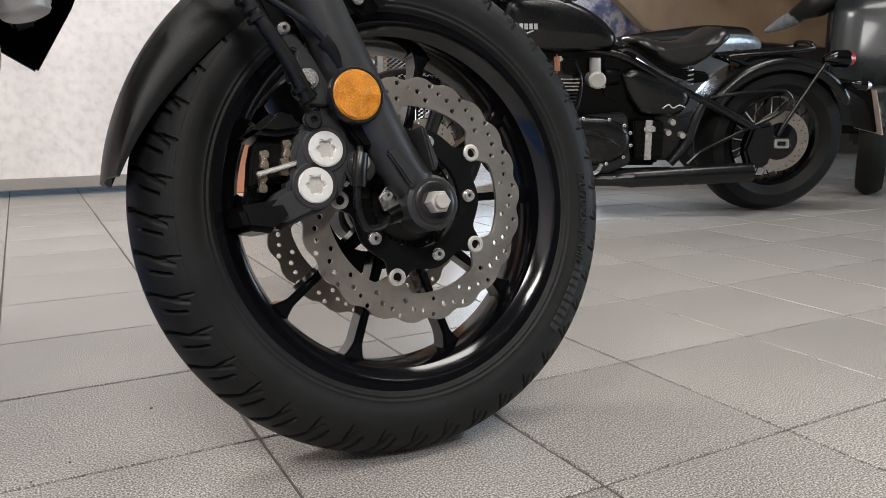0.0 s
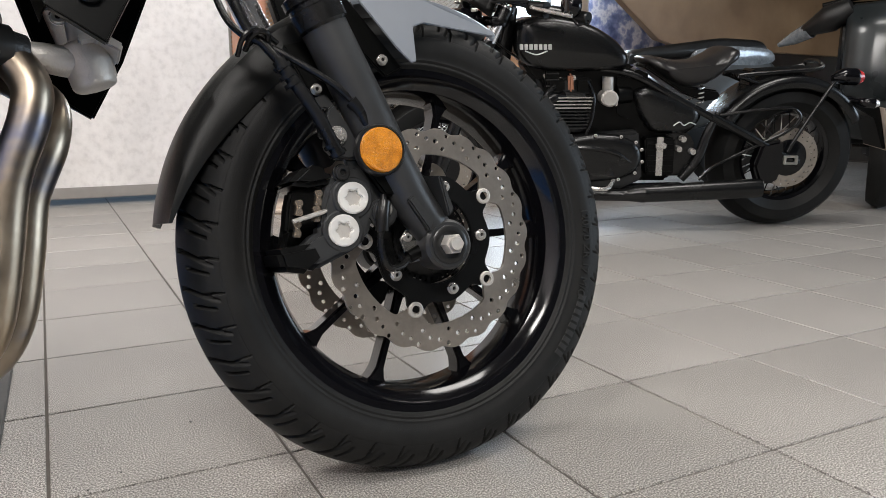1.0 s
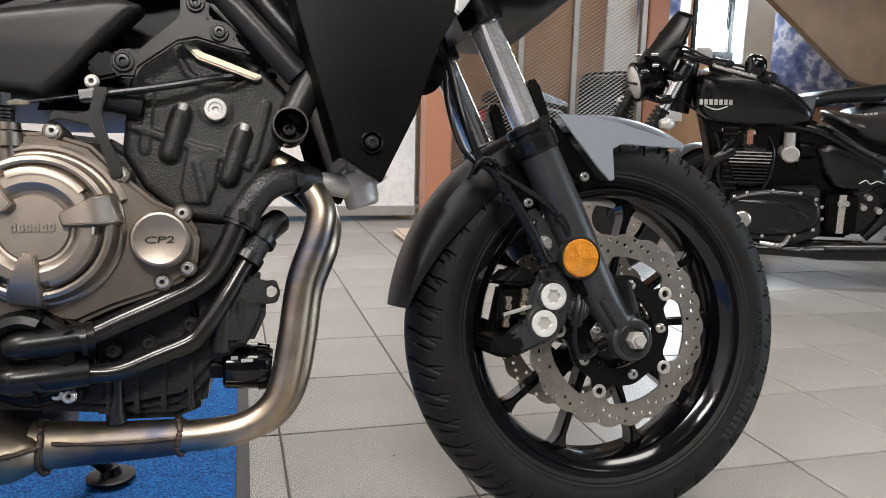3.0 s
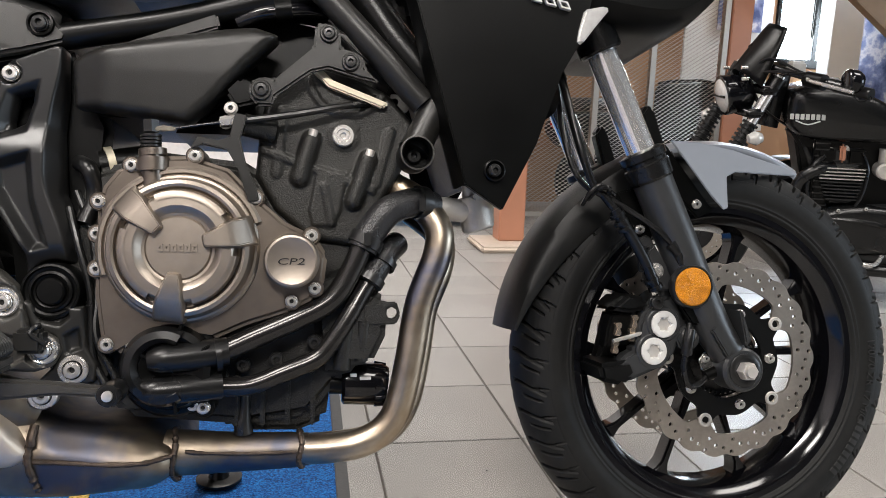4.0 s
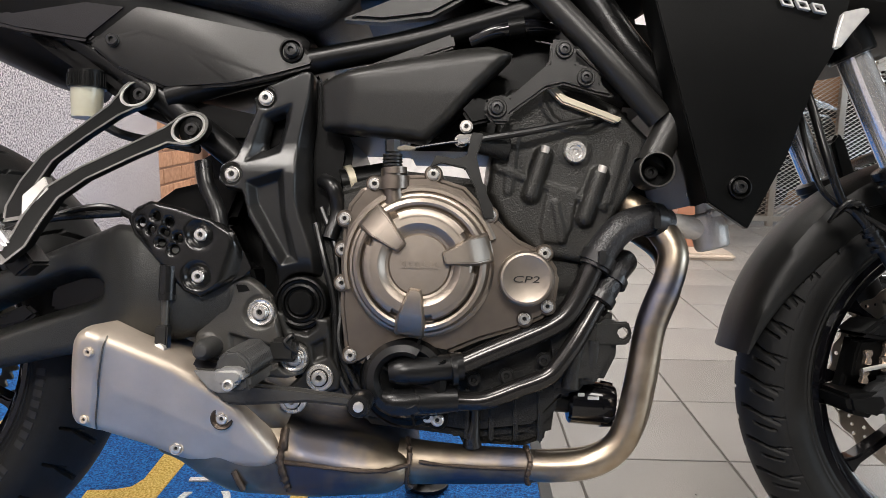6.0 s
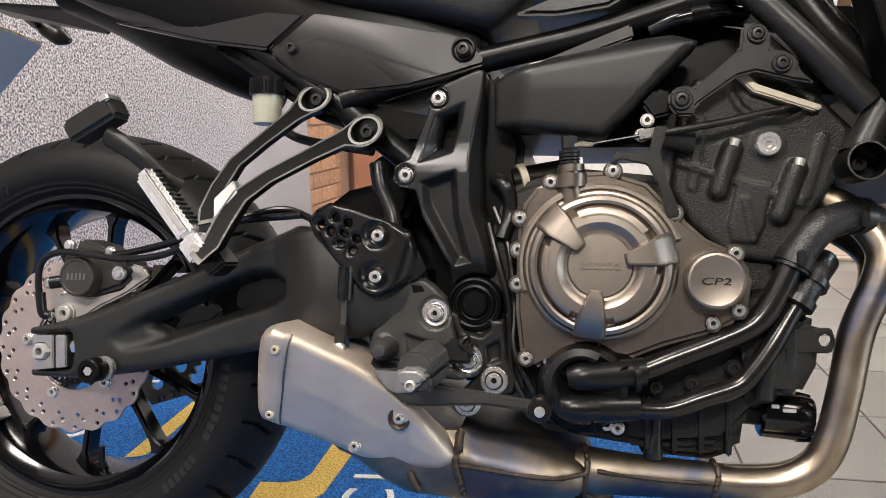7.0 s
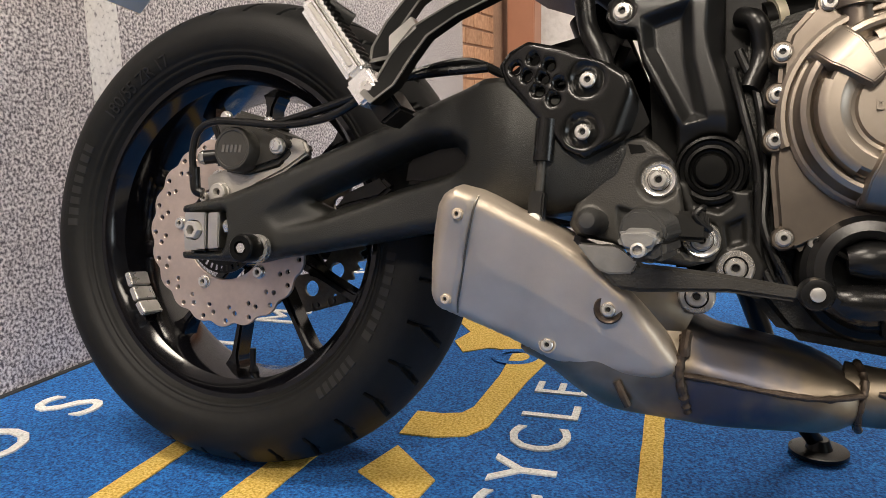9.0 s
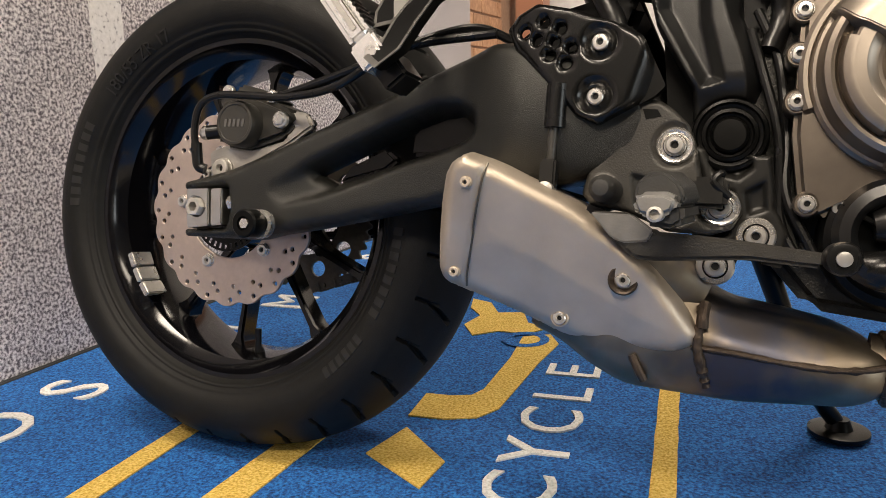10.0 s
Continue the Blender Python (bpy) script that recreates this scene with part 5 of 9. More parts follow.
def cover_lug(a):
    """A folded claw that lies across the cover's rings, narrow at its inner end."""
    c, s = math.cos(radians(a)), math.sin(radians(a))
    bm = bmesh.new()
    rows_ = []
    for r, top_, foot, v in ((0.0275, 0.0048, 0.0066, -0.2060), (0.0300, 0.0058, 0.0080, -0.2112), (0.0560, 0.0120, 0.0150, -0.2128), (0.0640, 0.0138, 0.0172, -0.2092), (0.0800, 0.0140, 0.0178, -0.1990), (0.0850, 0.0136, 0.0172, -0.1900)):
        rows_.append([bm.verts.new((CC[0] + r * c - t * s, y, CC[1] + r * s + t * c)) for t, y in ((-foot, -0.176), (-foot, v + 0.0055), (-top_, v), (top_, v), (foot, v + 0.0055), (foot, -0.176))])
    for A, B in zip(rows_, rows_[1:]):
        for k in range(5):
            bm.faces.new((A[k], A[k + 1], B[k + 1], B[k]))
    bm.faces.new(rows_[0])
    bm.faces.new(rows_[-1])
    bmesh.ops.recalc_face_normals(bm, faces=bm.faces)
    bevel(bm, 0.0010, 2, 14)
    return mk("cover_lug", bm, BRONZE, cov, "raised clamp shaped lug")


for a in (15, 137, 262):
    cover_lug(a)
# raised arcs between the lugs end in slanted faces
for a0_, a1_ in ((38, 114), (160, 239), (285, 352)):
    mk("cover_arc", lathe([(0.0665, -0.190), (0.0662, -0.1990), (0.0640, -0.2040), (0.0600, -0.2062), (0.0560, -0.2062)], CC[0], CC[1], 40, a0=radians(a0_), a1=radians(a1_)), BRONZE, cov)
for k in range(6):
    u = CC[0] - 0.0215 + 0.0074 * k
    mk("maker_mark", ext([(u, CC[1] - 0.0044), (u + 0.0056, CC[1] - 0.0044), (u + 0.0056, CC[1] + 0.0044), (u, CC[1] + 0.0044)], -0.2022, -0.1998, 0.0005, [[(u + 0.0018, CC[1] - 0.0018), (u + 0.0038, CC[1] - 0.0018), (u + 0.0038, CC[1] + 0.0018), (u + 0.0018, CC[1] + 0.0018)]]), BRONZE, cov, "plain raised maker's mark")
cap = mk("generator_cap", lathe([(0.0325, -0.150), (0.0325, -0.186), (0.030, -0.1895), (0.0275, -0.190), (0.0265, -0.1895), (0, -0.1895)], 0.858, 0.438, 56), BRONZE, cov, "round bronze cap marked CP2")
V, F = lettering("CP2", 0.0108, 0.0014)
pydata("cap_lettering", [(0.858 + x * 1.75 + 0.25 * y, -0.1900 - z, 0.437 + y) for x, y, z in V], F, GREYPL, cov, "dark letters")
for u, w in ((0.885, 0.405), (0.881, 0.468), (0.677, 0.547), (0.747, 0.560), (0.815, 0.512), (0.642, 0.505), (0.640, 0.428), (0.652, 0.342), (0.858, 0.390), (0.640, 0.468)):
    bolt(u, -0.168, w, 0.0066, BOLT, cov)
    mk("bolt_boss", lathe([(0.0110, -0.120), (0.0110, -0.166), (0.0095, -0.168), (0, -0.168)], u, w, 20), BRONZED, cov)
# oil filler and clutch arm
fil = part("clutch_arm_post", rod((0.702, -0.165, 0.515), (0.697, -0.165, 0.565), 0.0135, 20), BRONZED, bike, "clutch arm post")
for w, r in ((0.545, 0.0185), (0.552, 0.0185), (0.563, 0.0155)):
    mk("post_collar", rod((0.700, -0.165, w - 0.004), (0.6995, -0.165, w + 0.004), r, 20), BRONZED, fil)
for k in range(4):
    mk("return_spring", rod((0.6975, -0.165, 0.5685 + 0.004 * k), (0.6974, -0.165, 0.571 + 0.004 * k), 0.012, 16), BOLTBLK, fil)
mk("post_head", rod((0.6975, -0.165, 0.586), (0.697, -0.165, 0.600), 0.0095, 6), BOLTBLK, fil)
part("clutch_lever", ext([(0.690, 0.588), (0.712, 0.594), (0.725, 0.592), (0.725, 0.588), (0.712, 0.587)], -0.171, -0.166, 0.001), CHAIN)
part("clutch_cable", tube([(0.718, -0.168, 0.590), (0.765, -0.168, 0.598), (0.80, -0.166, 0.603), (0.86, -0.16, 0.614), (0.93, -0.15, 0.630), (0.965, -0.12, 0.638), (0.99, -0.08, 0.65)], [0.0018, 0.0018, 0.0045, 0.0045, 0.0045, 0.005, 0.005], 10, 8), HOSE, bike, "black clutch cable")
part("cable_adjuster", rod((0.775, -0.167, 0.600), (0.800, -0.166, 0.604), 0.0065, 6), BOLT)
cb = part("cable_bracket", ext([(0.742, 0.566), (0.756, 0.572), (0.784, 0.566), (0.796, 0.545), (0.808, 0.506), (0.820, 0.508), (0.818, 0.520), (0.805, 0.552), (0.798, 0.580), (0.806, 0.608), (0.792, 0.610), (0.786, 0.582), (0.772, 0.578), (0.75, 0.582)], -0.176, -0.170, 0.0015), GREYPL, bike, "black cable bracket")

# cylinder block and head
CYO = [(0.812, 0.540), (0.818, 0.600), (0.826, 0.650), (0.840, 0.672), (0.885, 0.680), (0.935, 0.668), (0.975, 0.650), (1.012, 0.612), (1.000, 0.565), (0.970, 0.510), (0.935, 0.455), (0.880, 0.462), (0.835, 0.500)]


def capsule(P, a, b):
    ax_, ay = a
    ex_, ey = b[0] - ax_, b[1] - ay
    t = (((P[:, 0] - ax_) * ex_ + (P[:, 1] - ay) * ey) / (ex_ * ex_ + ey * ey)).clip(0, 1)
    return np.hypot(P[:, 0] - ax_ - t * ex_, P[:, 1] - ay - t * ey)


def cylinder_field(U, W, P):
    h = 0.0 * U
    for a, b in (((0.880, 0.588), (0.866, 0.540)), ((0.950, 0.565), (0.932, 0.512))):
        h = np.minimum(h, -0.015 * np.sqrt((1 - (capsule(P, a, b) / 0.0125) ** 2).clip(0, 1)))
    h = np.minimum(h, -0.007 * (1 - ramp01(sdist(P, [(0.886, 0.556), (0.926, 0.548), (0.918, 0.500), (0.908, 0.478), (0.880, 0.480), (0.876, 0.500)]), -0.003, 0.001)))
    h = np.minimum(h, -0.006 * (1 - ramp01(np.abs(np.hypot(U - 0.925, W - 0.668) - 0.048), 0.0035, 0.0065)) * (W < 0.668))
    h = h + 0.007 * (1 - ramp01(np.hypot(U - 0.925, W - 0.668), 0.039, 0.042))
    h = np.minimum(h, -0.005 * (1 - ramp01(np.hypot(U - 0.919, W - 0.594), 0.019, 0.023)))
    h = np.minimum(h, -0.007 * (1 - ramp01(np.abs(W - 0.560 + 0.35 * (U - 0.86)), 0.0045, 0.007)) * (1 - ramp01(U, 0.958, 0.962)))
    h = np.minimum(h, -0.006 * (1 - ramp01(capsule(P, (0.846, 0.622), (0.838, 0.545)), 0.005, 0.008)))
    h = np.minimum(h, -0.006 * (1 - ramp01(capsule(P, (0.978, 0.600), (0.960, 0.535)), 0.005, 0.008)))
    h = np.minimum(h, -0.005 * (1 - ramp01(capsule(P, (0.896, 0.530), (0.905, 0.485)), 0.004, 0.006)) - 0.004)
    return h


cyl = part("cylinder_block", relief(CYO, -0.132, 0.12, 0.012, 0.010, 0.0019, (), cylinder_field, 1), ENGBLK, bike, "black cast cylinder block with ribs", 45)
mk("head_bolt", lathe([(0.0140, -0.136), (0.0140, -0.143), (0.0125, -0.145), (0.0085, -0.145), (0.0075, -0.143), (0.004, -0.143), (0.003, -0.140), (0, -0.140)], 0.919, 0.593, 40), BOLT, cyl, "bright round head plug")
for p, q in (((0.883, 0.598), (0.862, 0.535)), ((0.953, 0.575), (0.930, 0.505))):
    mk("stud_nut", rod((p[0] - 0.0022, -0.142, p[1] - 0.007), (p[0] + 0.0003, -0.142, p[1] + 0.001), 0.0058, 12), CAST, cyl, "bare stud end")
mk("head_gasket", ext([(0.880, 0.672), (0.889, 0.676), (0.906, 0.660), (0.975, 0.634), (0.967, 0.628), (0.900, 0.652)], -0.148, -0.10, 0.002), GASKET, cyl, "cream coloured gasket edge")
mk("cam_cover", ext([(0.90, 0.665), (0.975, 0.637), (0.985, 0.665), (0.96, 0.69), (0.91, 0.70)], -0.12, 0.11, 0.006), ENGBLK, cyl)
mk("sensor_boss", rod((0.800, -0.150, 0.601), (0.835, -0.140, 0.595), 0.014, 16), ENGBLK, cyl)
bolt(0.785, -0.150, 0.62, 0.007, CAST, cyl)
bolt(0.779, -0.150, 0.603, 0.007, CAST, cyl)
mk("cam_sensor", ext([(0.778, 0.640), (0.795, 0.658), (0.812, 0.652), (0.815, 0.628), (0.79, 0.622)], -0.150, -0.11, 0.004), PLASTIC, cyl)
# engine hanger plate
hg = part("engine_hanger", ext([(0.822, 0.657), (0.836, 0.654), (0.882, 0.695), (0.884, 0.722), (0.893, 0.726), (0.914, 0.716), (0.915, 0.695), (0.930, 0.692), (0.944, 0.684), (0.944, 0.672), (0.962, 0.655), (0.936, 0.660), (0.900, 0.670), (0.880, 0.665), (0.838, 0.634), (0.834, 0.622), (0.816, 0.622), (0.806, 0.635), (0.808, 0.650)], -0.166, -0.156, 0.003), GREYPL, bike, "grey engine hanger plate")
for u, w, r in ((0.821, 0.640, 0.0092), (0.926, 0.678, 0.0082), (0.900, 0.711, 0.0082)):
    mk("hanger_boss", lathe([(r * 1.3, -0.160), (r * 1.3, -0.169), (r * 1.2, -0.170), (r * 0.98, -0.170), (r * 0.95, -0.166)], u, w, 28), GREYPL, hg)
    bolt(u, -0.168, w, r * 0.85, BOLTBLK, hg)
part("gusset", ext([(0.885, 0.722), (0.93, 0.712), (0.95, 0.68), (0.905, 0.72)], -0.160, -0.152, 0.002), GREYPL)

# frame tubes
fr = part("main_frame_tube", tube([(0.845, -0.135, 0.815), (0.890, -0.148, 0.770), (0.952, -0.158, 0.702), (1.016, -0.160, 0.632)], 0.0165, 20, 6), GREYPL, bike, "satin grey steel frame tube")
mk("frame_tube", tube([(0.40, -0.10, 0.66), (0.50, -0.098, 0.69), (0.60, -0.10, 0.712), (0.70, -0.105, 0.731), (0.80, -0.11, 0.757), (0.90, -0.12, 0.785)], 0.0165, 18, 6), DARKPAINT, fr)
mk("frame_tube", tube([(0.93, -0.12, 0.80), (0.985, -0.13, 0.715), (1.035, -0.135, 0.660), (1.06, -0.13, 0.64)], [0.022, 0.024, 0.022, 0.018], 18, 6), DARKPAINT, fr)
mk("frame_tube", tube([(0.35, -0.085, 0.69), (0.43, -0.095, 0.63), (0.50, -0.10, 0.575), (0.54, -0.105, 0.53)], 0.0185, 18, 6), DARKPAINT, fr)
mk("subframe_tube", tube([(0.10, -0.085, 0.83), (0.25, -0.09, 0.75), (0.34, -0.092, 0.69), (0.42, -0.092, 0.64)], 0.015, 18, 6), DARKPAINT, fr)
mk("frame_joint", tube([(1.045, -0.155, 0.650), (1.030, -0.160, 0.625), (1.010, -0.165, 0.585), (1.003, -0.168, 0.572)], [0.014, 0.018, 0.019, 0.02], 18, 4), GREYPL, fr)
st = part("crash_stub", lathe([(0.016, -0.145), (0.0195, -0.150), (0.0205, -0.160), (0.0205, -0.201), (0.0196, -0.203), (0.0182, -0.203), (0.0172, -0.201), (0.0165, -0.168), (0, -0.168)], 1.003, 0.566, 48), PLASTIC, bike, "open black engine mount tube")
mk("stub_rim", lathe([(0.0207, -0.2022), (0.0202, -0.2040), (0.0186, -0.2042), (0.0181, -0.2028)], 1.003, 0.566, 48), GREYCAST, st, "lighter grey rim")
bolt(1.003, -0.168, 0.566, 0.0085, BOLTBLK, st, washer=False)
# radiator behind the shroud
rad = part("radiator", ext([(1.03, 0.71), (1.06, 0.715), (1.110, 0.545), (1.085, 0.535)], -0.14, 0.15, 0.004), PLASTIC, bike, "black radiator core")
mk("radiator_cap_housing", tube([(1.088, -0.108, 0.524), (1.089, -0.108, 0.520), (1.094, -0.108, 0.500), (1.098, -0.108, 0.482), (1.099, -0.108, 0.478)], [0.017, 0.0215, 0.0225, 0.0215, 0.017], 24, 3), CAST, rad, "bare cast coolant housing")
mk("coolant_neck", tube([(1.090, -0.110, 0.503), (1.066, -0.113, 0.505), (1.045, -0.116, 0.508), (1.01, -0.12, 0.505)], [0.0165, 0.0150, 0.0135, 0.0135], 18, 5), CAST, rad, "bare cast coolant neck")
mk("coolant_post", tube([(1.082, -0.108, 0.548), (1.085, -0.108, 0.535), (1.088, -0.108, 0.520)], [0.0085, 0.0095, 0.012], 14, 3), CAST, rad)
mk("coolant_rib", ext([(1.104, 0.520), (1.116, 0.512), (1.120, 0.490), (1.110, 0.482)], -0.112, -0.104, 0.002), CAST, rad)
bolt(1.070, -0.118, 0.546, 0.007, BOLT, rad)
mk("coolant_flange", ext([(1.084, 0.524), (1.104, 0.530), (1.126, 0.516), (1.122, 0.508), (1.102, 0.520), (1.086, 0.516)], -0.14, -0.08, 0.002), CAST, rad)
# coolant hoses
hose = part("coolant_hose", tube([(1.035, -0.122, 0.508), (1.008, -0.138, 0.512), (0.975, -0.148, 0.500), (0.952, -0.150, 0.472), (0.942, -0.152, 0.452)], 0.0185, 22, 7), BRAID, bike, "black braided coolant hose")
for p, q in (((1.022, -0.13, 0.5115), (1.010, -0.137, 0.5125)), ((0.950, -0.150, 0.468), (0.944, -0.151, 0.456))):
    mk("hose_clamp", rod(p, q, 0.0215, 24), BOLTBLK, hose, "black spring clamp")
    mk("clamp_ear", box((p[0] + q[0]) / 2 - 0.004, (p[0] + q[0]) / 2 + 0.004, p[1] - 0.03, p[1] - 0.018, p[2] - 0.012, p[2] + 0.004, 0.001), BOLTBLK, hose)
wp = part("water_pipe", tube([(0.945, -0.150, 0.462), (0.928, -0.152, 0.425), (0.912, -0.154, 0.398), (0.893, -0.156, 0.382), (0.860, -0.158, 0.366), (0.815, -0.162, 0.347), (0.785, -0.165, 0.334), (0.765, -0.168, 0.330)], 0.0135, 20, 6), PIPE, bike, "shiny black water pipe")
mk("pipe_sleeve", tube([(0.785, -0.166, 0.332), (0.745, -0.175, 0.328), (0.715, -0.182, 0.326), (0.70, -0.183, 0.324)], [0.0165, 0.0175, 0.017, 0.012], 20, 5), HOSE, wp, "black rubber sleeve")
for u in (0.748, 0.772):
    mk("sleeve_ring", rod((u, -0.171, 0.3285), (u + 0.006, -0.170, 0.3292), 0.0195, 20), HOSE, wp)
wq = part("water_pipe", tube([(0.962, -0.135, 0.428), (0.945, -0.142, 0.402), (0.925, -0.15, 0.368), (0.905, -0.154, 0.338), (0.888, -0.156, 0.320), (0.850, -0.160, 0.305), (0.812, -0.163, 0.291), (0.780, -0.165, 0.290), (0.75, -0.170, 0.292)], 0.0115, 20, 6), PIPE, bike, "shiny black lower water pipe")
mk("pipe_sleeve", tube([(0.778, -0.166, 0.292), (0.74, -0.176, 0.291), (0.705, -0.182, 0.290), (0.688, -0.178, 0.296)], [0.0155, 0.0165, 0.0165, 0.010], 20, 5), HOSE, wq, "black rubber sleeve")
mk("upper_hose", tube([(0.990, -0.10, 0.46), (0.975, -0.125, 0.448), (0.962, -0.135, 0.430), (0.950, -0.140, 0.410)], 0.0165, 18, 5), BRAID, wq)
mk("hose_clamp", rod((0.955, -0.139, 0.419), (0.950, -0.141, 0.411), 0.0195, 20), BOLTBLK, wq)
mk("hose_clamp", rod((0.970, -0.130, 0.440), (0.966, -0.133, 0.433), 0.0195, 20), BOLTBLK, wq)
# water pump
pump = part("water_pump", lathe([(0.060, -0.120), (0.060, -0.158), (0.056, -0.164), (0.050, -0.166), (0.0455, -0.180), (0.038, -0.184), (0.020, -0.176), (0, -0.174)], 0.722, 0.315, 56), PLASTIC, bike, "round black water pump cover with ribs")
for a in (30, 75, 150, 215, 280):
    c, s = math.cos(radians(a)), math.sin(radians(a))
    mk("pump_rib", ext([(0.722 + 0.018 * c - 0.0018 * s, 0.315 + 0.018 * s + 0.0018 * c), (0.722 + 0.018 * c + 0.0018 * s, 0.315 + 0.018 * s - 0.0018 * c), (0.722 + 0.052 * c + 0.0018 * s, 0.315 + 0.052 * s - 0.0018 * c), (0.722 + 0.052 * c - 0.0018 * s, 0.315 + 0.052 * s + 0.0018 * c)], -0.188, -0.165, 0.001), PLASTIC, pump)
mk("pump_hose_ring", lathe([(0.036, -0.165), (0.043, -0.172), (0.046, -0.184), (0.041, -0.194), (0.033, -0.196), (0.027, -0.188), (0.027, -0.172)], 0.716, 0.318, 48, a0=radians(60), a1=radians(300)), HOSE, pump)
for u, w in ((0.752, 0.362), (0.678, 0.340), (0.694, 0.279), (0.745, 0.270), (0.757, 0.266)):
    bolt(u, -0.160, w, 0.0072, BOLT, pump)
    mk("pump_ear", lathe([(0.0135, -0.12), (0.0135, -0.158), (0.012, -0.160), (0, -0.160)], u, w, 18), PLASTIC, pump)
# oil filter
of = part("oil_filter", tube([(0.920, -0.100, 0.281), (0.924, -0.100, 0.281), (0.970, -0.100, 0.278), (0.978, -0.100, 0.277)], [0.024, 0.0275, 0.0275, 0.023], 40, 1), GLOSSBLK, bike, "gloss black oil filter canister")
for k in range(12):
    a = 2 * math.pi * k / 12
    mk("filter_flute", rod((0.962, -0.100 + 0.0270 * math.cos(a), 0.2785 + 0.0270 * math.sin(a)), (0.977, -0.100 + 0.025 * math.cos(a), 0.2772 + 0.025 * math.sin(a)), 0.003, 6), GLOSSBLK, of)
for k, (a, b) in enumerate(((0.930, 0.938), (0.942, 0.956))):
    mk("filter_print", ext([(a, 0.292 - 0.004 * k), (b, 0.292 - 0.004 * k), (b, 0.296 - 0.004 * k), (a, 0.296 - 0.004 * k)], -0.1275, -0.124, 0.0003), WHITEMARK, of, "small pale print")
part("oil_sensor", rod((0.905, -0.10, 0.282), (0.922, -0.10, 0.281), 0.015, 14), PLASTIC)
part("oil_sensor_wire", tube([(0.908, -0.112, 0.288), (0.900, -0.13, 0.31), (0.885, -0.135, 0.328)], 0.0025, 8, 6), HOSE)

# ---- exhaust ----


def resample(profile, n):
    P_ = [Vector((p[0], p[1], 0)) for p in profile]
    out = []
    total = sum((P_[(i + 1) % len(P_)] - P_[i]).length for i in range(len(P_)))
    for i in range(len(P_)):
        a, b = P_[i], P_[(i + 1) % len(P_)]
        k = max(1, round(n * (b - a).length / total))
        out += [a.lerp(b, j / k) for j in range(k)]
    return [(p.x, p.y) for p in out]


def smooth_loop(profile, rounds=3):
    pts = list(profile)
    for _ in range(rounds):
        pts = [(0.25 * pts[i - 1][0] + 0.5 * pts[i][0] + 0.25 * pts[(i + 1) % len(pts)][0], 0.25 * pts[i - 1][1] + 0.5 * pts[i][1] + 0.25 * pts[(i + 1) % len(pts)][1]) for i in range(len(pts))]
    return pts


def puff(profile, steps, n=60, rounds=2, bm=None):
    """A cushion-shaped body: the outline drawn in towards its long middle line at successive depths."""
    bm = bm or bmesh.new()
    base = [Vector(p) for p in smooth_loop(resample(profile, n), rounds)]
    m = len(base)
    cen = sum(base, Vector((0, 0))) / m
    sxx = sum((p.x - cen.x) ** 2 for p in base)
    szz = sum((p.y - cen.y) ** 2 for p in base)
    sxz = sum((p.x - cen.x) * (p.y - cen.y) for p in base)
    th = 0.5 * math.atan2(2 * sxz, sxx - szz)
    axis = Vector((math.cos(th), math.sin(th)))
    side = Vector((-axis.y, axis.x))
    along_ = [(p - cen).dot(axis) for p in base]
    across = max(abs((p - cen).dot(side)) for p in base)
    lo, hi = min(along_) + across * 0.9, max(along_) - across * 0.9
    if lo > hi:
        lo = hi = (lo + hi) / 2
    feet = [cen + axis * min(max(a, lo), hi) for a in along_]
    rings = []
    for v, inset in steps:
        ring = []
        for p, f in zip(base, feet):
            d = f - p
            q = p + d * min(0.9, inset / max(0.01, d.length))
            ring.append(bm.verts.new((q.x, v, q.y)))
        rings.append(ring)
    for A, B in zip(rings, rings[1:]):
        for i in range(m):
            bm.faces.new((A[i], A[(i + 1) % m], B[(i + 1) % m], B[i]))
    bm.faces.new(rings[0])
    bm.faces.new(rings[-1])
    return bm


ex = part("exhaust_header", tube([(0.985, -0.105, 0.535), (1.015, -0.120, 0.515), (1.040, -0.132, 0.480), (1.038, -0.136, 0.445), (1.016, -0.136, 0.385), (1.004, -0.134, 0.315), (0.992, -0.130, 0.258), (0.975, -0.128, 0.228), (0.945, -0.127, 0.210), (0.905, -0.126, 0.204), (0.868, -0.126, 0.204)], 0.0185, 24, 7), HEAT, bike, "heat tinted stainless exhaust header")
mk("second_header", tube([(0.985, 0.03, 0.535), (1.03, -0.02, 0.50), (1.055, -0.055, 0.47), (1.052, -0.075, 0.43), (1.030, -0.082, 0.375), (1.020, -0.084, 0.315), (1.008, -0.084, 0.258), (0.988, -0.084, 0.222), (0.955, -0.084, 0.203), (0.905, -0.086, 0.197), (0.868, -0.090, 0.197)], 0.0185, 24, 7), HEAT, ex)


def weld(pts, r, parent, n=10):
    """An uneven bead of weld."""
    path = spline(pts, 6)
    return mk("weld_bead", tube([tuple(p) for p in path], [r * (0.75 + 0.5 * random.random()) for _ in path], n, 1), WELDM, parent, "rough weld bead")


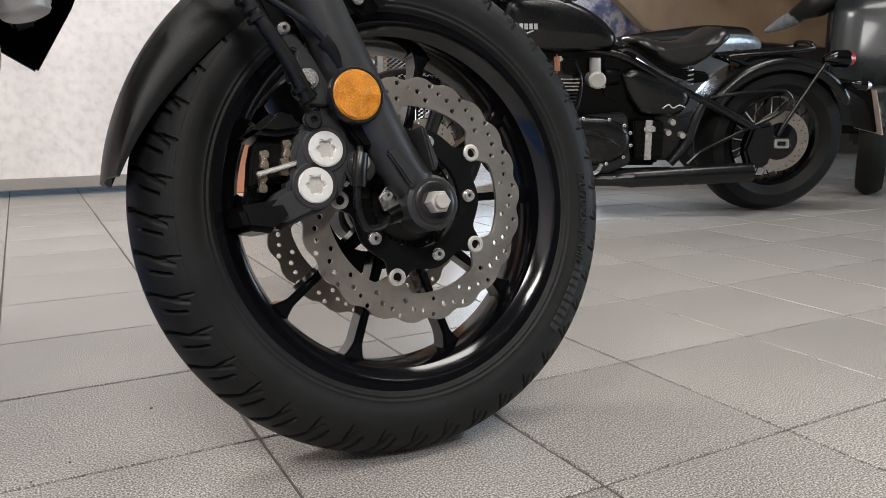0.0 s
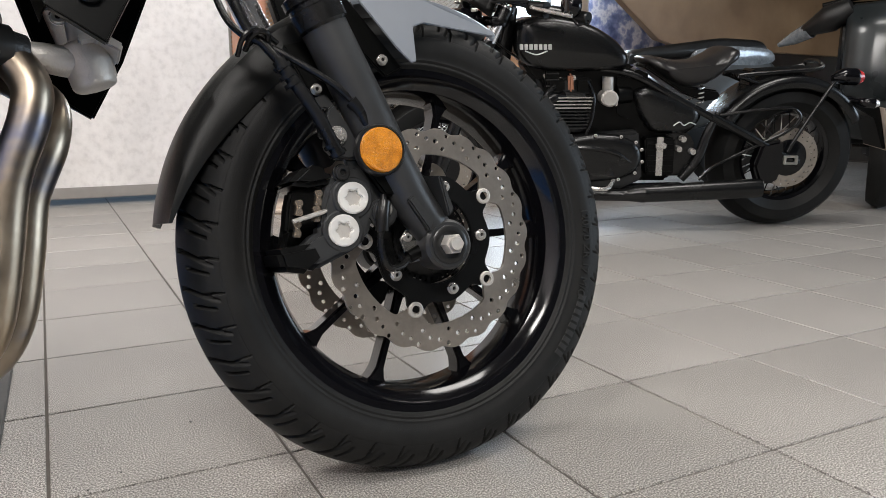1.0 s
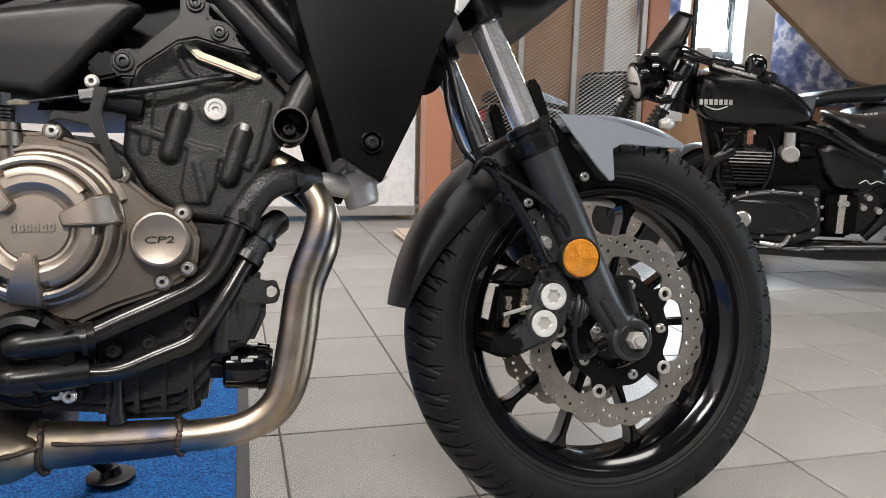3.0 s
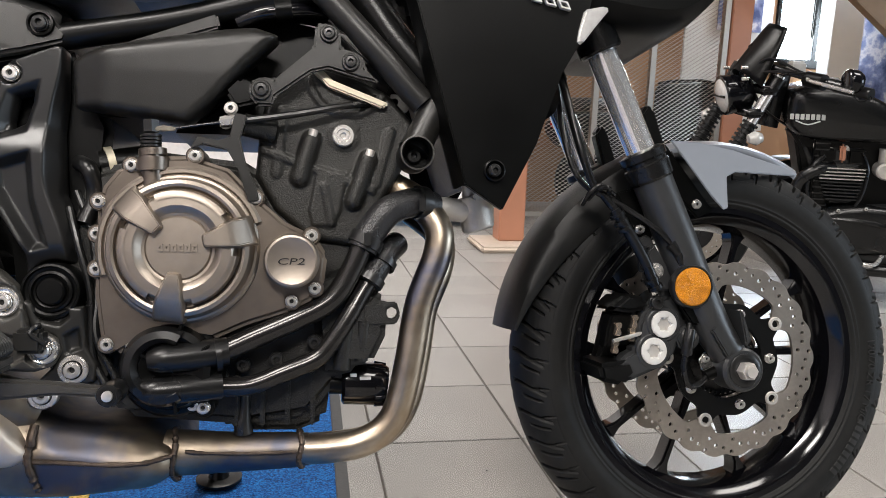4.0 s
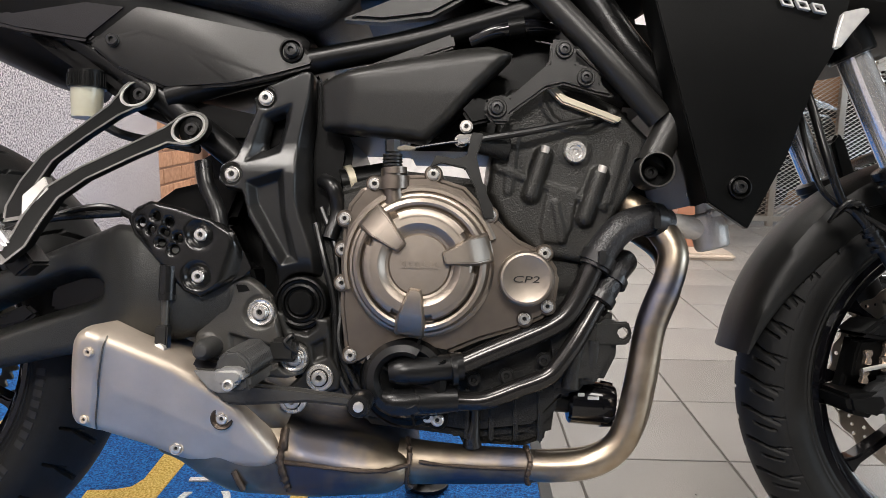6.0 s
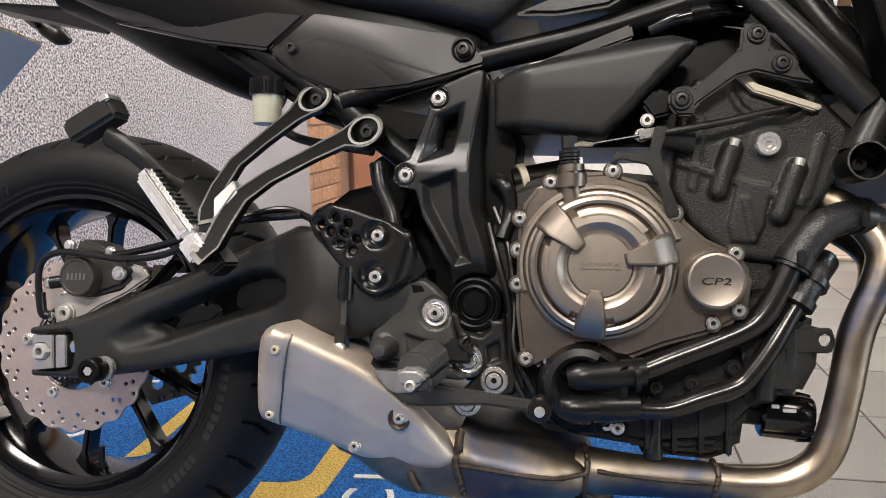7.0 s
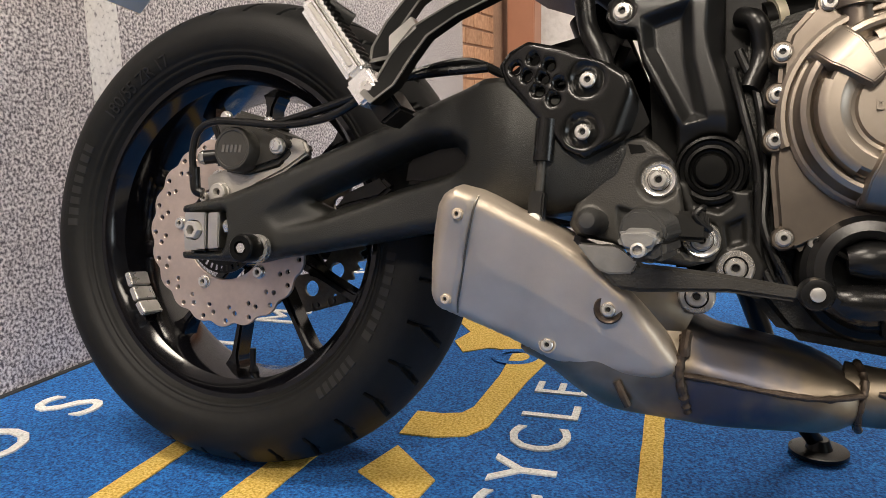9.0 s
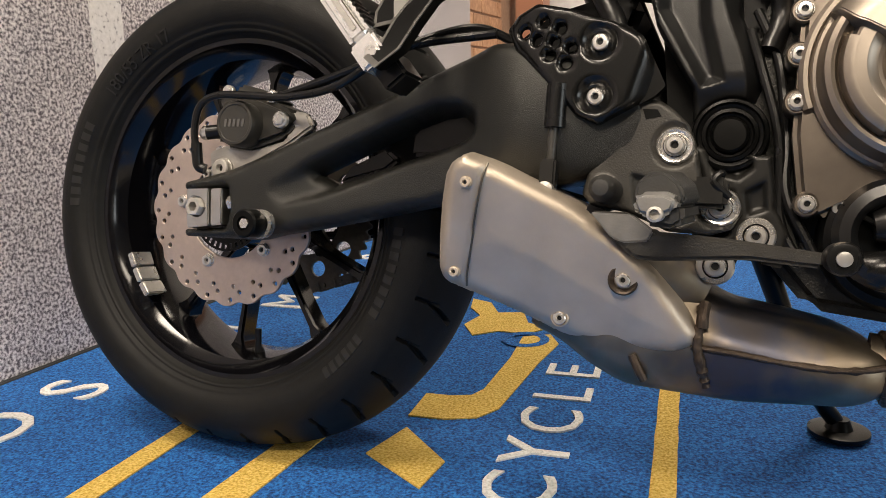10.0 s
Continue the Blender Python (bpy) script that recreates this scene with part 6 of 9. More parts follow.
mk("collector", tube([(0.880, -0.124, 0.204), (0.86, -0.122, 0.203), (0.80, -0.122, 0.203), (0.745, -0.120, 0.204), (0.71, -0.118, 0.205)], [0.0195, 0.0215, 0.0235, 0.0265, 0.029], 28, 6), HEATBOX, ex, "wide collector pipe")
for u, r in ((0.869, 0.0215), (0.722, 0.030)):
    weld([(u + 0.002 * math.sin(3 * a), -0.122 + r * math.cos(a), 0.204 + r * math.sin(a)) for a in [i * 2 * math.pi / 16 for i in range(17)]], 0.0032, ex)
weld([(0.865, -0.146, 0.206), (0.82, -0.147, 0.206), (0.76, -0.148, 0.209), (0.735, -0.148, 0.212)], 0.0022, ex)
cbox = part("catalyst_box", puff([(0.405, 0.215), (0.432, 0.208), (0.470, 0.182), (0.505, 0.165), (0.605, 0.161), (0.700, 0.168), (0.728, 0.185), (0.730, 0.215), (0.690, 0.234), (0.640, 0.244), (0.590, 0.252), (0.555, 0.275), (0.50, 0.31), (0.44, 0.30)], [(0.06, 0.03), (0.05, 0.004), (0.0, 0.0), (-0.12, 0.0), (-0.146, 0.004), (-0.158, 0.012), (-0.166, 0.026), (-0.170, 0.050)], 70), HEATBOX, bike, "heat tinted stainless exhaust chamber with weld seams")
weld([(0.566, -0.169, 0.213), (0.60, -0.171, 0.211), (0.65, -0.170, 0.206), (0.69, -0.168, 0.205), (0.722, -0.158, 0.210)], 0.0030, cbox)
weld([(0.572, -0.160, 0.248), (0.573, -0.168, 0.238), (0.571, -0.172, 0.220), (0.573, -0.172, 0.205), (0.577, -0.168, 0.190), (0.580, -0.163, 0.178)], 0.0042, cbox)
mk("weld_tab", tube([(0.576, -0.165, 0.252), (0.575, -0.172, 0.240), (0.575, -0.172, 0.231)], 0.0050, 10, 4), WELDM, cbox)
mk("weld_tab", tube([(0.515, -0.168, 0.200), (0.522, -0.168, 0.186), (0.526, -0.165, 0.178)], 0.0042, 10, 4), WELDM, cbox)
mk("lambda_sensor", tube([(0.800, -0.125, 0.228), (0.800, -0.128, 0.240), (0.802, -0.130, 0.255), (0.802, -0.132, 0.285)], [0.012, 0.010, 0.0065, 0.006], 14, 3), BOLTBLK, cbox, "oxygen sensor")
mk("chamber_outlet", tube([(0.56, -0.13, 0.262), (0.53, -0.15, 0.280), (0.50, -0.165, 0.295), (0.46, -0.175, 0.31)], [0.032, 0.030, 0.028, 0.028], 24, 5), HEATBOX, cbox)

MU = [(0.352, 0.372), (0.372, 0.3785), (0.392, 0.371), (0.415, 0.360), (0.458, 0.339), (0.500, 0.311), (0.530, 0.285), (0.556, 0.253), (0.576, 0.226), (0.573, 0.211), (0.556, 0.203), (0.520, 0.198), (0.485, 0.199), (0.448, 0.209), (0.405, 0.229), (0.359, 0.246), (0.334, 0.256), (0.327, 0.270), (0.329, 0.300), (0.335, 0.335), (0.342, 0.360)]


def can_field(U, W, P):
    """The flank leans: outermost at the upper rear, falling away forwards and downwards; a stepped cap at the rear."""
    seam = 0.359 + 0.26 * (W - 0.249)
    cap = -0.0036 * (U < seam) + 0.0015 * (np.abs(U - seam) < 0.002)
    nose = 0.016 * (1 - ramp01(U - (seam - 0.030), -0.016, 0.010))
    crown = -0.006 * (1 - (sdist(P, MU) / 0.06 + 1).clip(0, 1))
    tip = -0.019 * ramp01(U, 0.485, 0.555)
    return -0.1215 + 0.0987 * U - 0.4317 * W + cap + nose + crown + tip


mu = part("silencer", relief(MU, 0.0, -0.112, 0.026, 0.016, 0.0026, (), can_field, 1, 2), MUFF, bike, "short blasted stainless silencer with a stepped end cap", 50)
CANV = np.array([q.co[:] for q in mu.data.vertices])


def can_v(u, w):
    """Depth of the silencer's outer flank at a place."""
    near = CANV[np.argsort((CANV[:, 0] - u) ** 2 + (CANV[:, 2] - w) ** 2)[:6]]
    return float(near[:, 1].min())


mk("cap_seam", tube([(0.360 + 0.26 * (w - 0.249), can_v(0.360 + 0.26 * (w - 0.249), w) - 0.0002, w) for w in [0.254 + 0.0094 * k for k in range(13)]], 0.0011, 6, 2), CHAIN, mu, "dark seam of the end cap")
for u, w, v in ((0.373, 0.349, -0.2395), (0.353, 0.267, -0.2065)):
    bolt(u, can_v(u, w), w, 0.0050, MUFF, mu, "rivet", washer=True)
for u, w, r in ((0.508, 0.269, 0.0135), (0.449, 0.229, 0.0085)):
    v = can_v(u, w)
    mk("mount_cup", lathe([(r, v + 0.003), (r, v - 0.0010), (r * 0.9, v - 0.0018), (r * 0.72, v - 0.0004), (r * 0.6, v + 0.001)], u, w, 28), WELDM if r > 0.01 else MUFF, mu, "stained dished mount")
for u, w, v in ((0.508, 0.269, -0.190), (0.449, 0.229, -0.177)):
    bolt(u, can_v(u, w) + 0.001, w, 0.0062, BOLT, mu, "mount_bolt", washer=True)

# ---- foot controls ----
PLO = [(0.480, 0.408), (0.489, 0.412), (0.508, 0.432), (0.528, 0.432), (0.540, 0.424), (0.554, 0.410), (0.561, 0.392), (0.568, 0.357), (0.584, 0.357), (0.598, 0.349), (0.602, 0.332), (0.594, 0.318), (0.575, 0.312), (0.540, 0.314), (0.504, 0.330), (0.470, 0.335), (0.461, 0.346), (0.466, 0.366), (0.484, 0.386), (0.492, 0.396)]


def plate_field(U, W, P):
    dish = 0.0
    for u, w in ((0.543, 0.391), (0.584, 0.337)):
        dish = dish + 0.004 * (1 - ramp01(np.hypot(U - u, W - w), 0.018, 0.0205))
    dome = -0.007 * (1 - ramp01(np.hypot(U - 0.481, W - 0.352), 0.004, 0.014))
    hollow = 0.006 * (1 - ramp01(sdist(P, [(0.505, 0.366), (0.56, 0.352), (0.572, 0.330), (0.55, 0.318), (0.51, 0.333)]), -0.003, 0.0))
    return dish + dome + hollow


fp_ = part("footpeg_plate", relief(PLO, -0.170, -0.150, 0.005, 0.004, 0.0019, (), plate_field, 1), GREYCAST, bike, "dark grey cast footrest plate", 35)
mk("plate_knob", lathe([(0.0125, -0.165), (0.0125, -0.200), (0.0110, -0.209), (0.0070, -0.214), (0.0, -0.2155)], 0.487, 0.349, 32), PEGRUB, fp_, "rounded black rubber stop")
# No slot is cut; its inner shade is put on as a black piece.
mk("plate_slot_shade", ext([(0.512, 0.425), (0.527, 0.424), (0.532, 0.416), (0.516, 0.413)], -0.1705, -0.16, 0.001), PLASTIC, fp_)
BRO = [(0.553, 0.398), (0.579, 0.385), (0.624, 0.385), (0.629, 0.337), (0.641, 0.316), (0.637, 0.298), (0.618, 0.291), (0.600, 0.292), (0.590, 0.270), (0.572, 0.275), (0.575, 0.300), (0.590, 0.315), (0.594, 0.350), (0.568, 0.359)]


def bracket_field(U, W, P):
    a = 0.007 * (1 - ramp01(sdist(P, [(0.566, 0.390), (0.575, 0.368), (0.598, 0.362), (0.610, 0.372), (0.608, 0.382)]), -0.004, 0.001))
    b = 0.007 * (1 - ramp01(sdist(P, [(0.602, 0.352), (0.620, 0.362), (0.622, 0.336), (0.606, 0.330)]), -0.004, 0.001))
    return a + b


mk("frame_bracket", relief(BRO, -0.158, -0.135, 0.005, 0.004, 0.0019, (), bracket_field, 1), GREYPL, fp_, "ribbed cast frame bracket", 35)
for u, w, r in ((0.543, 0.391, 0.0085), (0.584, 0.337, 0.0085)):
    mk("washer", lathe([(0.0165, -0.160), (0.0165, -0.1675), (0.0150, -0.1695), (0.0125, -0.1690), (0.0105, -0.1675)], u, w, 36), BOLT, fp_, "bright stepped washer")
    bolt(u, -0.168, w, r, BOLT, fp_, washer=True)
for u, w in ((0.614, 0.313), (0.582, 0.285)):
    mk("washer", lathe([(0.0165, -0.150), (0.0165, -0.1605), (0.0150, -0.162), (0.011, -0.162)], u, w, 36), BOLT, fp_, "bright stepped washer")
    bolt(u, -0.160, w, 0.0095, BOLT, fp_, washer=False)
piv = part("pivot_cover", lathe([(0.033, -0.120), (0.033, -0.152), (0.0315, -0.156), (0.0290, -0.157), (0.0275, -0.154), (0.0245, -0.153), (0.0235, -0.1555), (0.0205, -0.1565), (0.0190, -0.153), (0.0165, -0.152), (0.0155, -0.156), (0.0135, -0.158), (0, -0.1585)], 0.588, 0.402, 56), PLASTIC, bike, "round black stepped pivot cover", 28)
HGH = [circle(u, w, 0.0048, 12) for u, w in ((0.403, 0.495), (0.422, 0.503), (0.438, 0.496), (0.416, 0.487), (0.433, 0.484), (0.449, 0.478), (0.429, 0.472), (0.445, 0.464))]


def guard_field(U, W, P):
    dish = sum(0.007 * (1 - ramp01(np.hypot(U - u, W - w), 0.010, 0.0185)) for u, w in ((0.475, 0.482), (0.473, 0.433)))
    bend = 0.012 * ramp01(0.430 - U, 0.0, 0.055) + 0.02 * ramp01(U - (0.508 + 0.3 * (W - 0.46)), 0.0, 0.025)
    return dish + bend


hgd = part("heel_guard", relief([(0.384, 0.500), (0.394, 0.513), (0.414, 0.521), (0.450, 0.513), (0.498, 0.496), (0.513, 0.486), (0.533, 0.443), (0.524, 0.434), (0.476, 0.408), (0.456, 0.416), (0.417, 0.457), (0.393, 0.480)], -0.190, -0.176, 0.004, 0.004, 0.0022, HGH, guard_field, 2), SATINBLK, bike, "gloss black heel guard with drilled holes", 40)
for u, w in ((0.475, 0.482), (0.473, 0.433)):
    bolt(u, -0.1830, w, 0.0076, BOLT, hgd, washer=False)


def peg_shear(bm):
    """The peg points outwards and a little to the rear."""
    for q in bm.verts:
        q.co.x += 0.08 * (q.co.y + 0.28)
        q.co.z += 0.08 * (q.co.y + 0.28)
    return bm


PEGO = [(0.524, 0.336), (0.526, 0.349), (0.535, 0.357), (0.548, 0.357), (0.559, 0.348), (0.563, 0.337), (0.560, 0.332), (0.528, 0.331)]
peg = part("rider_footpeg", peg_shear(ext(PEGO, -0.276, -0.205, 0.004, (), 3)), PEGRUB, bike, "black rubber rider footrest with bare metal tip")
mk("peg_tip", peg_shear(ext([(0.525, 0.336), (0.531, 0.342), (0.550, 0.3425), (0.561, 0.338), (0.557, 0.327), (0.543, 0.321), (0.530, 0.325)], -0.290, -0.262, 0.005, (), 3)), PEGTIP, peg, "bare metal peg tip")
mk("peg_underside", peg_shear(ext([(0.531, 0.330), (0.562, 0.334), (0.564, 0.320), (0.556, 0.314), (0.534, 0.316)], -0.280, -0.205, 0.004, (), 2)), PEGRUB, peg)
mk("peg_bolt", peg_shear(lathe([(0.006, -0.262), (0.006, -0.292), (0.004, -0.293), (0.0035, -0.288), (0, -0.288)], 0.544, 0.3255, 18)), CAST, peg)
for k in range(13):
    v = -0.270 + 0.0050 * k
    mk("peg_rib", peg_shear(ext([(0.543 + (x - 0.543) * 1.02, 0.341 + (z - 0.341) * 1.05) for x, z in PEGO], v, v + 0.003, 0.0010, (), 1)), PEGRUB, peg)
mk("peg_spring", tube([(0.577, -0.175, 0.352), (0.585, -0.182, 0.366), (0.578, -0.19, 0.358), (0.592, -0.185, 0.345)], 0.003, 8, 6), BOLTBLK, peg)
mk("peg_mount", box(0.560, 0.590, -0.19, -0.165, 0.335, 0.362, 0.004), GREYPL, peg)
ped = part("brake_pedal", ext([(0.478, 0.329), (0.514, 0.328), (0.535, 0.313), (0.560, 0.312), (0.601, 0.309), (0.662, 0.302), (0.668, 0.298), (0.663, 0.289), (0.610, 0.293), (0.536, 0.288), (0.517, 0.289), (0.500, 0.305)], -0.214, -0.203, 0.0035), GREYCAST, bike, "grey forged brake pedal")
# A lighter grey plate over the rear of the pedal.
mk("pedal_heel", ext([(0.4795, 0.3275), (0.515, 0.3265), (0.534, 0.3135), (0.530, 0.3040), (0.510, 0.3020), (0.499, 0.3055)], -0.2165, -0.2120, 0.0015), PEGTIP, ped, "lighter plate on the heel of the pedal")
mk("pedal_pivot", lathe([(0.013, -0.165), (0.013, -0.205), (0.010, -0.2055), (0, -0.2055)], 0.505, 0.316, 24), GREYPL, ped)
mk("pedal_tip", lathe([(0.008, -0.20), (0.0125, -0.214), (0.0130, -0.248), (0.0115, -0.252), (0.006, -0.253), (0, -0.251)], 0.674, 0.298, 28), HOSE, ped, "black rubber pedal tip")
mk("pedal_tip_stud", lathe([(0.006, -0.250), (0.0055, -0.256), (0, -0.257)], 0.674, 0.298, 20), BOLT, ped)
lk = part("brake_pushrod", rod((0.436, -0.150, 0.425), (0.434, -0.152, 0.335), 0.0045, 12), GREYCAST, bike, "brake push rod with clevis")
mk("clevis", ext([(0.427, 0.375), (0.442, 0.376), (0.441, 0.345), (0.426, 0.344)], -0.160, -0.145, 0.002), GREYPL, lk)
mk("clevis_pin", lathe([(0.0075, -0.150), (0.0075, -0.166), (0.006, -0.167), (0, -0.167)], 0.434, 0.347, 16), CAST, lk)
lk.location.y = -0.036
mk("rod_boot", rod((0.437, -0.150, 0.405), (0.438, -0.150, 0.445), 0.010, 14), HOSE, lk)

# cast frame cover between the seat and the pivot
FCO = [(0.590, 0.690), (0.581, 0.690), (0.529, 0.668), (0.519, 0.656), (0.522, 0.641), (0.499, 0.582), (0.482, 0.569), (0.480, 0.552), (0.490, 0.541), (0.510, 0.537), (0.518, 0.506), (0.553, 0.446), (0.554, 0.420), (0.556, 0.385), (0.575, 0.368), (0.602, 0.368), (0.620, 0.385), (0.619, 0.430), (0.610, 0.473), (0.593, 0.514), (0.590, 0.587), (0.594, 0.631), (0.594, 0.685)]
FCS = [(0.541, 0.629), (0.557, 0.635), (0.556, 0.622), (0.549, 0.600), (0.535, 0.592), (0.534, 0.600)]
FC1 = [(0.531, 0.634), (0.569, 0.650), (0.566, 0.625), (0.555, 0.587), (0.512, 0.573)]
FC2 = [(0.515, 0.550), (0.561, 0.566), (0.566, 0.510), (0.582, 0.452), (0.560, 0.446), (0.519, 0.520)]


def cover_field(U, W, P):
    spine = 0.575 + 0.024 * ramp01(0.540 - W, 0.0, 0.095) + 0.016 * ramp01(W, 0.58, 0.69)
    slope = 0.018 * ((U - spine) / 0.014).clip(0, 1)
    crown = -0.012 * ramp01(0.60 - W, 0.0, 0.04) * ramp01(W, 0.425, 0.46)
    h1 = 0.011 * (1 - ((sdist(P, FC1) + 0.010) / 0.010).clip(0, 1))
    h2 = 0.014 * (1 - ((sdist(P, FC2) + 0.010) / 0.010).clip(0, 1))
    cups = sum(0.009 * (1 - ramp01(np.hypot(U - u, W - w), 0.0120, 0.0138)) for u, w in ((0.534, 0.656), (0.496, 0.559)))
    seat_ = 0.010 * (1 - ramp01(np.hypot(U - 0.588, W - 0.402), 0.033, 0.037))
    return slope + crown + h1 + h2 + cups + seat_


frc = part("frame_cover", relief(FCO, -0.134, -0.108, 0.007, 0.004, 0.0017, [FCS], cover_field, 1), COVERBLK, bike, "dark grey moulded frame cover", 30)
for u, w in ((0.534, 0.656), (0.496, 0.559)):
    bolt(u, -0.127 if w > 0.6 else -0.136, w, 0.0085, BOLT, frc)
part("lower_frame_leg", ext([(0.590, 0.380), (0.620, 0.385), (0.650, 0.30), (0.640, 0.285), (0.615, 0.29)], -0.150, -0.125, 0.005), GREYPL)
part("frame_inner", ext([(0.50, 0.62), (0.60, 0.70), (0.64, 0.60), (0.63, 0.50), (0.62, 0.40), (0.60, 0.30), (0.56, 0.30), (0.53, 0.40), (0.52, 0.50)], -0.100, 0.10, 0.01), PLASTIC)
for k, pts in enumerate((((0.600, -0.13, 0.50), (0.612, -0.14, 0.46), (0.628, -0.145, 0.40), (0.632, -0.15, 0.33), (0.650, -0.155, 0.29)), ((0.605, -0.12, 0.52), (0.625, -0.13, 0.47), (0.634, -0.14, 0.40), (0.636, -0.15, 0.35), (0.66, -0.155, 0.30)))):
    part("drain_hose", tube(pts, 0.0045, 10, 8), HOSE, bike, "thin black drain hose")
part("loom", tube([(0.605, -0.11, 0.555), (0.62, -0.125, 0.545), (0.626, -0.12, 0.515), (0.617, -0.13, 0.48)], 0.010, 12, 6), HOSE, bike, "black wiring loom")
tb = part("throttle_body", rod((0.625, -0.095, 0.553), (0.69, -0.08, 0.566), 0.019, 24), PLASTIC, bike, "throttle body with a metal clamp")
mk("throttle_clamp", rod((0.632, -0.094, 0.5545), (0.640, -0.091, 0.5565), 0.0225, 24), GASKET, tb)
part("engine_top_cover", ext([(0.70, 0.60), (0.74, 0.74), (0.80, 0.79), (1.0, 0.79), (1.03, 0.66), (0.90, 0.665), (0.83, 0.60)], -0.085, 0.10, 0.01), PLASTIC, bike, "black intake duct")
part("airbox_side", ext([(0.60, 0.62), (0.61, 0.655), (0.80, 0.70), (0.83, 0.66), (0.75, 0.603), (0.70, 0.612), (0.62, 0.614)], -0.11, 0.11, 0.012), PLASTIC, bike, "black airbox")
# Gloss strip added to stand in for reflections on the airbox side.
wr = part("airbox_gloss_strip", ext([(0.625, 0.634), (0.700, 0.624), (0.698, 0.612), (0.632, 0.618)], -0.116, -0.109, 0.002), GLOSSBLK)

# side panels
SFO = [(0.604, 0.672), (0.620, 0.684), (0.706, 0.704), (0.779, 0.718), (0.812, 0.721), (0.841, 0.709), (0.800, 0.668), (0.767, 0.631), (0.735, 0.601), (0.606, 0.617)]


def fairing_field(U, W, P):
    crease = 0.676 + (U - 0.62) * 0.16
    return 0.020 * ramp01(W - crease, -0.004, 0.030) + 0.018 * ramp01(0.640 - U, -0.01, 0.035) + 0.05 * (0.66 - W).clip(0, 1)


ap = part("side_fairing", relief(SFO, -0.160, -0.118, 0.008, 0.007, 0.004, (), fairing_field, 1), GREYPL, bike, "dark grey moulded side panel", 60)
mk("panel_fin", ext([(0.650, 0.694), (0.766, 0.739), (0.770, 0.722), (0.72, 0.705)], -0.132, -0.115, 0.003), GREYPL, ap)

TC = [(0.300, -0.118, 0.726), (0.361, -0.112, 0.779), (0.407, -0.114, 0.770), (0.541, -0.118, 0.742), (0.575, -0.119, 0.726), (0.592, -0.118, 0.708), (0.589, -0.118, 0.699), (0.540, -0.122, 0.684), (0.490, -0.124, 0.672), (0.402, -0.112, 0.668), (0.337, -0.112, 0.694), (0.425, -0.130, 0.722), (0.375, -0.127, 0.738)]
part("tail_side_cover", panel(TC, [(0, 1, 12), (1, 2, 11, 12), (2, 3, 7, 11), (3, 4, 5, 6, 7), (7, 8, 11), (8, 9, 11), (9, 10, 12, 11), (10, 0, 12)], 0.02, 0.004), GREYPL, bike, "dark grey faceted tail side cover")
bolt(0.563, -0.122, 0.718, 0.0085, BOLTBLK)
bolt(0.335, -0.122, 0.728, 0.0075, BOLTBLK)
mk("bolt_cup", lathe([(0.0155, -0.118), (0.0150, -0.1235), (0.0125, -0.1240), (0.0115, -0.119)], 0.563, 0.718, 28), PLASTIC, bike)
tail = part("tail_body", puff([(-0.22, 0.93), (-0.10, 0.86), (0.02, 0.805), (0.10, 0.785), (0.21, 0.742), (0.30, 0.724), (0.36, 0.690), (0.45, 0.665), (0.58, 0.69), (0.60, 0.74), (0.50, 0.78), (0.30, 0.84), (0.05, 0.95), (-0.15, 1.0)], [(0.115, 0.03), (0.11, 0.008), (0.09, 0.0), (-0.09, 0.0), (-0.108, 0.006), (-0.114, 0.02)], 80), PLASTIC, bike, "satin black tail bodywork")
mk("tail_lower", ext([(0.20, 0.745), (0.31, 0.722), (0.42, 0.66), (0.52, 0.64), (0.60, 0.66), (0.59, 0.60), (0.48, 0.60), (0.36, 0.64)], -0.10, 0.10, 0.01), PLASTIC, tail)
mk("tail_panel", ext([(0.068, 0.775), (0.186, 0.764), (0.296, 0.782), (0.355, 0.775), (0.298, 0.728), (0.205, 0.742)], -0.116, -0.10, 0.004), GLOSSBLK, tail)
seat = part("seat", puff([(0.25, 0.86), (0.34, 0.80), (0.42, 0.780), (0.527, 0.758), (0.585, 0.741), (0.605, 0.742), (0.625, 0.757), (0.655, 0.792), (0.70, 0.85), (0.60, 0.88), (0.45, 0.90), (0.30, 0.92)], [(0.145, 0.03), (0.14, 0.008), (0.12, 0.0), (-0.115, 0.0), (-0.135, 0.006), (-0.142, 0.018), (-0.144, 0.05)], 80), LEATHER, bike, "black vinyl seat with double stitching", 60)
for dz in (0.0, 0.006):
    bm = bmesh.new()
    for i in range(26):
        t = i / 25
        p = Vector((0.455 + 0.060 * t, -0.1445, 0.838 - 0.060 * t ** 1.4)) + Vector((dz, 0, dz * 0.8))
        d = Vector((0.0012, 0, -0.0014))
        rod(p - d, p + d, 0.0007, 5, bm)
    st_ = mk("stitching", bm, WHITEMARK, seat, "pale grey stitches")
    st_["kind"] = "stuff"
tank = part("tank_body", puff([(0.60, 0.76), (0.66, 0.79), (0.74, 0.775), (0.85, 0.80), (0.97, 0.80), (1.06, 0.84), (1.12, 0.92), (1.05, 1.0), (0.85, 1.02), (0.70, 0.94), (0.64, 0.85)], [(0.15, 0.04), (0.14, 0.008), (0.10, 0.0), (-0.10, 0.0), (-0.14, 0.008), (-0.15, 0.04)], 80), PLASTIC, bike, "black fuel tank", 60)
mk("tank_trim", ext([(0.625, 0.755), (0.70, 0.785), (0.79, 0.81), (0.785, 0.785), (0.74, 0.76), (0.68, 0.752)], -0.135, -0.11, 0.005), GREYPL, tank)
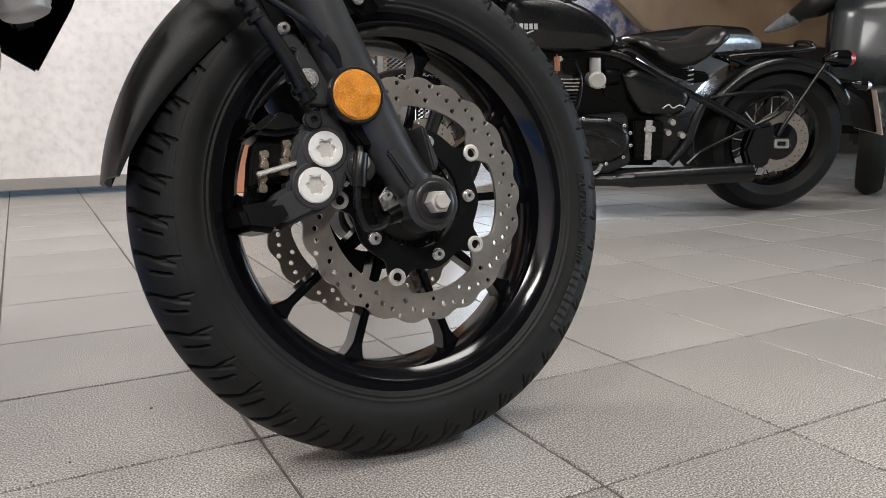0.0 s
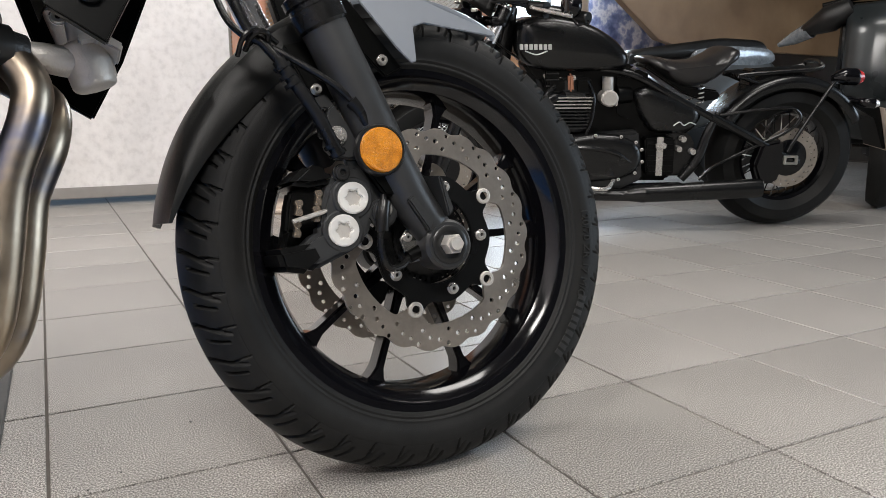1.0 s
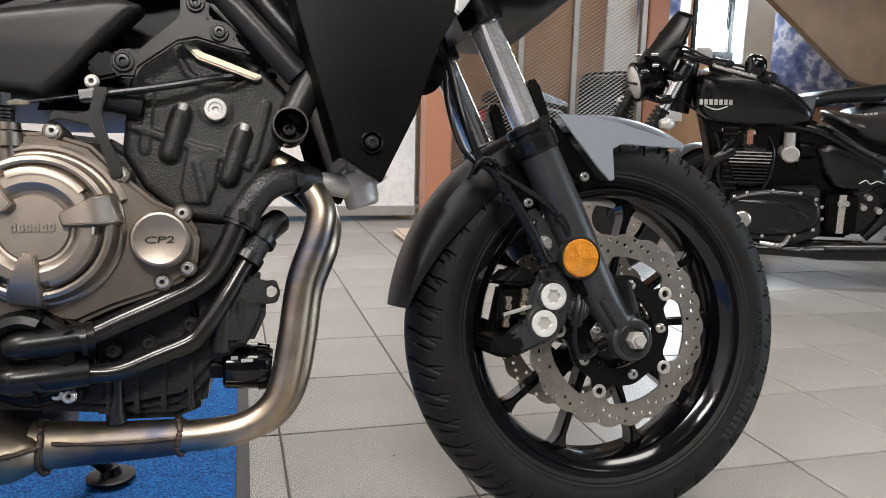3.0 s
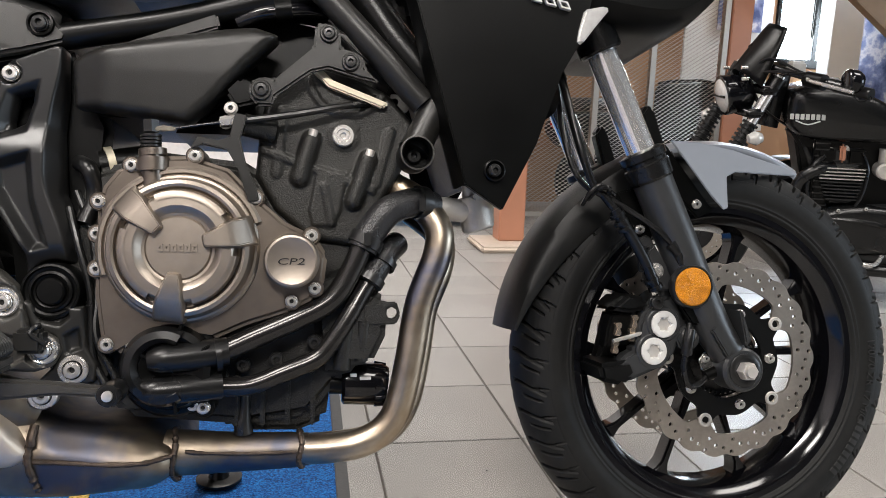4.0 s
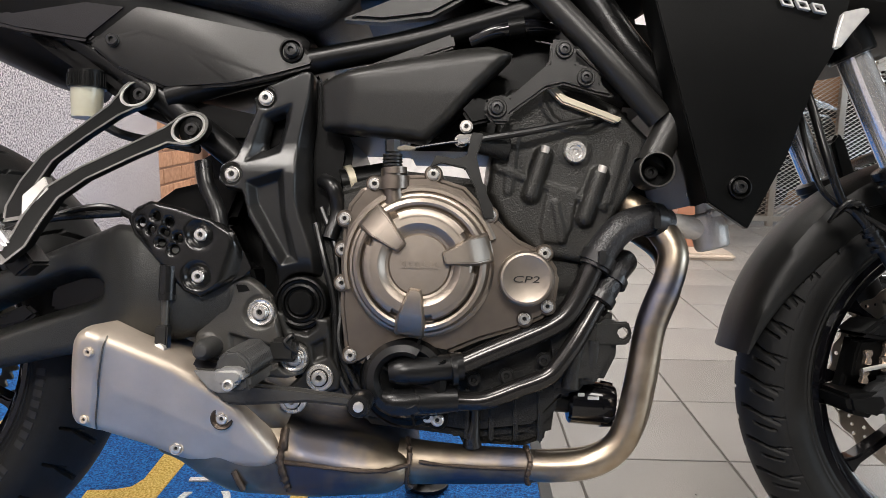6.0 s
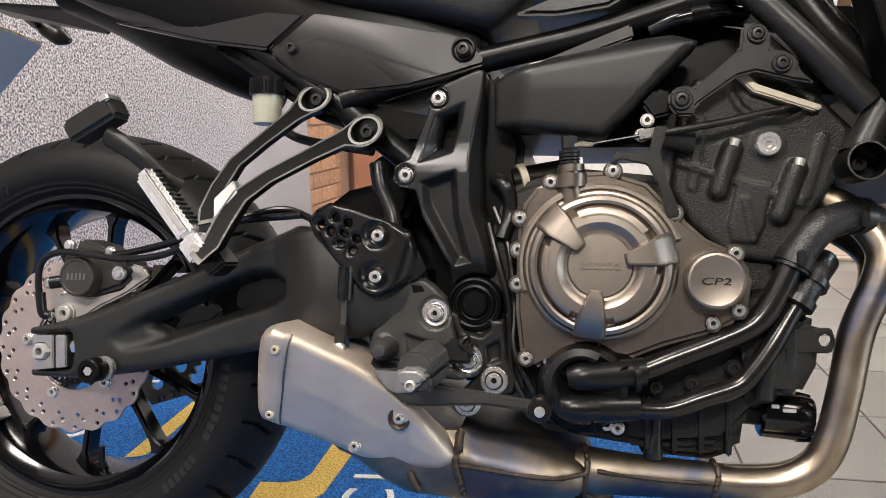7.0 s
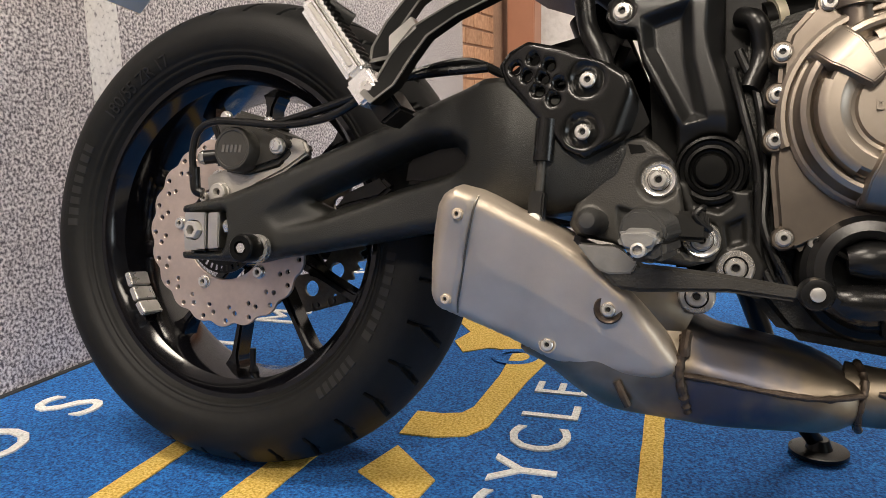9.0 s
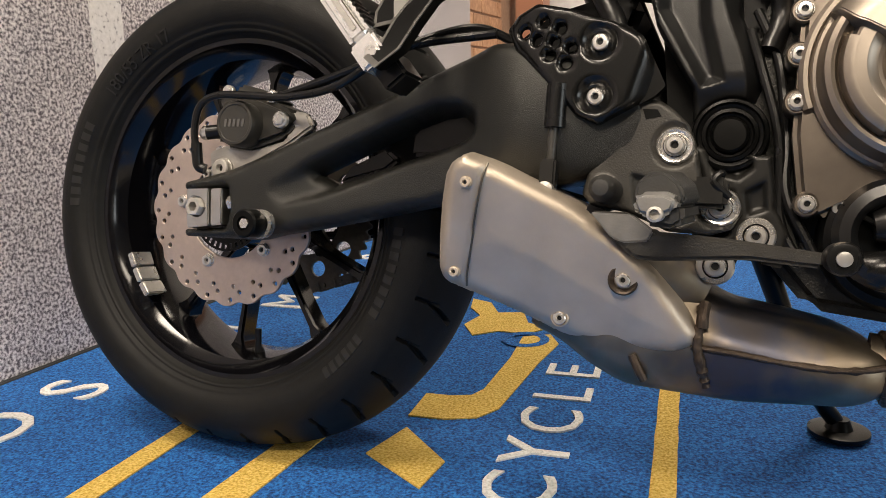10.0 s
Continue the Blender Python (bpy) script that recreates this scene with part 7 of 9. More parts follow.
mk("tank_trim", ext([(0.80, 0.785), (0.83, 0.80), (0.89, 0.805), (0.885, 0.785), (0.84, 0.775)], -0.13, -0.11, 0.005), GREYPL, tank)
part("fuel_line", tube([(0.79, -0.11, 0.735), (0.82, -0.12, 0.745), (0.86, -0.12, 0.752), (0.90, -0.11, 0.755)], 0.010, 12, 6), GLOSSBLK, bike, "black fuel line with a connector")
mk("fuel_connector", rod((0.835, -0.12, 0.750), (0.855, -0.12, 0.753), 0.0135, 12), PLASTIC, bike)

# radiator shroud
SH = [(1.000, -0.200, 0.756), (1.029, -0.205, 0.644), (1.060, -0.205, 0.530), (1.107, -0.200, 0.500), (1.151, -0.196, 0.582), (1.185, -0.192, 0.671), (1.214, -0.188, 0.718), (1.235, -0.180, 0.80), (0.975, -0.19, 0.86), (0.994, -0.170, 0.76), (1.023, -0.172, 0.642), (1.054, -0.172, 0.526), (1.15, -0.18, 0.90)]
sh = part("radiator_shroud", panel(SH, [(0, 1, 5, 6, 7), (0, 7, 12, 8), (1, 2, 4, 5), (2, 3, 4), (9, 10, 1, 0), (10, 11, 2, 1), (8, 9, 0)], 0.012, 0.0035), PLASTIC, bike, "large matt black radiator shroud")
mk("bolt_cup", lathe([(0.0135, -0.202), (0.0130, -0.2065), (0.0115, -0.2075), (0.0095, -0.205), (0.0090, -0.203)], 1.096, 0.547, 32), PLASTIC, sh)
bolt(1.096, -0.2055, 0.547, 0.0070, BOLTBLK, sh)
rl = mk("side_reflector", ext([(1.215, 0.752), (1.241, 0.758), (1.247, 0.754), (1.228, 0.731), (1.212, 0.710), (1.204, 0.709), (1.207, 0.726)], -0.1925, -0.176, 0.002), CLEARPL, sh, "clear triangular reflector")
for k in range(3):
    u = 1.146 + 0.0185 * k
    o_ = [(u, 0.7590 - 0.0035 * k), (u + 0.0130, 0.7566 - 0.0035 * k), (u + 0.0085, 0.7668 - 0.0035 * k), (u - 0.0045, 0.7690 - 0.0035 * k)]
    c_ = Vector((sum(q[0] for q in o_) / 4, sum(q[1] for q in o_) / 4))
    mk("model_mark", ext(o_, -0.1932, -0.182, 0.0003, [[(c_.x + (q[0] - c_.x) * 0.62, c_.y + (q[1] - c_.y) * 0.55) for q in o_]]), WHITEMARK, sh, "plain silver outlined slanted mark")
part("front_cowl", puff([(1.205, 0.768), (1.240, 0.757), (1.30, 0.750), (1.36, 0.748), (1.40, 0.768), (1.46, 0.83), (1.40, 0.95), (1.22, 0.98), (1.15, 0.90)], [(0.16, 0.03), (0.15, 0.006), (0.10, 0.0), (-0.10, 0.0), (-0.15, 0.006), (-0.165, 0.02)], 70), PLASTIC, bike, "black front cowl", 40)
mk("shroud_side", ext([(1.00, 0.75), (1.03, 0.64), (1.06, 0.53), (1.105, 0.50), (1.15, 0.58), (1.21, 0.72), (1.2, 0.84), (1.0, 0.86)], 0.188, 0.200, 0.003), PLASTIC, bike)
part("steering_stem", ext([(1.215, 0.735), (1.29, 0.750), (1.275, 0.80), (1.19, 0.79)], -0.095, 0.11, 0.01), PLASTIC, bike, "black lower yoke")
part("clutch_cable_upper", tube([(1.205, 0.03, 0.80), (1.225, -0.04, 0.70), (1.222, -0.085, 0.62), (1.235, -0.100, 0.56), (1.262, -0.105, 0.53)], 0.004, 10, 8), HOSE)
part("horn", lathe([(0.03, -0.06), (0.034, -0.08), (0.02, -0.095), (0, -0.095)], 1.185, 0.665, 28), PLASTIC)

# passenger footrest hanger


def hang(bm):
    """The arms splay outwards as they go down."""
    for q in bm.verts:
        q.co.y += -0.61 + 0.75 * q.co.z
    return bm


def arm_outline(line, halves, eye_r, shrink=1.0):
    """Outline of a forged arm that ends in a round eye at its first point."""
    P_ = [Vector(q) for q in line]
    L_, R_ = [], []
    for i in range(1, len(P_)):
        d = (P_[min(i + 1, len(P_) - 1)] - P_[i - 1]).normalized()
        s = Vector((-d.y, d.x)) * halves[i] * shrink
        if shrink < 1 and i == len(P_) - 1:
            P_[i] = P_[i].lerp(P_[i - 1], 0.25)
        L_.append(tuple(P_[i] + s))
        R_.append(tuple(P_[i] - s))
    d = (P_[1] - P_[0]).normalized()
    base = math.atan2(d.y, d.x)
    eye_r = eye_r * (0.5 + 0.5 * shrink)
    arc = [(P_[0].x + eye_r * math.cos(base + t), P_[0].y + eye_r * math.sin(base + t)) for t in [radians(-50 - 260 * k / 16) for k in range(17)]]
    return arc + L_ + R_[::-1]


AR1 = arm_outline([(0.366, 0.662), (0.346, 0.637), (0.318, 0.604), (0.291, 0.570), (0.283, 0.538), (0.282, 0.510), (0.286, 0.492)], [0.024, 0.0125, 0.0100, 0.0100, 0.0110, 0.0120, 0.0100], 0.0235)
AR2 = arm_outline([(0.447, 0.6125), (0.422, 0.602), (0.388, 0.581), (0.342, 0.551), (0.316, 0.526), (0.307, 0.496), (0.303, 0.468), (0.290, 0.450)], [0.024, 0.0125, 0.0105, 0.0105, 0.0125, 0.0130, 0.0120, 0.0100], 0.0235)
AR1I = arm_outline([(0.366, 0.662), (0.346, 0.637), (0.318, 0.604), (0.291, 0.570), (0.283, 0.538), (0.282, 0.510), (0.286, 0.492)], [0.024, 0.0125, 0.0100, 0.0100, 0.0110, 0.0120, 0.0100], 0.0235, 0.78)
AR2I = arm_outline([(0.447, 0.6125), (0.422, 0.602), (0.388, 0.581), (0.342, 0.551), (0.316, 0.526), (0.307, 0.496), (0.303, 0.468), (0.290, 0.450)], [0.024, 0.0125, 0.0105, 0.0105, 0.0125, 0.0130, 0.0120, 0.0100], 0.0235, 0.78)
ph = part("passenger_footrest_hanger", hang(ext(AR1, -0.005, 0.012, 0.0022, [circle(0.366, 0.662, 0.0170, 32)], 2)), PLASTIC, bike, "black forged passenger footrest hanger with bare edges", 40)
mk("hanger_arm", hang(ext(AR2, -0.006, 0.012, 0.0022, [circle(0.447, 0.6125, 0.0170, 32)], 2)), PLASTIC, ph, "", 40)
for o_, i_, v0 in ((AR1, AR1I, -0.0052), (AR2, AR2I, -0.0062)):
    mk("machined_edge", hang(ext(o_, v0 - 0.0006, v0 + 0.0012, 0, [i_])), EDGEM, ph, "bare machined edge")
mk("hanger_web", hang(ext([(0.284, 0.522), (0.294, 0.498), (0.312, 0.530), (0.299, 0.546)], -0.0065, 0.009, 0.001)), ALU, ph, "bare aluminium web")
for u, w, off in ((0.366, 0.662, -0.0055), (0.447, 0.6125, -0.0065)):
    mk("eye_rim", hang(ext(circle(u, w, 0.0205, 40), off - 0.0006, off + 0.003, 0.0003, [circle(u, w, 0.0172, 36)])), ALU, ph, "bare aluminium rim")
    v = -0.61 + 0.75 * w
    mk("eye_floor", lathe([(0.0185, v + 0.016), (0.0185, v + 0.010), (0.010, v + 0.009), (0, v + 0.009)], u, w, 28), PLASTIC, ph)
    bolt(u, v + 0.008, w, 0.0088, BOLTBLK, ph)
ANG = math.atan2(-0.072, 0.0575)


def along(bm, u, v, w, ang):
    bmesh.ops.rotate(bm, matrix=Matrix.Rotation(-ang, 3, "Y"), verts=bm.verts)
    bmesh.ops.translate(bm, vec=(u, v, w), verts=bm.verts)
    return bm


pp = part("passenger_footpeg", along(box(-0.048, 0.050, -0.014, 0.014, -0.014, 0.010, 0.006, None, 3), 0.243, -0.252, 0.515, ANG), POLISHED, bike, "folded bare aluminium passenger footpeg with rubber ribs")
mk("peg_block", along(box(0.050, 0.078, -0.016, 0.016, -0.016, 0.012, 0.003), 0.243, -0.252, 0.515, ANG), POLISHED, pp)
# Thin dark strip laid on the peg in place of a groove's shade.
mk("peg_groove_shade", along(box(-0.044, 0.046, -0.0152, -0.012, 0.0045, 0.0056, 0.0003), 0.243, -0.252, 0.515, ANG), CHAIN, pp)
mk("peg_slot", along(box(-0.040, 0.040, -0.0150, -0.010, -0.004, 0.002, 0.001), 0.243, -0.252, 0.515, ANG), CAST, pp)
for k in range(12):
    mk("peg_rib", along(box(-0.040 + 0.0068 * k, -0.0364 + 0.0068 * k, -0.009, 0.012, 0.009, 0.0132, 0.0008), 0.243, -0.252, 0.515, ANG), HOSE, pp)
mk("peg_clevis", along(box(0.070, 0.100, -0.010, 0.030, -0.012, 0.014, 0.003), 0.243, -0.245, 0.515, ANG), DARKPAINT, pp)
mk("peg_pin", rod((0.287, -0.272, 0.462), (0.287, -0.225, 0.462), 0.006, 12), BOLT, pp)
hk = part("luggage_arm", tube([(0.240, -0.225, 0.535), (0.222, -0.240, 0.548), (0.200, -0.252, 0.572), (0.165, -0.256, 0.594)], [0.010, 0.0095, 0.0095, 0.010], 12, 5, squash=1.3), GREYPL, bike, "dark grey arm with a square pad")
mk("arm_pad", along(box(-0.034, 0.034, -0.018, 0.018, -0.014, 0.014, 0.005, None, 3), 0.152, -0.260, 0.610, math.atan2(0.03, 0.055)), GREYPL, hk, "square grey pad")
mk("pad_edge", along(box(0.022, 0.0355, -0.019, 0.010, 0.006, 0.0155, 0.002), 0.152, -0.260, 0.610, math.atan2(0.03, 0.055)), ALU, hk)

rs = part("brake_fluid_reservoir", rod((0.293, -0.10, 0.632), (0.293, -0.10, 0.672), 0.0185, 28, None, 0.0205), RESERV, bike, "translucent brake fluid cup with black cap")
mk("reservoir_cap", rod((0.293, -0.10, 0.670), (0.293, -0.10, 0.692), 0.0235, 30), PLASTIC, rs, "black ribbed cap")
for k in range(30):
    a = 2 * math.pi * k / 30
    mk("cap_rib", rod((0.293 + 0.0235 * math.cos(a), -0.10 + 0.0235 * math.sin(a), 0.672), (0.293 + 0.0235 * math.cos(a), -0.10 + 0.0235 * math.sin(a), 0.688), 0.0012, 5), PLASTIC, rs)
part("reservoir_hose", tube([(0.30, -0.10, 0.634), (0.34, -0.10, 0.612), (0.40, -0.11, 0.60), (0.45, -0.13, 0.59)], 0.006, 10, 6), HOSE)
part("rear_hose", tube([(0.455, -0.125, 0.575), (0.462, -0.13, 0.545), (0.480, -0.14, 0.510), (0.487, -0.145, 0.47)], 0.0105, 14, 6), HOSE, bike, "thick black rear hose")
part("shock_body", rod((0.44, 0.0, 0.60), (0.52, 0.0, 0.42), 0.03, 24), PLASTIC, bike, "black rear shock absorber")
part("inner_mudguard", ext([(0.34, 0.50), (0.40, 0.545), (0.46, 0.56), (0.50, 0.55), (0.48, 0.50), (0.42, 0.49)], -0.08, 0.08, 0.01), PLASTIC, bike, "black inner mudguard")
part("chain_guard", ext([(0.20, 0.445), (0.35, 0.52), (0.44, 0.54), (0.44, 0.51), (0.34, 0.49)], 0.10, 0.125, 0.004), PLASTIC)

# number plate hanger
nh = part("tail_hanger", tube([(0.27, 0.0, 0.70), (0.20, 0.0, 0.735), (0.10, 0.0, 0.785), (0.0, 0.0, 0.84), (-0.10, 0.0, 0.88)], [0.02, 0.028, 0.032, 0.032, 0.03], 14, 5, squash=1.8), PLASTIC, bike, "black tail hanger")


def quad_plate(corners, thick, bev=0.001):
    bm = bmesh.new()
    f = bm.faces.new([bm.verts.new(c) for c in corners])
    bm.normal_update()
    n = f.normal.copy()
    r = bmesh.ops.extrude_face_region(bm, geom=[f])
    bmesh.ops.translate(bm, vec=n * thick, verts=[g for g in r["geom"] if isinstance(g, bmesh.types.BMVert)])
    bmesh.ops.recalc_face_normals(bm, faces=bm.faces)
    bevel(bm, bev, 2)
    return bm


npl = part("number_plate", quad_plate([(-0.362, -0.115, 0.684), (-0.362, 0.112, 0.684), (-0.230, 0.112, 0.819), (-0.230, -0.115, 0.819)], 0.003), PLATE, bike, "plain grey back of a number plate with a yellow edge")
mk("plate_front", quad_plate([(-0.367, -0.117, 0.685), (-0.367, 0.114, 0.685), (-0.2335, 0.114, 0.8225), (-0.2335, -0.117, 0.8225)], 0.002), YELLOW, npl, "yellow plate face")


def on_plate(s, t, lift):
    b, d = Vector((-0.362, 0.0, 0.684)), Vector((0.138, 0, 0.139)).normalized()
    nn = Vector((0.139, 0, -0.138)).normalized()
    return b + d * s + Vector((0, t, 0)) + nn * lift


bm = bmesh.new()
f = bm.faces.new([bm.verts.new(on_plate(0.105 + 0.55 * s, 0.7 * t - 0.025, 0.003)) for s, t in ((0.0, 0.03), (0.05, 0.045), (0.075, 0.085), (0.095, 0.08), (0.10, 0.03), (0.15, 0.01), (0.15, -0.05), (0.10, -0.05), (0.085, -0.085), (0.065, -0.085), (0.05, -0.02))])
r = bmesh.ops.extrude_face_region(bm, geom=[f])
bmesh.ops.translate(bm, vec=Vector((0.004, 0, -0.004)), verts=[g for g in r["geom"] if isinstance(g, bmesh.types.BMVert)])
bevel(bm, 0.001)
mk("plate_bracket", bm, DARKPAINT, npl, "black cut-out plate bracket")
part("hanger_strut", quad_plate([(-0.27, 0.02, 0.865), (-0.27, 0.09, 0.865), (-0.08, 0.09, 0.828), (-0.07, 0.02, 0.845)], 0.006), DARKPAINT, bike, "black plate hanger strut")
ind = part("rear_indicator", tube([(-0.25, 0.09, 0.868), (-0.275, 0.14, 0.872), (-0.29, 0.165, 0.872)], [0.010, 0.011, 0.008], 12, 4), PLASTIC, bike, "black rear indicator")
mk("indicator_lens", tube([(-0.30, 0.17, 0.888), (-0.280, 0.18, 0.870), (-0.256, 0.19, 0.855), (-0.238, 0.195, 0.847)], [0.004, 0.016, 0.018, 0.006], 14, 5), GREYPL, ind, "smoked indicator lens")
# side stand
sd = part("side_stand", tube([(0.62, 0.10, 0.30), (0.66, 0.16, 0.20), (0.70, 0.225, 0.115), (0.725, 0.252, 0.078)], [0.014, 0.012, 0.011, 0.011], 14, 5), DARKPAINT, bike, "black side stand on a round foot")
UPV = Vector((0, -math.sin(radians(LEAN)), math.cos(radians(LEAN))))
ft = Vector((0.730, 0.255, 0.0))
ft.z = (0.011 + 0.255 * math.sin(radians(LEAN))) / math.cos(radians(LEAN))
mk("stand_foot", tube([ft, ft + UPV * 0.002, ft + UPV * 0.007, ft + UPV * 0.009], [0.036, 0.038, 0.038, 0.030], 40, 1), DARKPAINT, sd, "round black foot plate")
mk("foot_boss", tube([ft + UPV * 0.008, ft + UPV * 0.022], [0.018, 0.012], 20, 1), DARKPAINT, sd)

# ---------- black bobber and other parked machines ----------


def machine(name, label, category, x, y, ang, s=1.0, group=""):
    e = new(name)
    e.matrix_world = pose(x, y, 0.0, 0, 0, ang) @ Matrix.Scale(s, 4)
    return tagged(e, label, category, group)


def tyre_plain(parent, cu, cw, R, half, r0, label="black rubber tyre"):
    return mk("tyre", lathe([(r0, -half * 0.75), (r0 + 0.3 * (R - r0), -half), (r0 + 0.65 * (R - r0), -half * 0.95), (R - 0.012, -half * 0.55), (R, 0), (R - 0.012, half * 0.55), (r0 + 0.65 * (R - r0), half * 0.95), (r0 + 0.3 * (R - r0), half), (r0, half * 0.75)], cu, cw, 72, True), RUBBER, parent, label)


def wire_wheel(parent, name, cu, cw, R, half, rr):
    w = mk(name, lathe([(rr, -half * .7), (rr - .012, -half * .65), (rr - .02, -half * .3), (rr - .02, half * .3), (rr - .012, half * .65), (rr, half * .7), (rr + 0.004, 0)], cu, cw, 64, True), GLOSSBLK, parent, "black wire spoked wheel")
    tyre_plain(w, cu, cw, R, half, rr)
    mk("hub", lathe([(0.0, -0.06), (0.045, -0.06), (0.045, -0.045), (0.025, -0.03), (0.025, 0.03), (0.045, 0.045), (0.045, 0.06), (0, 0.06)], cu, cw, 28), GLOSSBLK, w)
    for i in range(32):
        a = 2 * math.pi * i / 32
        b = a + (0.35 if i % 2 else -0.35)
        sv = 0.045 if i % 4 < 2 else -0.045
        mk("wire_spoke", rod((cu + 0.042 * math.cos(b), sv, cw + 0.042 * math.sin(b)), (cu + (rr - 0.018) * math.cos(a), 0.0, cw + (rr - 0.018) * math.sin(a)), 0.0022, 6), ALU if i % 2 == 0 else GLOSSBLK, w)
    return w


# local x runs to the machine's front, its left side faces +y
BX, BY = 3.831, 1.163
bob = machine("bobber_motorcycle", "matt black bobber motorcycle with a single sprung seat, parked on tiles", "motorcycle", BX, BY, 156.4, 1.08)
BLEAN = 7.0
bob.matrix_world = bob.matrix_world @ pose(0, 0, 0, -BLEAN, 0, 0)


# where each group of parts stands along the machine: (old place, scale, new place)
LAY = {}
BSHIFT = 0.065
for names_, lay in (
    (("fuel_tank", "maker_mark", "maker_mark_swoosh", "coil_cover"), (1.0, 1.0, 1.022)),
    (("side_cover", "side_mark"), (0.45, 1.06, 0.598)),
    (("carburettor", "carb_top", "intake", "airbox"), (0.722, 1.0, 0.868)),
    (("battery_box", "battery_strap", "strap_buckle", "box_rib"), (0.543, 1.0, 0.689)),
    (("gearbox_block",), (0.945, 0.75, 1.010)),
    (("head_pipe", "engine_hose", "fastener"), (0.936, 0.70, 1.035)),
):
    for nm in names_:
        LAY[nm] = lay


def bp_(name, bm, material, label="", parent=None, angle=35):
    if name in LAY:
        old, k, now = LAY[name]
        for q in bm.verts:
            q.co.x = now + (q.co.x - old) * k
            q.co.z -= 0.055 * max(0.0, q.co.z - 0.16)
    for q in bm.verts:
        q.co.x += BSHIFT * max(0.0, q.co.z - 0.22)
    return mk(name, bm, material, parent or bob, label, angle)


def lext(o, a, b, bev=0.004, holes=(), seg=2):
    return ext(o, a, b, bev, holes, seg)


rwb = wire_wheel(bob, "rear_wheel", 0.218, 0.266, 0.266, 0.078, 0.164)
fwb = wire_wheel(bob, "front_wheel", 1.495, 0.246, 0.246, 0.050, 0.165)
for cu, w_, rd, sv in ((0.218, rwb, 0.106, 0.085), (1.495, fwb, 0.115, 0.075)):
    cz = 0.266 if w_ is rwb else 0.246
    mk("brake_disc", lext(circle(cu, cz, rd, 60), sv, sv + 0.005, 0.0005, [circle(cu, cz, rd * 0.62, 40)] + [circle(cu + rd * q * math.cos(a), cz + rd * q * math.sin(a), 0.0035, 6) for q, k0 in ((0.90, 0.0), (0.79, 0.1)) for a in [k0 + i * 2 * math.pi / 22 for i in range(22)]]), STEEL, w_, "drilled steel brake disc")
    mk("disc_centre", lathe([(rd * 0.62, sv + 0.004), (0.03, sv + 0.008), (0, sv + 0.02)], cu, cz, 24), GLOSSBLK, w_)
mk("disc_caliper", lext([(0.255, 0.335), (0.330, 0.320), (0.352, 0.240), (0.325, 0.175), (0.262, 0.178), (0.240, 0.250)], 0.06, 0.115, 0.010), GLOSSBLK, bob)
bp_("fuel_tank", puff([(1.155, 0.735), (1.145, 0.765), (1.10, 0.782), (1.03, 0.785), (0.96, 0.773), (0.88, 0.740), (0.82, 0.700), (0.775, 0.645), (0.782, 0.604), (0.90, 0.590), (1.06, 0.592), (1.125, 0.610), (1.158, 0.650)], [(-0.125, 0.05), (-0.115, 0.012), (-0.085, 0.0), (0.085, 0.0), (0.115, 0.010), (0.125, 0.028), (0.129, 0.06)], 70), BOBPAINT, "matt black teardrop tank", None, 60)
for k in range(7):
    u = 1.152 - 0.0158 * k
    bp_("maker_mark", lext([(u, 0.668), (u - 0.0115, 0.668), (u - 0.0115, 0.687), (u, 0.687)], 0.126, 0.1305, 0.0008), WHITEMARK, "plain silver tank mark")
bp_("maker_mark_swoosh", tube([(1.135, 0.1300, 0.664), (1.098, 0.1308, 0.652), (1.060, 0.1300, 0.664)], 0.0024, 6, 6), WHITEMARK)
bp_("filler_cap", lathe([(0.03, 0), (0.03, -0.012), (0.022, -0.018), (0, -0.018)], 0, 0, 24), CHROME).matrix_local = pose(1.072, 0.02, 0.752, 90, 0, 0) @ pose(0, 0, 0, 180, 0, 0)
sb = bp_("solo_seat", puff([(0.742, 0.604), (0.722, 0.618), (0.665, 0.604), (0.592, 0.597), (0.535, 0.602), (0.485, 0.624), (0.442, 0.650), (0.410, 0.645), (0.400, 0.625), (0.430, 0.590), (0.475, 0.548), (0.525, 0.518), (0.580, 0.508), (0.640, 0.527), (0.700, 0.572)], [(-0.115, 0.045), (-0.105, 0.020), (-0.08, 0.005), (-0.04, 0.0), (0.04, 0.0), (0.08, 0.005), (0.105, 0.020), (0.115, 0.045)], 60), SADDLE, "black ribbed solo seat", None, 60)
for k in range(9):
    u = 0.695 - 0.030 * k
    w = 0.6115 - 0.20 * (0.695 - u) + 1.03 * max(0.0, 0.575 - u) ** 1.25
    bp_("seat_rib", tube([(u, -0.085, w - 0.010), (u, -0.04, w - 0.002), (u, 0.0, w - 0.001), (u, 0.04, w - 0.002), (u, 0.085, w - 0.010)], 0.0045, 8, 4), SADDLE, "", sb)
for k in range(2):
    sp = [(0.53 + 0.012 * math.cos(a), 0.05 - 0.10 * k + 0.012 * math.sin(a), 0.455 + 0.008 * a / math.pi) for a in [i * math.pi / 4 for i in range(33)]]
    bp_("seat_spring", tube(sp, 0.003, 6, 1), BOLT, "small bright seat spring", sb)
bp_("seat_pan", lext([(0.72, 0.590), (0.74, 0.580), (0.60, 0.490), (0.52, 0.462), (0.46, 0.470), (0.47, 0.500), (0.58, 0.515)], -0.06, 0.06, 0.006), PLASTIC, "black seat bracket", sb)
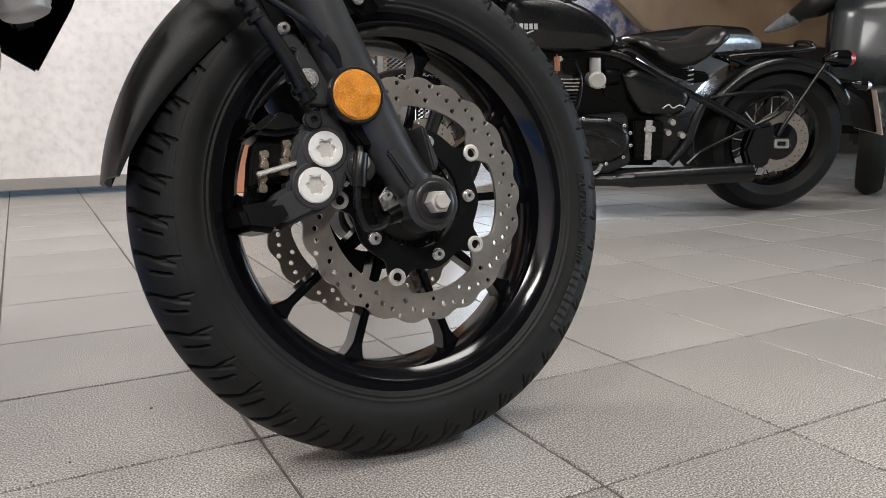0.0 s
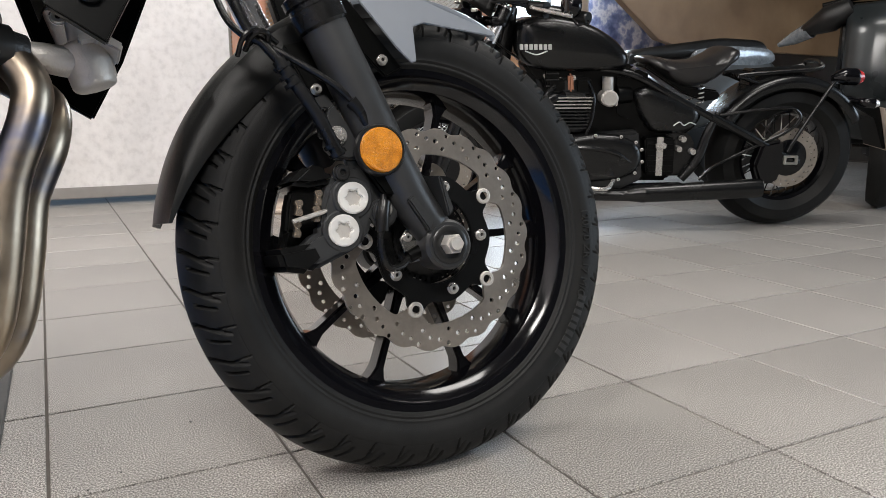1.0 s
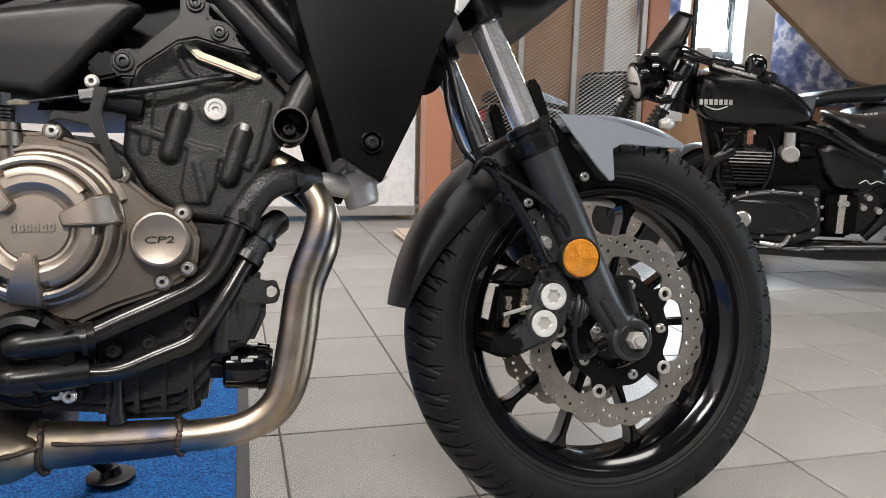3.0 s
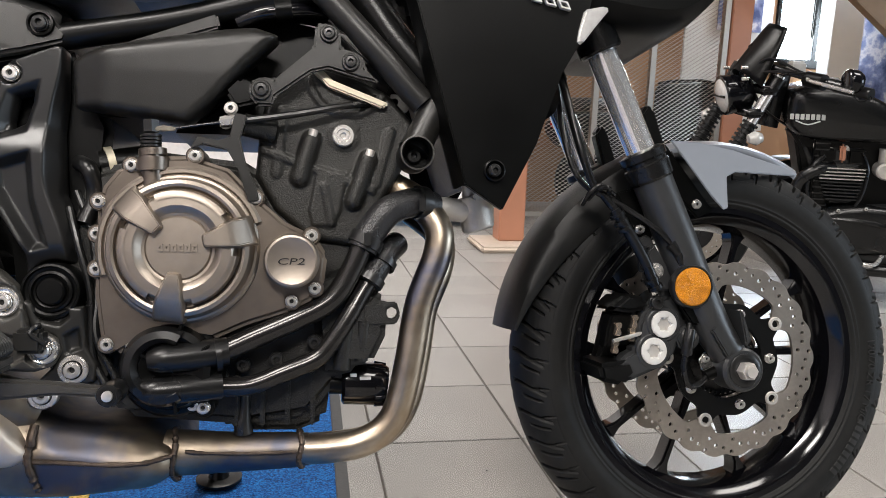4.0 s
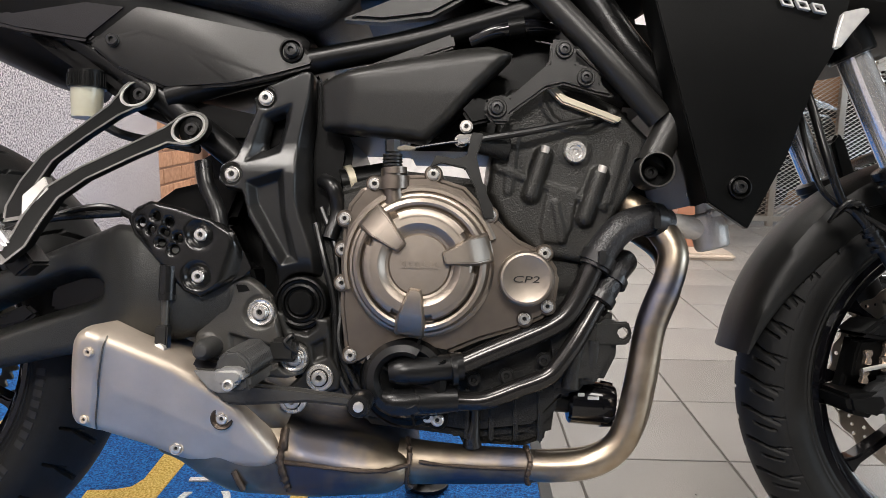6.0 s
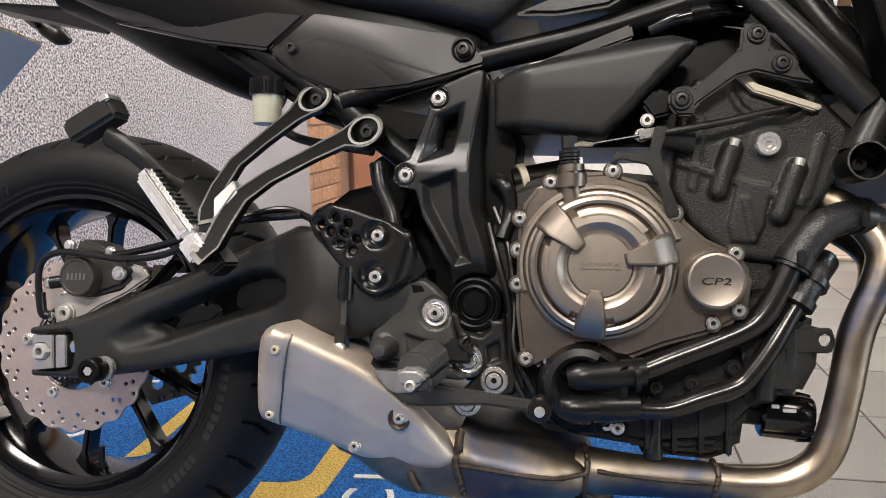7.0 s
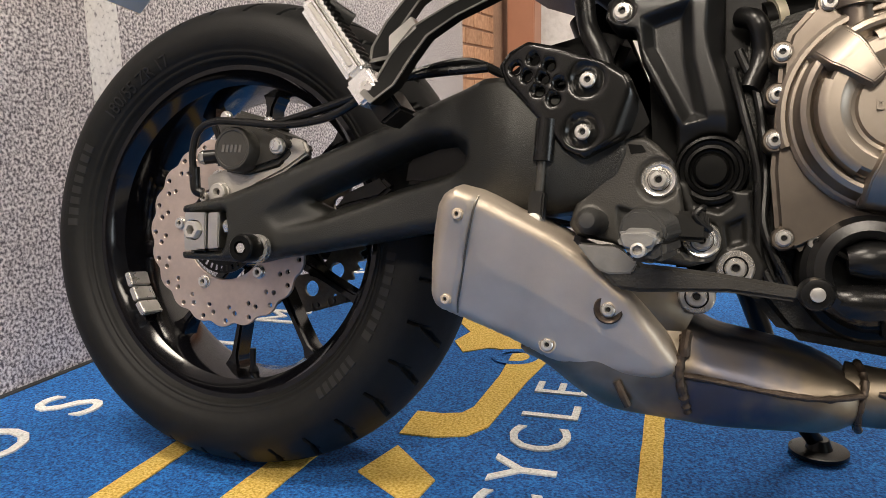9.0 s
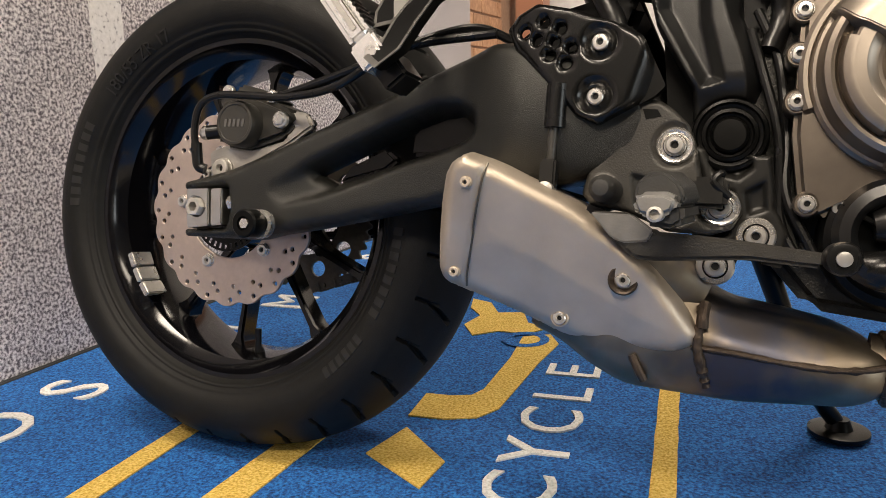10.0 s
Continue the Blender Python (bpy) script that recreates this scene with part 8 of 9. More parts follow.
bp_("side_cover", puff([(0.628, 0.520), (0.60, 0.538), (0.565, 0.541), (0.47, 0.500), (0.393, 0.458), (0.388, 0.42), (0.427, 0.363), (0.50, 0.360), (0.56, 0.366), (0.60, 0.43)], [(-0.08, 0.02), (0.05, 0.0), (0.08, 0.004), (0.095, 0.016), (0.10, 0.035)], 50), BOBPAINT, "satin black side cover", None, 60)
bp_("side_mark", tube([(0.49, 0.1005, 0.397), (0.47, 0.101, 0.410), (0.455, 0.101, 0.398), (0.435, 0.101, 0.408), (0.415, 0.1, 0.400)], 0.0022, 6, 5), WHITEMARK, "small silver script mark")
COVER = [(1.075, 0.30), (1.062, 0.335), (1.02, 0.352), (0.933, 0.363), (0.84, 0.358), (0.785, 0.337), (0.762, 0.31), (0.757, 0.265), (0.78, 0.222), (0.84, 0.198), (0.95, 0.190), (1.03, 0.205), (1.068, 0.245)]
ec = bp_("engine_cover", puff(COVER, [(-0.13, 0.02), (0.11, 0.0), (0.128, 0.003), (0.136, 0.010), (0.140, 0.022), (0.142, 0.05)], 60), BOBPAINT, "black engine side cover", None, 50)
for u, w in COVER:
    bolt(0.918 + (u - 0.918) * 0.955, 0.140, 0.276 + (w - 0.276) * 0.93, 0.0055, BOLT, ec).rotation_euler = (math.pi, 0, 0)
bp_("round_cap", lathe([(0.029, 0.135), (0.029, 0.152), (0.024, 0.156), (0.010, 0.156), (0.008, 0.153), (0, 0.153)], 1.021, 0.255, 32), ALU, "bright round cap", ec)
bp_("cover_crease", tube([(1.05, 0.134, 0.318), (0.95, 0.143, 0.315), (0.86, 0.144, 0.300), (0.80, 0.140, 0.262)], [0.004, 0.009, 0.009, 0.004], 8, 5), BOBPAINT, "", ec)
bar_ = bp_("cylinder_barrel", lext([(1.030, 0.36), (1.060, 0.50), (0.940, 0.50), (0.955, 0.36)], -0.10, 0.085, 0.006), BOBCAST, "black finned cylinder barrel")
for k in range(10):
    w, h = 0.376 + 0.0115 * k, 0.050 + 0.0030 * k
    fc = 0.994 + 0.0009 * k
    bp_("cooling_fin", box(fc - h, fc + h, -0.11, 0.112, w, w + 0.0045, 0.001), ALU if k > 5 else BOBCAST, "bright edged fin" if k > 5 else "", bar_)
bp_("cylinder_head", lext([(1.085, 0.492), (1.088, 0.520), (1.07, 0.545), (0.93, 0.548), (0.915, 0.520), (0.92, 0.492)], -0.11, 0.085, 0.010), BOBCAST, "black cylinder head")
cbz = bp_("carburettor", lathe([(0.0, 0.060), (0.03, 0.060), (0.03, 0.112), (0.024, 0.118), (0, 0.118)], 0.722, 0.497, 28), CAST, "bare metal throttle body")
bp_("carb_top", rod((0.722, 0.085, 0.520), (0.722, 0.085, 0.572), 0.019, 20), CAST, "", cbz)
bp_("intake", rod((0.69, 0.06, 0.505), (0.64, 0.05, 0.505), 0.034, 24), PLASTIC, "", cbz)
bt = bp_("battery_box", lext([(0.596, 0.352), (0.488, 0.352), (0.490, 0.213), (0.588, 0.213)], -0.07, 0.105, 0.006), PLASTIC, "black battery box with a bright strap")
bp_("battery_strap", lext([(0.553, 0.356), (0.530, 0.356), (0.533, 0.212), (0.556, 0.212)], 0.104, 0.110, 0.001), BOLT, "bright metal strap", bt)
bp_("strap_buckle", box(0.522, 0.560, 0.108, 0.118, 0.315, 0.335, 0.003), BOLT, "", bt)
for k in range(6):
    bp_("box_rib", box(0.495, 0.590, 0.104, 0.108, 0.225 + 0.02 * k, 0.229 + 0.02 * k, 0.001), PLASTIC, "", bt)
bp_("silencer", tube([(1.02, 0.13, 0.148), (0.84, 0.135, 0.146), (0.800, 0.14, 0.150), (0.752, 0.14, 0.152), (0.735, 0.14, 0.152), (0.50, 0.14, 0.162), (0.350, 0.14, 0.168), (0.336, 0.14, 0.169), (0.345, 0.14, 0.1688)], [0.018, 0.020, 0.024, 0.032, 0.030, 0.033, 0.034, 0.031, 0.024], 28, 5), BOBPAINT, "long satin black silencer")
bp_("exhaust_pipe", tube([(1.02, 0.08, 0.48), (1.08, 0.10, 0.47), (1.13, 0.09, 0.41), (1.11, 0.07, 0.28), (1.05, 0.08, 0.18), (0.90, 0.135, 0.150)], 0.021, 20, 7), BOBPAINT, "satin black exhaust pipe")
fb = bp_("frame_tube", tube([(1.14, 0.05, 0.66), (0.95, 0.06, 0.585), (0.785, 0.075, 0.557), (0.64, 0.08, 0.482), (0.487, 0.088, 0.402), (0.33, 0.09, 0.318), (0.18, 0.09, 0.245)], 0.013, 14, 6), BOBPAINT, "black frame tube")
bp_("rear_frame_tube", tube([(0.475, 0.082, 0.425), (0.512, 0.082, 0.353), (0.545, 0.082, 0.262), (0.60, 0.080, 0.19)], [0.012, 0.017, 0.018, 0.016], 14, 6), BOBPAINT, "", fb)
bp_("down_tube", tube([(1.16, 0.04, 0.68), (1.06, 0.06, 0.42), (1.0, 0.07, 0.20), (0.90, 0.08, 0.165), (0.60, 0.08, 0.165)], 0.014, 14, 6), BOBPAINT, "", fb)
bp_("swingarm_blade", tube([(0.50, 0.090, 0.415), (0.40, 0.092, 0.362), (0.286, 0.093, 0.300), (0.189, 0.094, 0.252)], [0.014, 0.017, 0.017, 0.014], 14, 5), BOBPAINT, "", fb)
for u, w in ((0.615, 0.30), (0.60, 0.335), (0.565, 0.29)):
    bp_("pivot_bolt", lathe([(0.0, 0.098), (0.010, 0.098), (0.012, 0.092), (0.012, 0.07)], u, w, 16), BOLT, "bright bolt", fb)
bp_("pivot_plate", lext([(0.655, 0.36), (0.60, 0.375), (0.555, 0.33), (0.545, 0.25), (0.60, 0.20), (0.66, 0.20)], 0.05, 0.075, 0.008), BOBPAINT, "black pivot plate", fb)
bp_("engine_core", lext([(1.15, 0.60), (1.10, 0.36), (1.02, 0.18), (0.64, 0.18), (0.58, 0.34), (0.66, 0.50), (0.78, 0.57), (1.0, 0.60)], -0.10, 0.060, 0.01), PLASTIC, "black engine core")
for k in range(3):
    bp_("head_cover", box((0.925, 0.988, 1.018)[k], (0.982, 1.006, 1.076)[k], -0.05, 0.098, 0.500, (0.545, 0.560, 0.545)[k], 0.007), PLASTIC if k != 1 else TERRA, "black head cover" if k != 1 else "dull red plug cap")
bp_("axle_plate", lext([(0.192, 0.246), (0.244, 0.246), (0.244, 0.278), (0.192, 0.278)], 0.10, 0.116, 0.002, [[(0.202, 0.254), (0.234, 0.254), (0.234, 0.270), (0.202, 0.270)]]), ALU, "bright axle plate", fb)
V, F = [], []
gm = []
for i in range(25):
    a = radians(28 + 122 * i / 24)
    for q in range(-5, 6):
        rq = 0.297 - 0.046 * (abs(q) / 5) ** 3.5
        gm.append((0.222 + rq * math.cos(a), 0.096 * math.sin(min(1.0, abs(q) / 4) * math.pi / 2) * (1 if q > 0 else -1), 0.258 + rq * math.sin(a)))
        V = gm
for i in range(24):
    for q in range(10):
        F.append((i * 11 + q, i * 11 + q + 1, (i + 1) * 11 + q + 1, (i + 1) * 11 + q))
rf = pydata("rear_mudguard", V, F, BOBPAINT, bob, "black bobbed rear mudguard", 60)
rf.modifiers.new("thick", "SOLIDIFY").thickness = 0.004
bp_("mudguard_loop", tube([(0.475, 0.095, 0.418), (0.35, 0.10, 0.436), (0.235, 0.102, 0.444), (0.200, 0.102, 0.430), (0.192, 0.102, 0.405), (0.236, 0.102, 0.361), (0.36, 0.100, 0.302), (0.49, 0.097, 0.236), (0.54, 0.095, 0.190)], 0.0062, 10, 7), BOBPAINT, "black wire loop")
rk = bp_("luggage_rack", tube([(0.33, 0.06, 0.522), (0.375, 0.066, 0.540), (0.385, 0.066, 0.552), (0.13, 0.066, 0.572), (0.105, 0.05, 0.592), (0.10, 0.0, 0.596), (0.105, -0.05, 0.592), (0.13, -0.066, 0.572), (0.385, -0.066, 0.552), (0.375, -0.066, 0.540), (0.33, -0.06, 0.522)], 0.0075, 10, 5), BOBPAINT, "black slatted luggage rack")
for k in range(6):
    yv = -0.055 + 0.022 * k
    bp_("rack_slat", tube([(0.388, yv, 0.549), (0.26, yv, 0.562), (0.125, yv, 0.573)], 0.0065, 8, 2), BOBPAINT, "", rk)
for u in (0.34, 0.16):
    bp_("rack_bracket", lext([(u + 0.012, 0.50), (u - 0.012, 0.505), (u - 0.008, 0.572), (u + 0.008, 0.562)], -0.04, 0.04, 0.003), BOBPAINT, "", rk)
tl = bp_("tail_light", tube([(0.03, 0.0, 0.535), (-0.01, 0.0, 0.540), (-0.05, 0.0, 0.540), (-0.062, 0.0, 0.540)], [0.012, 0.030, 0.032, 0.028], 20, 4), GLOSSBLK, "round black tail light with red lens")
bp_("tail_lens", rod((-0.060, 0.0, 0.540), (-0.078, 0.0, 0.540), 0.029, 20, None, 0.02), REDPL, "red lens", tl)
for sv in (-1, 1):
    il = bp_("rear_indicator", tube([(0.0, 0.05 * sv, 0.47), (-0.03, 0.11 * sv, 0.462), (-0.06, 0.12 * sv, 0.46)], [0.006, 0.016, 0.018], 14, 4), GLOSSBLK, "small bullet indicator")
    bp_("indicator_lens", rod((-0.058, 0.12 * sv, 0.46), (-0.074, 0.12 * sv, 0.46), 0.017, 14, None, 0.011), CLEARPL, "clear lens", il)


# front end, turned a little to the left
STEER = Matrix.Translation((1.2, 0, 0)) @ Matrix.Rotation(radians(15), 4, "Z") @ Matrix.Translation((-1.2, 0, 0))


def fe(name, bm, material, label="", parent=None, angle=45):
    bm.transform(STEER)
    return bp_(name, bm, material, label, parent, angle)


fwb.matrix_local = STEER
for sv, top_, mid_, low_ in ((1, (1.243, 0.755), (1.320, 0.617), (1.392, 0.490)), (-1, (1.300, 0.790), (1.366, 0.656), (1.440, 0.520))):
    yv = 0.085 * sv
    fk = fe("fork_leg", rod((1.495, yv, 0.246), (low_[0], yv, low_[1]), 0.022, 18), BOBPAINT, "black lower fork leg")
    fe("gaiter_core", rod((low_[0], yv, low_[1]), (mid_[0], yv, mid_[1]), 0.020, 18), HOSE, "", fk)
    for k in range(10):
        t = k / 9
        c0 = Vector((low_[0], yv, low_[1])).lerp(Vector((mid_[0], yv, mid_[1])), t)
        ax_ = (Vector((mid_[0], 0, mid_[1])) - Vector((low_[0], 0, low_[1]))).normalized() * 0.0042
        fe("gaiter_ring", rod(c0 - ax_, c0 + ax_, 0.033 - 0.006 * t, 20), HOSE, "", fk)
    fe("stanchion", rod((mid_[0], yv, mid_[1]), (top_[0], yv, top_[1]), 0.0185, 20), CHROME, "chrome stanchion", fk)
    fe("fork_clamp", rod((top_[0] + 0.018, yv, top_[1] - 0.035), (top_[0] - 0.008, yv, top_[1] + 0.012), 0.027, 20), BOBPAINT, "black fork clamp", fk)
    fe("fork_cap", rod((top_[0] - 0.009, yv, top_[1] + 0.012), (top_[0] - 0.013, yv, top_[1] + 0.020), 0.021, 20), CHROME, "bright fork cap", fk)
    fi = fe("front_indicator", rod((mid_[0], yv, mid_[1] - 0.02), (mid_[0] + 0.01, 0.14 * sv, mid_[1] - 0.03), 0.007, 10), GLOSSBLK, "small front indicator")
    fe("indicator_lens", tube([(mid_[0] - 0.012, 0.150 * sv, mid_[1] - 0.035), (mid_[0] + 0.008, 0.152 * sv, mid_[1] - 0.037), (mid_[0] + 0.032, 0.152 * sv, mid_[1] - 0.039)], [0.016, 0.024, 0.014], 16, 3), CLEARPL, "clear lens", fi)
fe("fork_yoke", box(1.235, 1.300, -0.115, 0.115, 0.715, 0.745, 0.010, None, 3), BOBPAINT, "black fork yoke")
fe("lower_yoke", box(1.285, 1.345, -0.115, 0.115, 0.640, 0.670, 0.010, None, 3), BOBPAINT, "black lower yoke")
fe("steering_head", rod((1.225, 0, 0.60), (1.19, 0, 0.775), 0.034, 20), BOBPAINT, "black steering head")
hb = fe("handlebar", tube([(1.12, 0.33, 0.748), (1.171, 0.20, 0.772), (1.253, 0.10, 0.800), (1.27, 0.0, 0.812), (1.253, -0.10, 0.815), (1.171, -0.20, 0.80), (1.06, -0.33, 0.79)], 0.0115, 14, 7), BOBPAINT, "black handlebar")
for sv, dz in ((1, 0.0), (-1, 0.035)):
    fe("grip", rod((1.150, 0.255 * sv, 0.762 + dz), (1.085, 0.37 * sv, 0.742 + dz), 0.0185, 18), HOSE, "black rubber grip", hb)
    fe("switch_block", rod((1.185, 0.175 * sv, 0.772 + dz), (1.158, 0.235 * sv, 0.765 + dz), 0.025, 12), PLASTIC, "black switch block", hb)
    fe("lever", tube([(1.19, 0.19 * sv, 0.775 + dz), (1.205, 0.25 * sv, 0.770 + dz), (1.14, 0.37 * sv, 0.748 + dz)], 0.006, 8, 5), BOLT, "bright lever", hb)
    fe("master_cylinder", box(1.175, 1.225, 0.13 * sv - 0.02, 0.13 * sv + 0.02, 0.785 + dz, 0.825 + dz, 0.006), CAST if sv > 0 else PLASTIC, "fluid cup", hb)
    mr = fe("mirror", tube([(1.150, 0.335 * sv, 0.781 + dz), (1.142, 0.335 * sv, 0.780 + dz), (1.118, 0.335 * sv, 0.775 + dz), (1.105, 0.335 * sv, 0.772 + dz)], [0.020, 0.034, 0.036, 0.030], 24, 3), GLOSSBLK, "round black bar-end mirror")
    fe("mirror_stem", tube([(1.12, 0.335 * sv, 0.750 + dz), (1.108, 0.345 * sv, 0.725 + dz), (1.085, 0.37 * sv, 0.735 + dz)], 0.006, 8, 4), GLOSSBLK, "", mr)
hl = fe("headlight", tube([(1.285, 0.0, 0.718), (1.30, 0.0, 0.716), (1.345, 0.0, 0.709), (1.382, 0.0, 0.703), (1.388, 0.0, 0.702)], [0.03, 0.054, 0.064, 0.068, 0.064], 36, 4), GLOSSBLK, "round black headlight")
fe("headlight_lens", tube([(1.384, 0.0, 0.7025), (1.394, 0.0, 0.701), (1.400, 0.0, 0.700)], [0.060, 0.052, 0.016], 32, 2), CLEARPL, "clear round lens", hl)
fe("lamp_bar", box(1.392, 1.402, -0.05, 0.05, 0.697, 0.705, 0.002), PLASTIC, "", hl)
V, F = [], []
for i in range(11):
    t = i / 10
    for q in range(-6, 7):
        k = q / 6
        V.append((1.392 - 0.105 * t - (0.060 - 0.030 * t) * k * k, 0.100 * (1 - 0.35 * t ** 3) * k, 0.795 + 0.145 * t - 0.055 * (1 - t) * k * k - 0.014 * t ** 4 * k * k))
for i in range(10):
    for q in range(12):
        F.append((i * 13 + q, i * 13 + q + 1, (i + 1) * 13 + q + 1, (i + 1) * 13 + q))
fs = pydata("fly_screen", [tuple(STEER @ Vector(v)) for v in V], F, PLASTIC, bob, "small black fly screen", 60)
fs.modifiers.new("thick", "SOLIDIFY").thickness = 0.005
for yv, zv in ((0.075, 0.80), (0.085, 0.765), (-0.08, 0.79)):
    fe("screen_bolt", rod((1.335, yv, zv), (1.355, yv, zv), 0.006, 10), BOLT)
fe("clock", rod((1.275, 0.0, 0.835), (1.235, 0.0, 0.865), 0.043, 24), PLASTIC, "black clock housing")
for k, (y0, y1) in enumerate(((0.05, 0.10), (-0.05, -0.09), (0.0, 0.12))):
    fe("control_cable", tube([(1.20, 0.19 if y1 > 0 else -0.19, 0.79), (1.28, y1, 0.83 - 0.02 * k), (1.31, y0, 0.76), (1.25, 0.03, 0.66), (1.16, 0.03, 0.60)], 0.004, 8, 7), HOSE, "black control cable")
mg = lathe([(0.262, -0.05), (0.272, -0.03), (0.275, 0), (0.272, 0.03), (0.262, 0.05), (0.258, 0.045), (0.266, 0), (0.258, -0.045)], 1.495, 0.246, 30, True, None, radians(50), radians(150))
fe("front_mudguard", mg, BOBPAINT, "black short front mudguard")
for sv in (-1, 1):
    bp_("mudguard_strut", tube([(0.060, 0.086 * sv, 0.528), (0.088, 0.096 * sv, 0.512), (0.200, 0.104 * sv, 0.342), (0.229, 0.105 * sv, 0.290)], 0.0068, 10, 5), BOBPAINT, "black mudguard strut")
npb = bp_("number_plate_holder", lext([(-0.118, 0.450), (-0.030, 0.475), (-0.030, 0.440), (-0.105, 0.400), (-0.148, 0.290), (-0.160, 0.290)], -0.060, 0.060, 0.002), PLASTIC, "black number plate holder")
bp_("number_plate", lext([(-0.124, 0.440), (-0.121, 0.440), (-0.165, 0.283), (-0.168, 0.283)], -0.085, 0.085, 0.0005), BEIGE, "pale number plate", npb)
bp_("foot_control", tube([(0.86, 0.14, 0.20), (0.90, 0.20, 0.185), (0.97, 0.20, 0.19)], 0.007, 10, 4), BOLT, "bright foot lever")
bp_("gearbox_block", lext([(0.95, 0.36), (0.62, 0.38), (0.60, 0.20), (0.70, 0.165), (0.95, 0.175)], -0.12, 0.12, 0.01), BOBCAST, "black engine block")

rdb = bp_("radiator", box(1.035, 1.085, -0.09, 0.09, 0.27, 0.585, 0.006), PLASTIC, "black finned radiator")
for k in range(14):
    bp_("radiator_fin", box(1.037, 1.083, 0.089, 0.0935, 0.285 + 0.021 * k, 0.291 + 0.021 * k, 0.001), BOBPAINT, "", rdb)
bp_("coil_cover", lext([(1.14, 0.62), (1.10, 0.555), (0.98, 0.548), (0.80, 0.560), (0.74, 0.600), (0.80, 0.63)], -0.075, 0.075, 0.012), PLASTIC, "black cover under the tank")
bp_("airbox", lext([(0.70, 0.58), (0.62, 0.60), (0.56, 0.575), (0.57, 0.44), (0.64, 0.40), (0.70, 0.43)], -0.085, 0.070, 0.014), PLASTIC, "black airbox")
for u, w, r in ((1.00, 0.575, 0.012), (0.93, 0.560, 0.010), (0.865, 0.565, 0.013), (0.685, 0.545, 0.010), (0.655, 0.475, 0.009)):
    bp_("fastener", lathe([(0.0, 0.082), (r, 0.082), (r, 0.070), (r * 0.8, 0.060)], u, w, 16), BOLT, "bright fastener")
bp_("head_pipe", tube([(0.80, 0.10, 0.56), (0.775, 0.115, 0.50), (0.79, 0.12, 0.42), (0.82, 0.12, 0.37)], 0.006, 8, 6), HOSE, "black hose")
bp_("engine_hose", tube([(0.96, 0.09, 0.54), (1.01, 0.10, 0.50), (1.03, 0.10, 0.42), (1.00, 0.11, 0.35)], 0.012, 10, 6), HOSE, "black coolant hose")


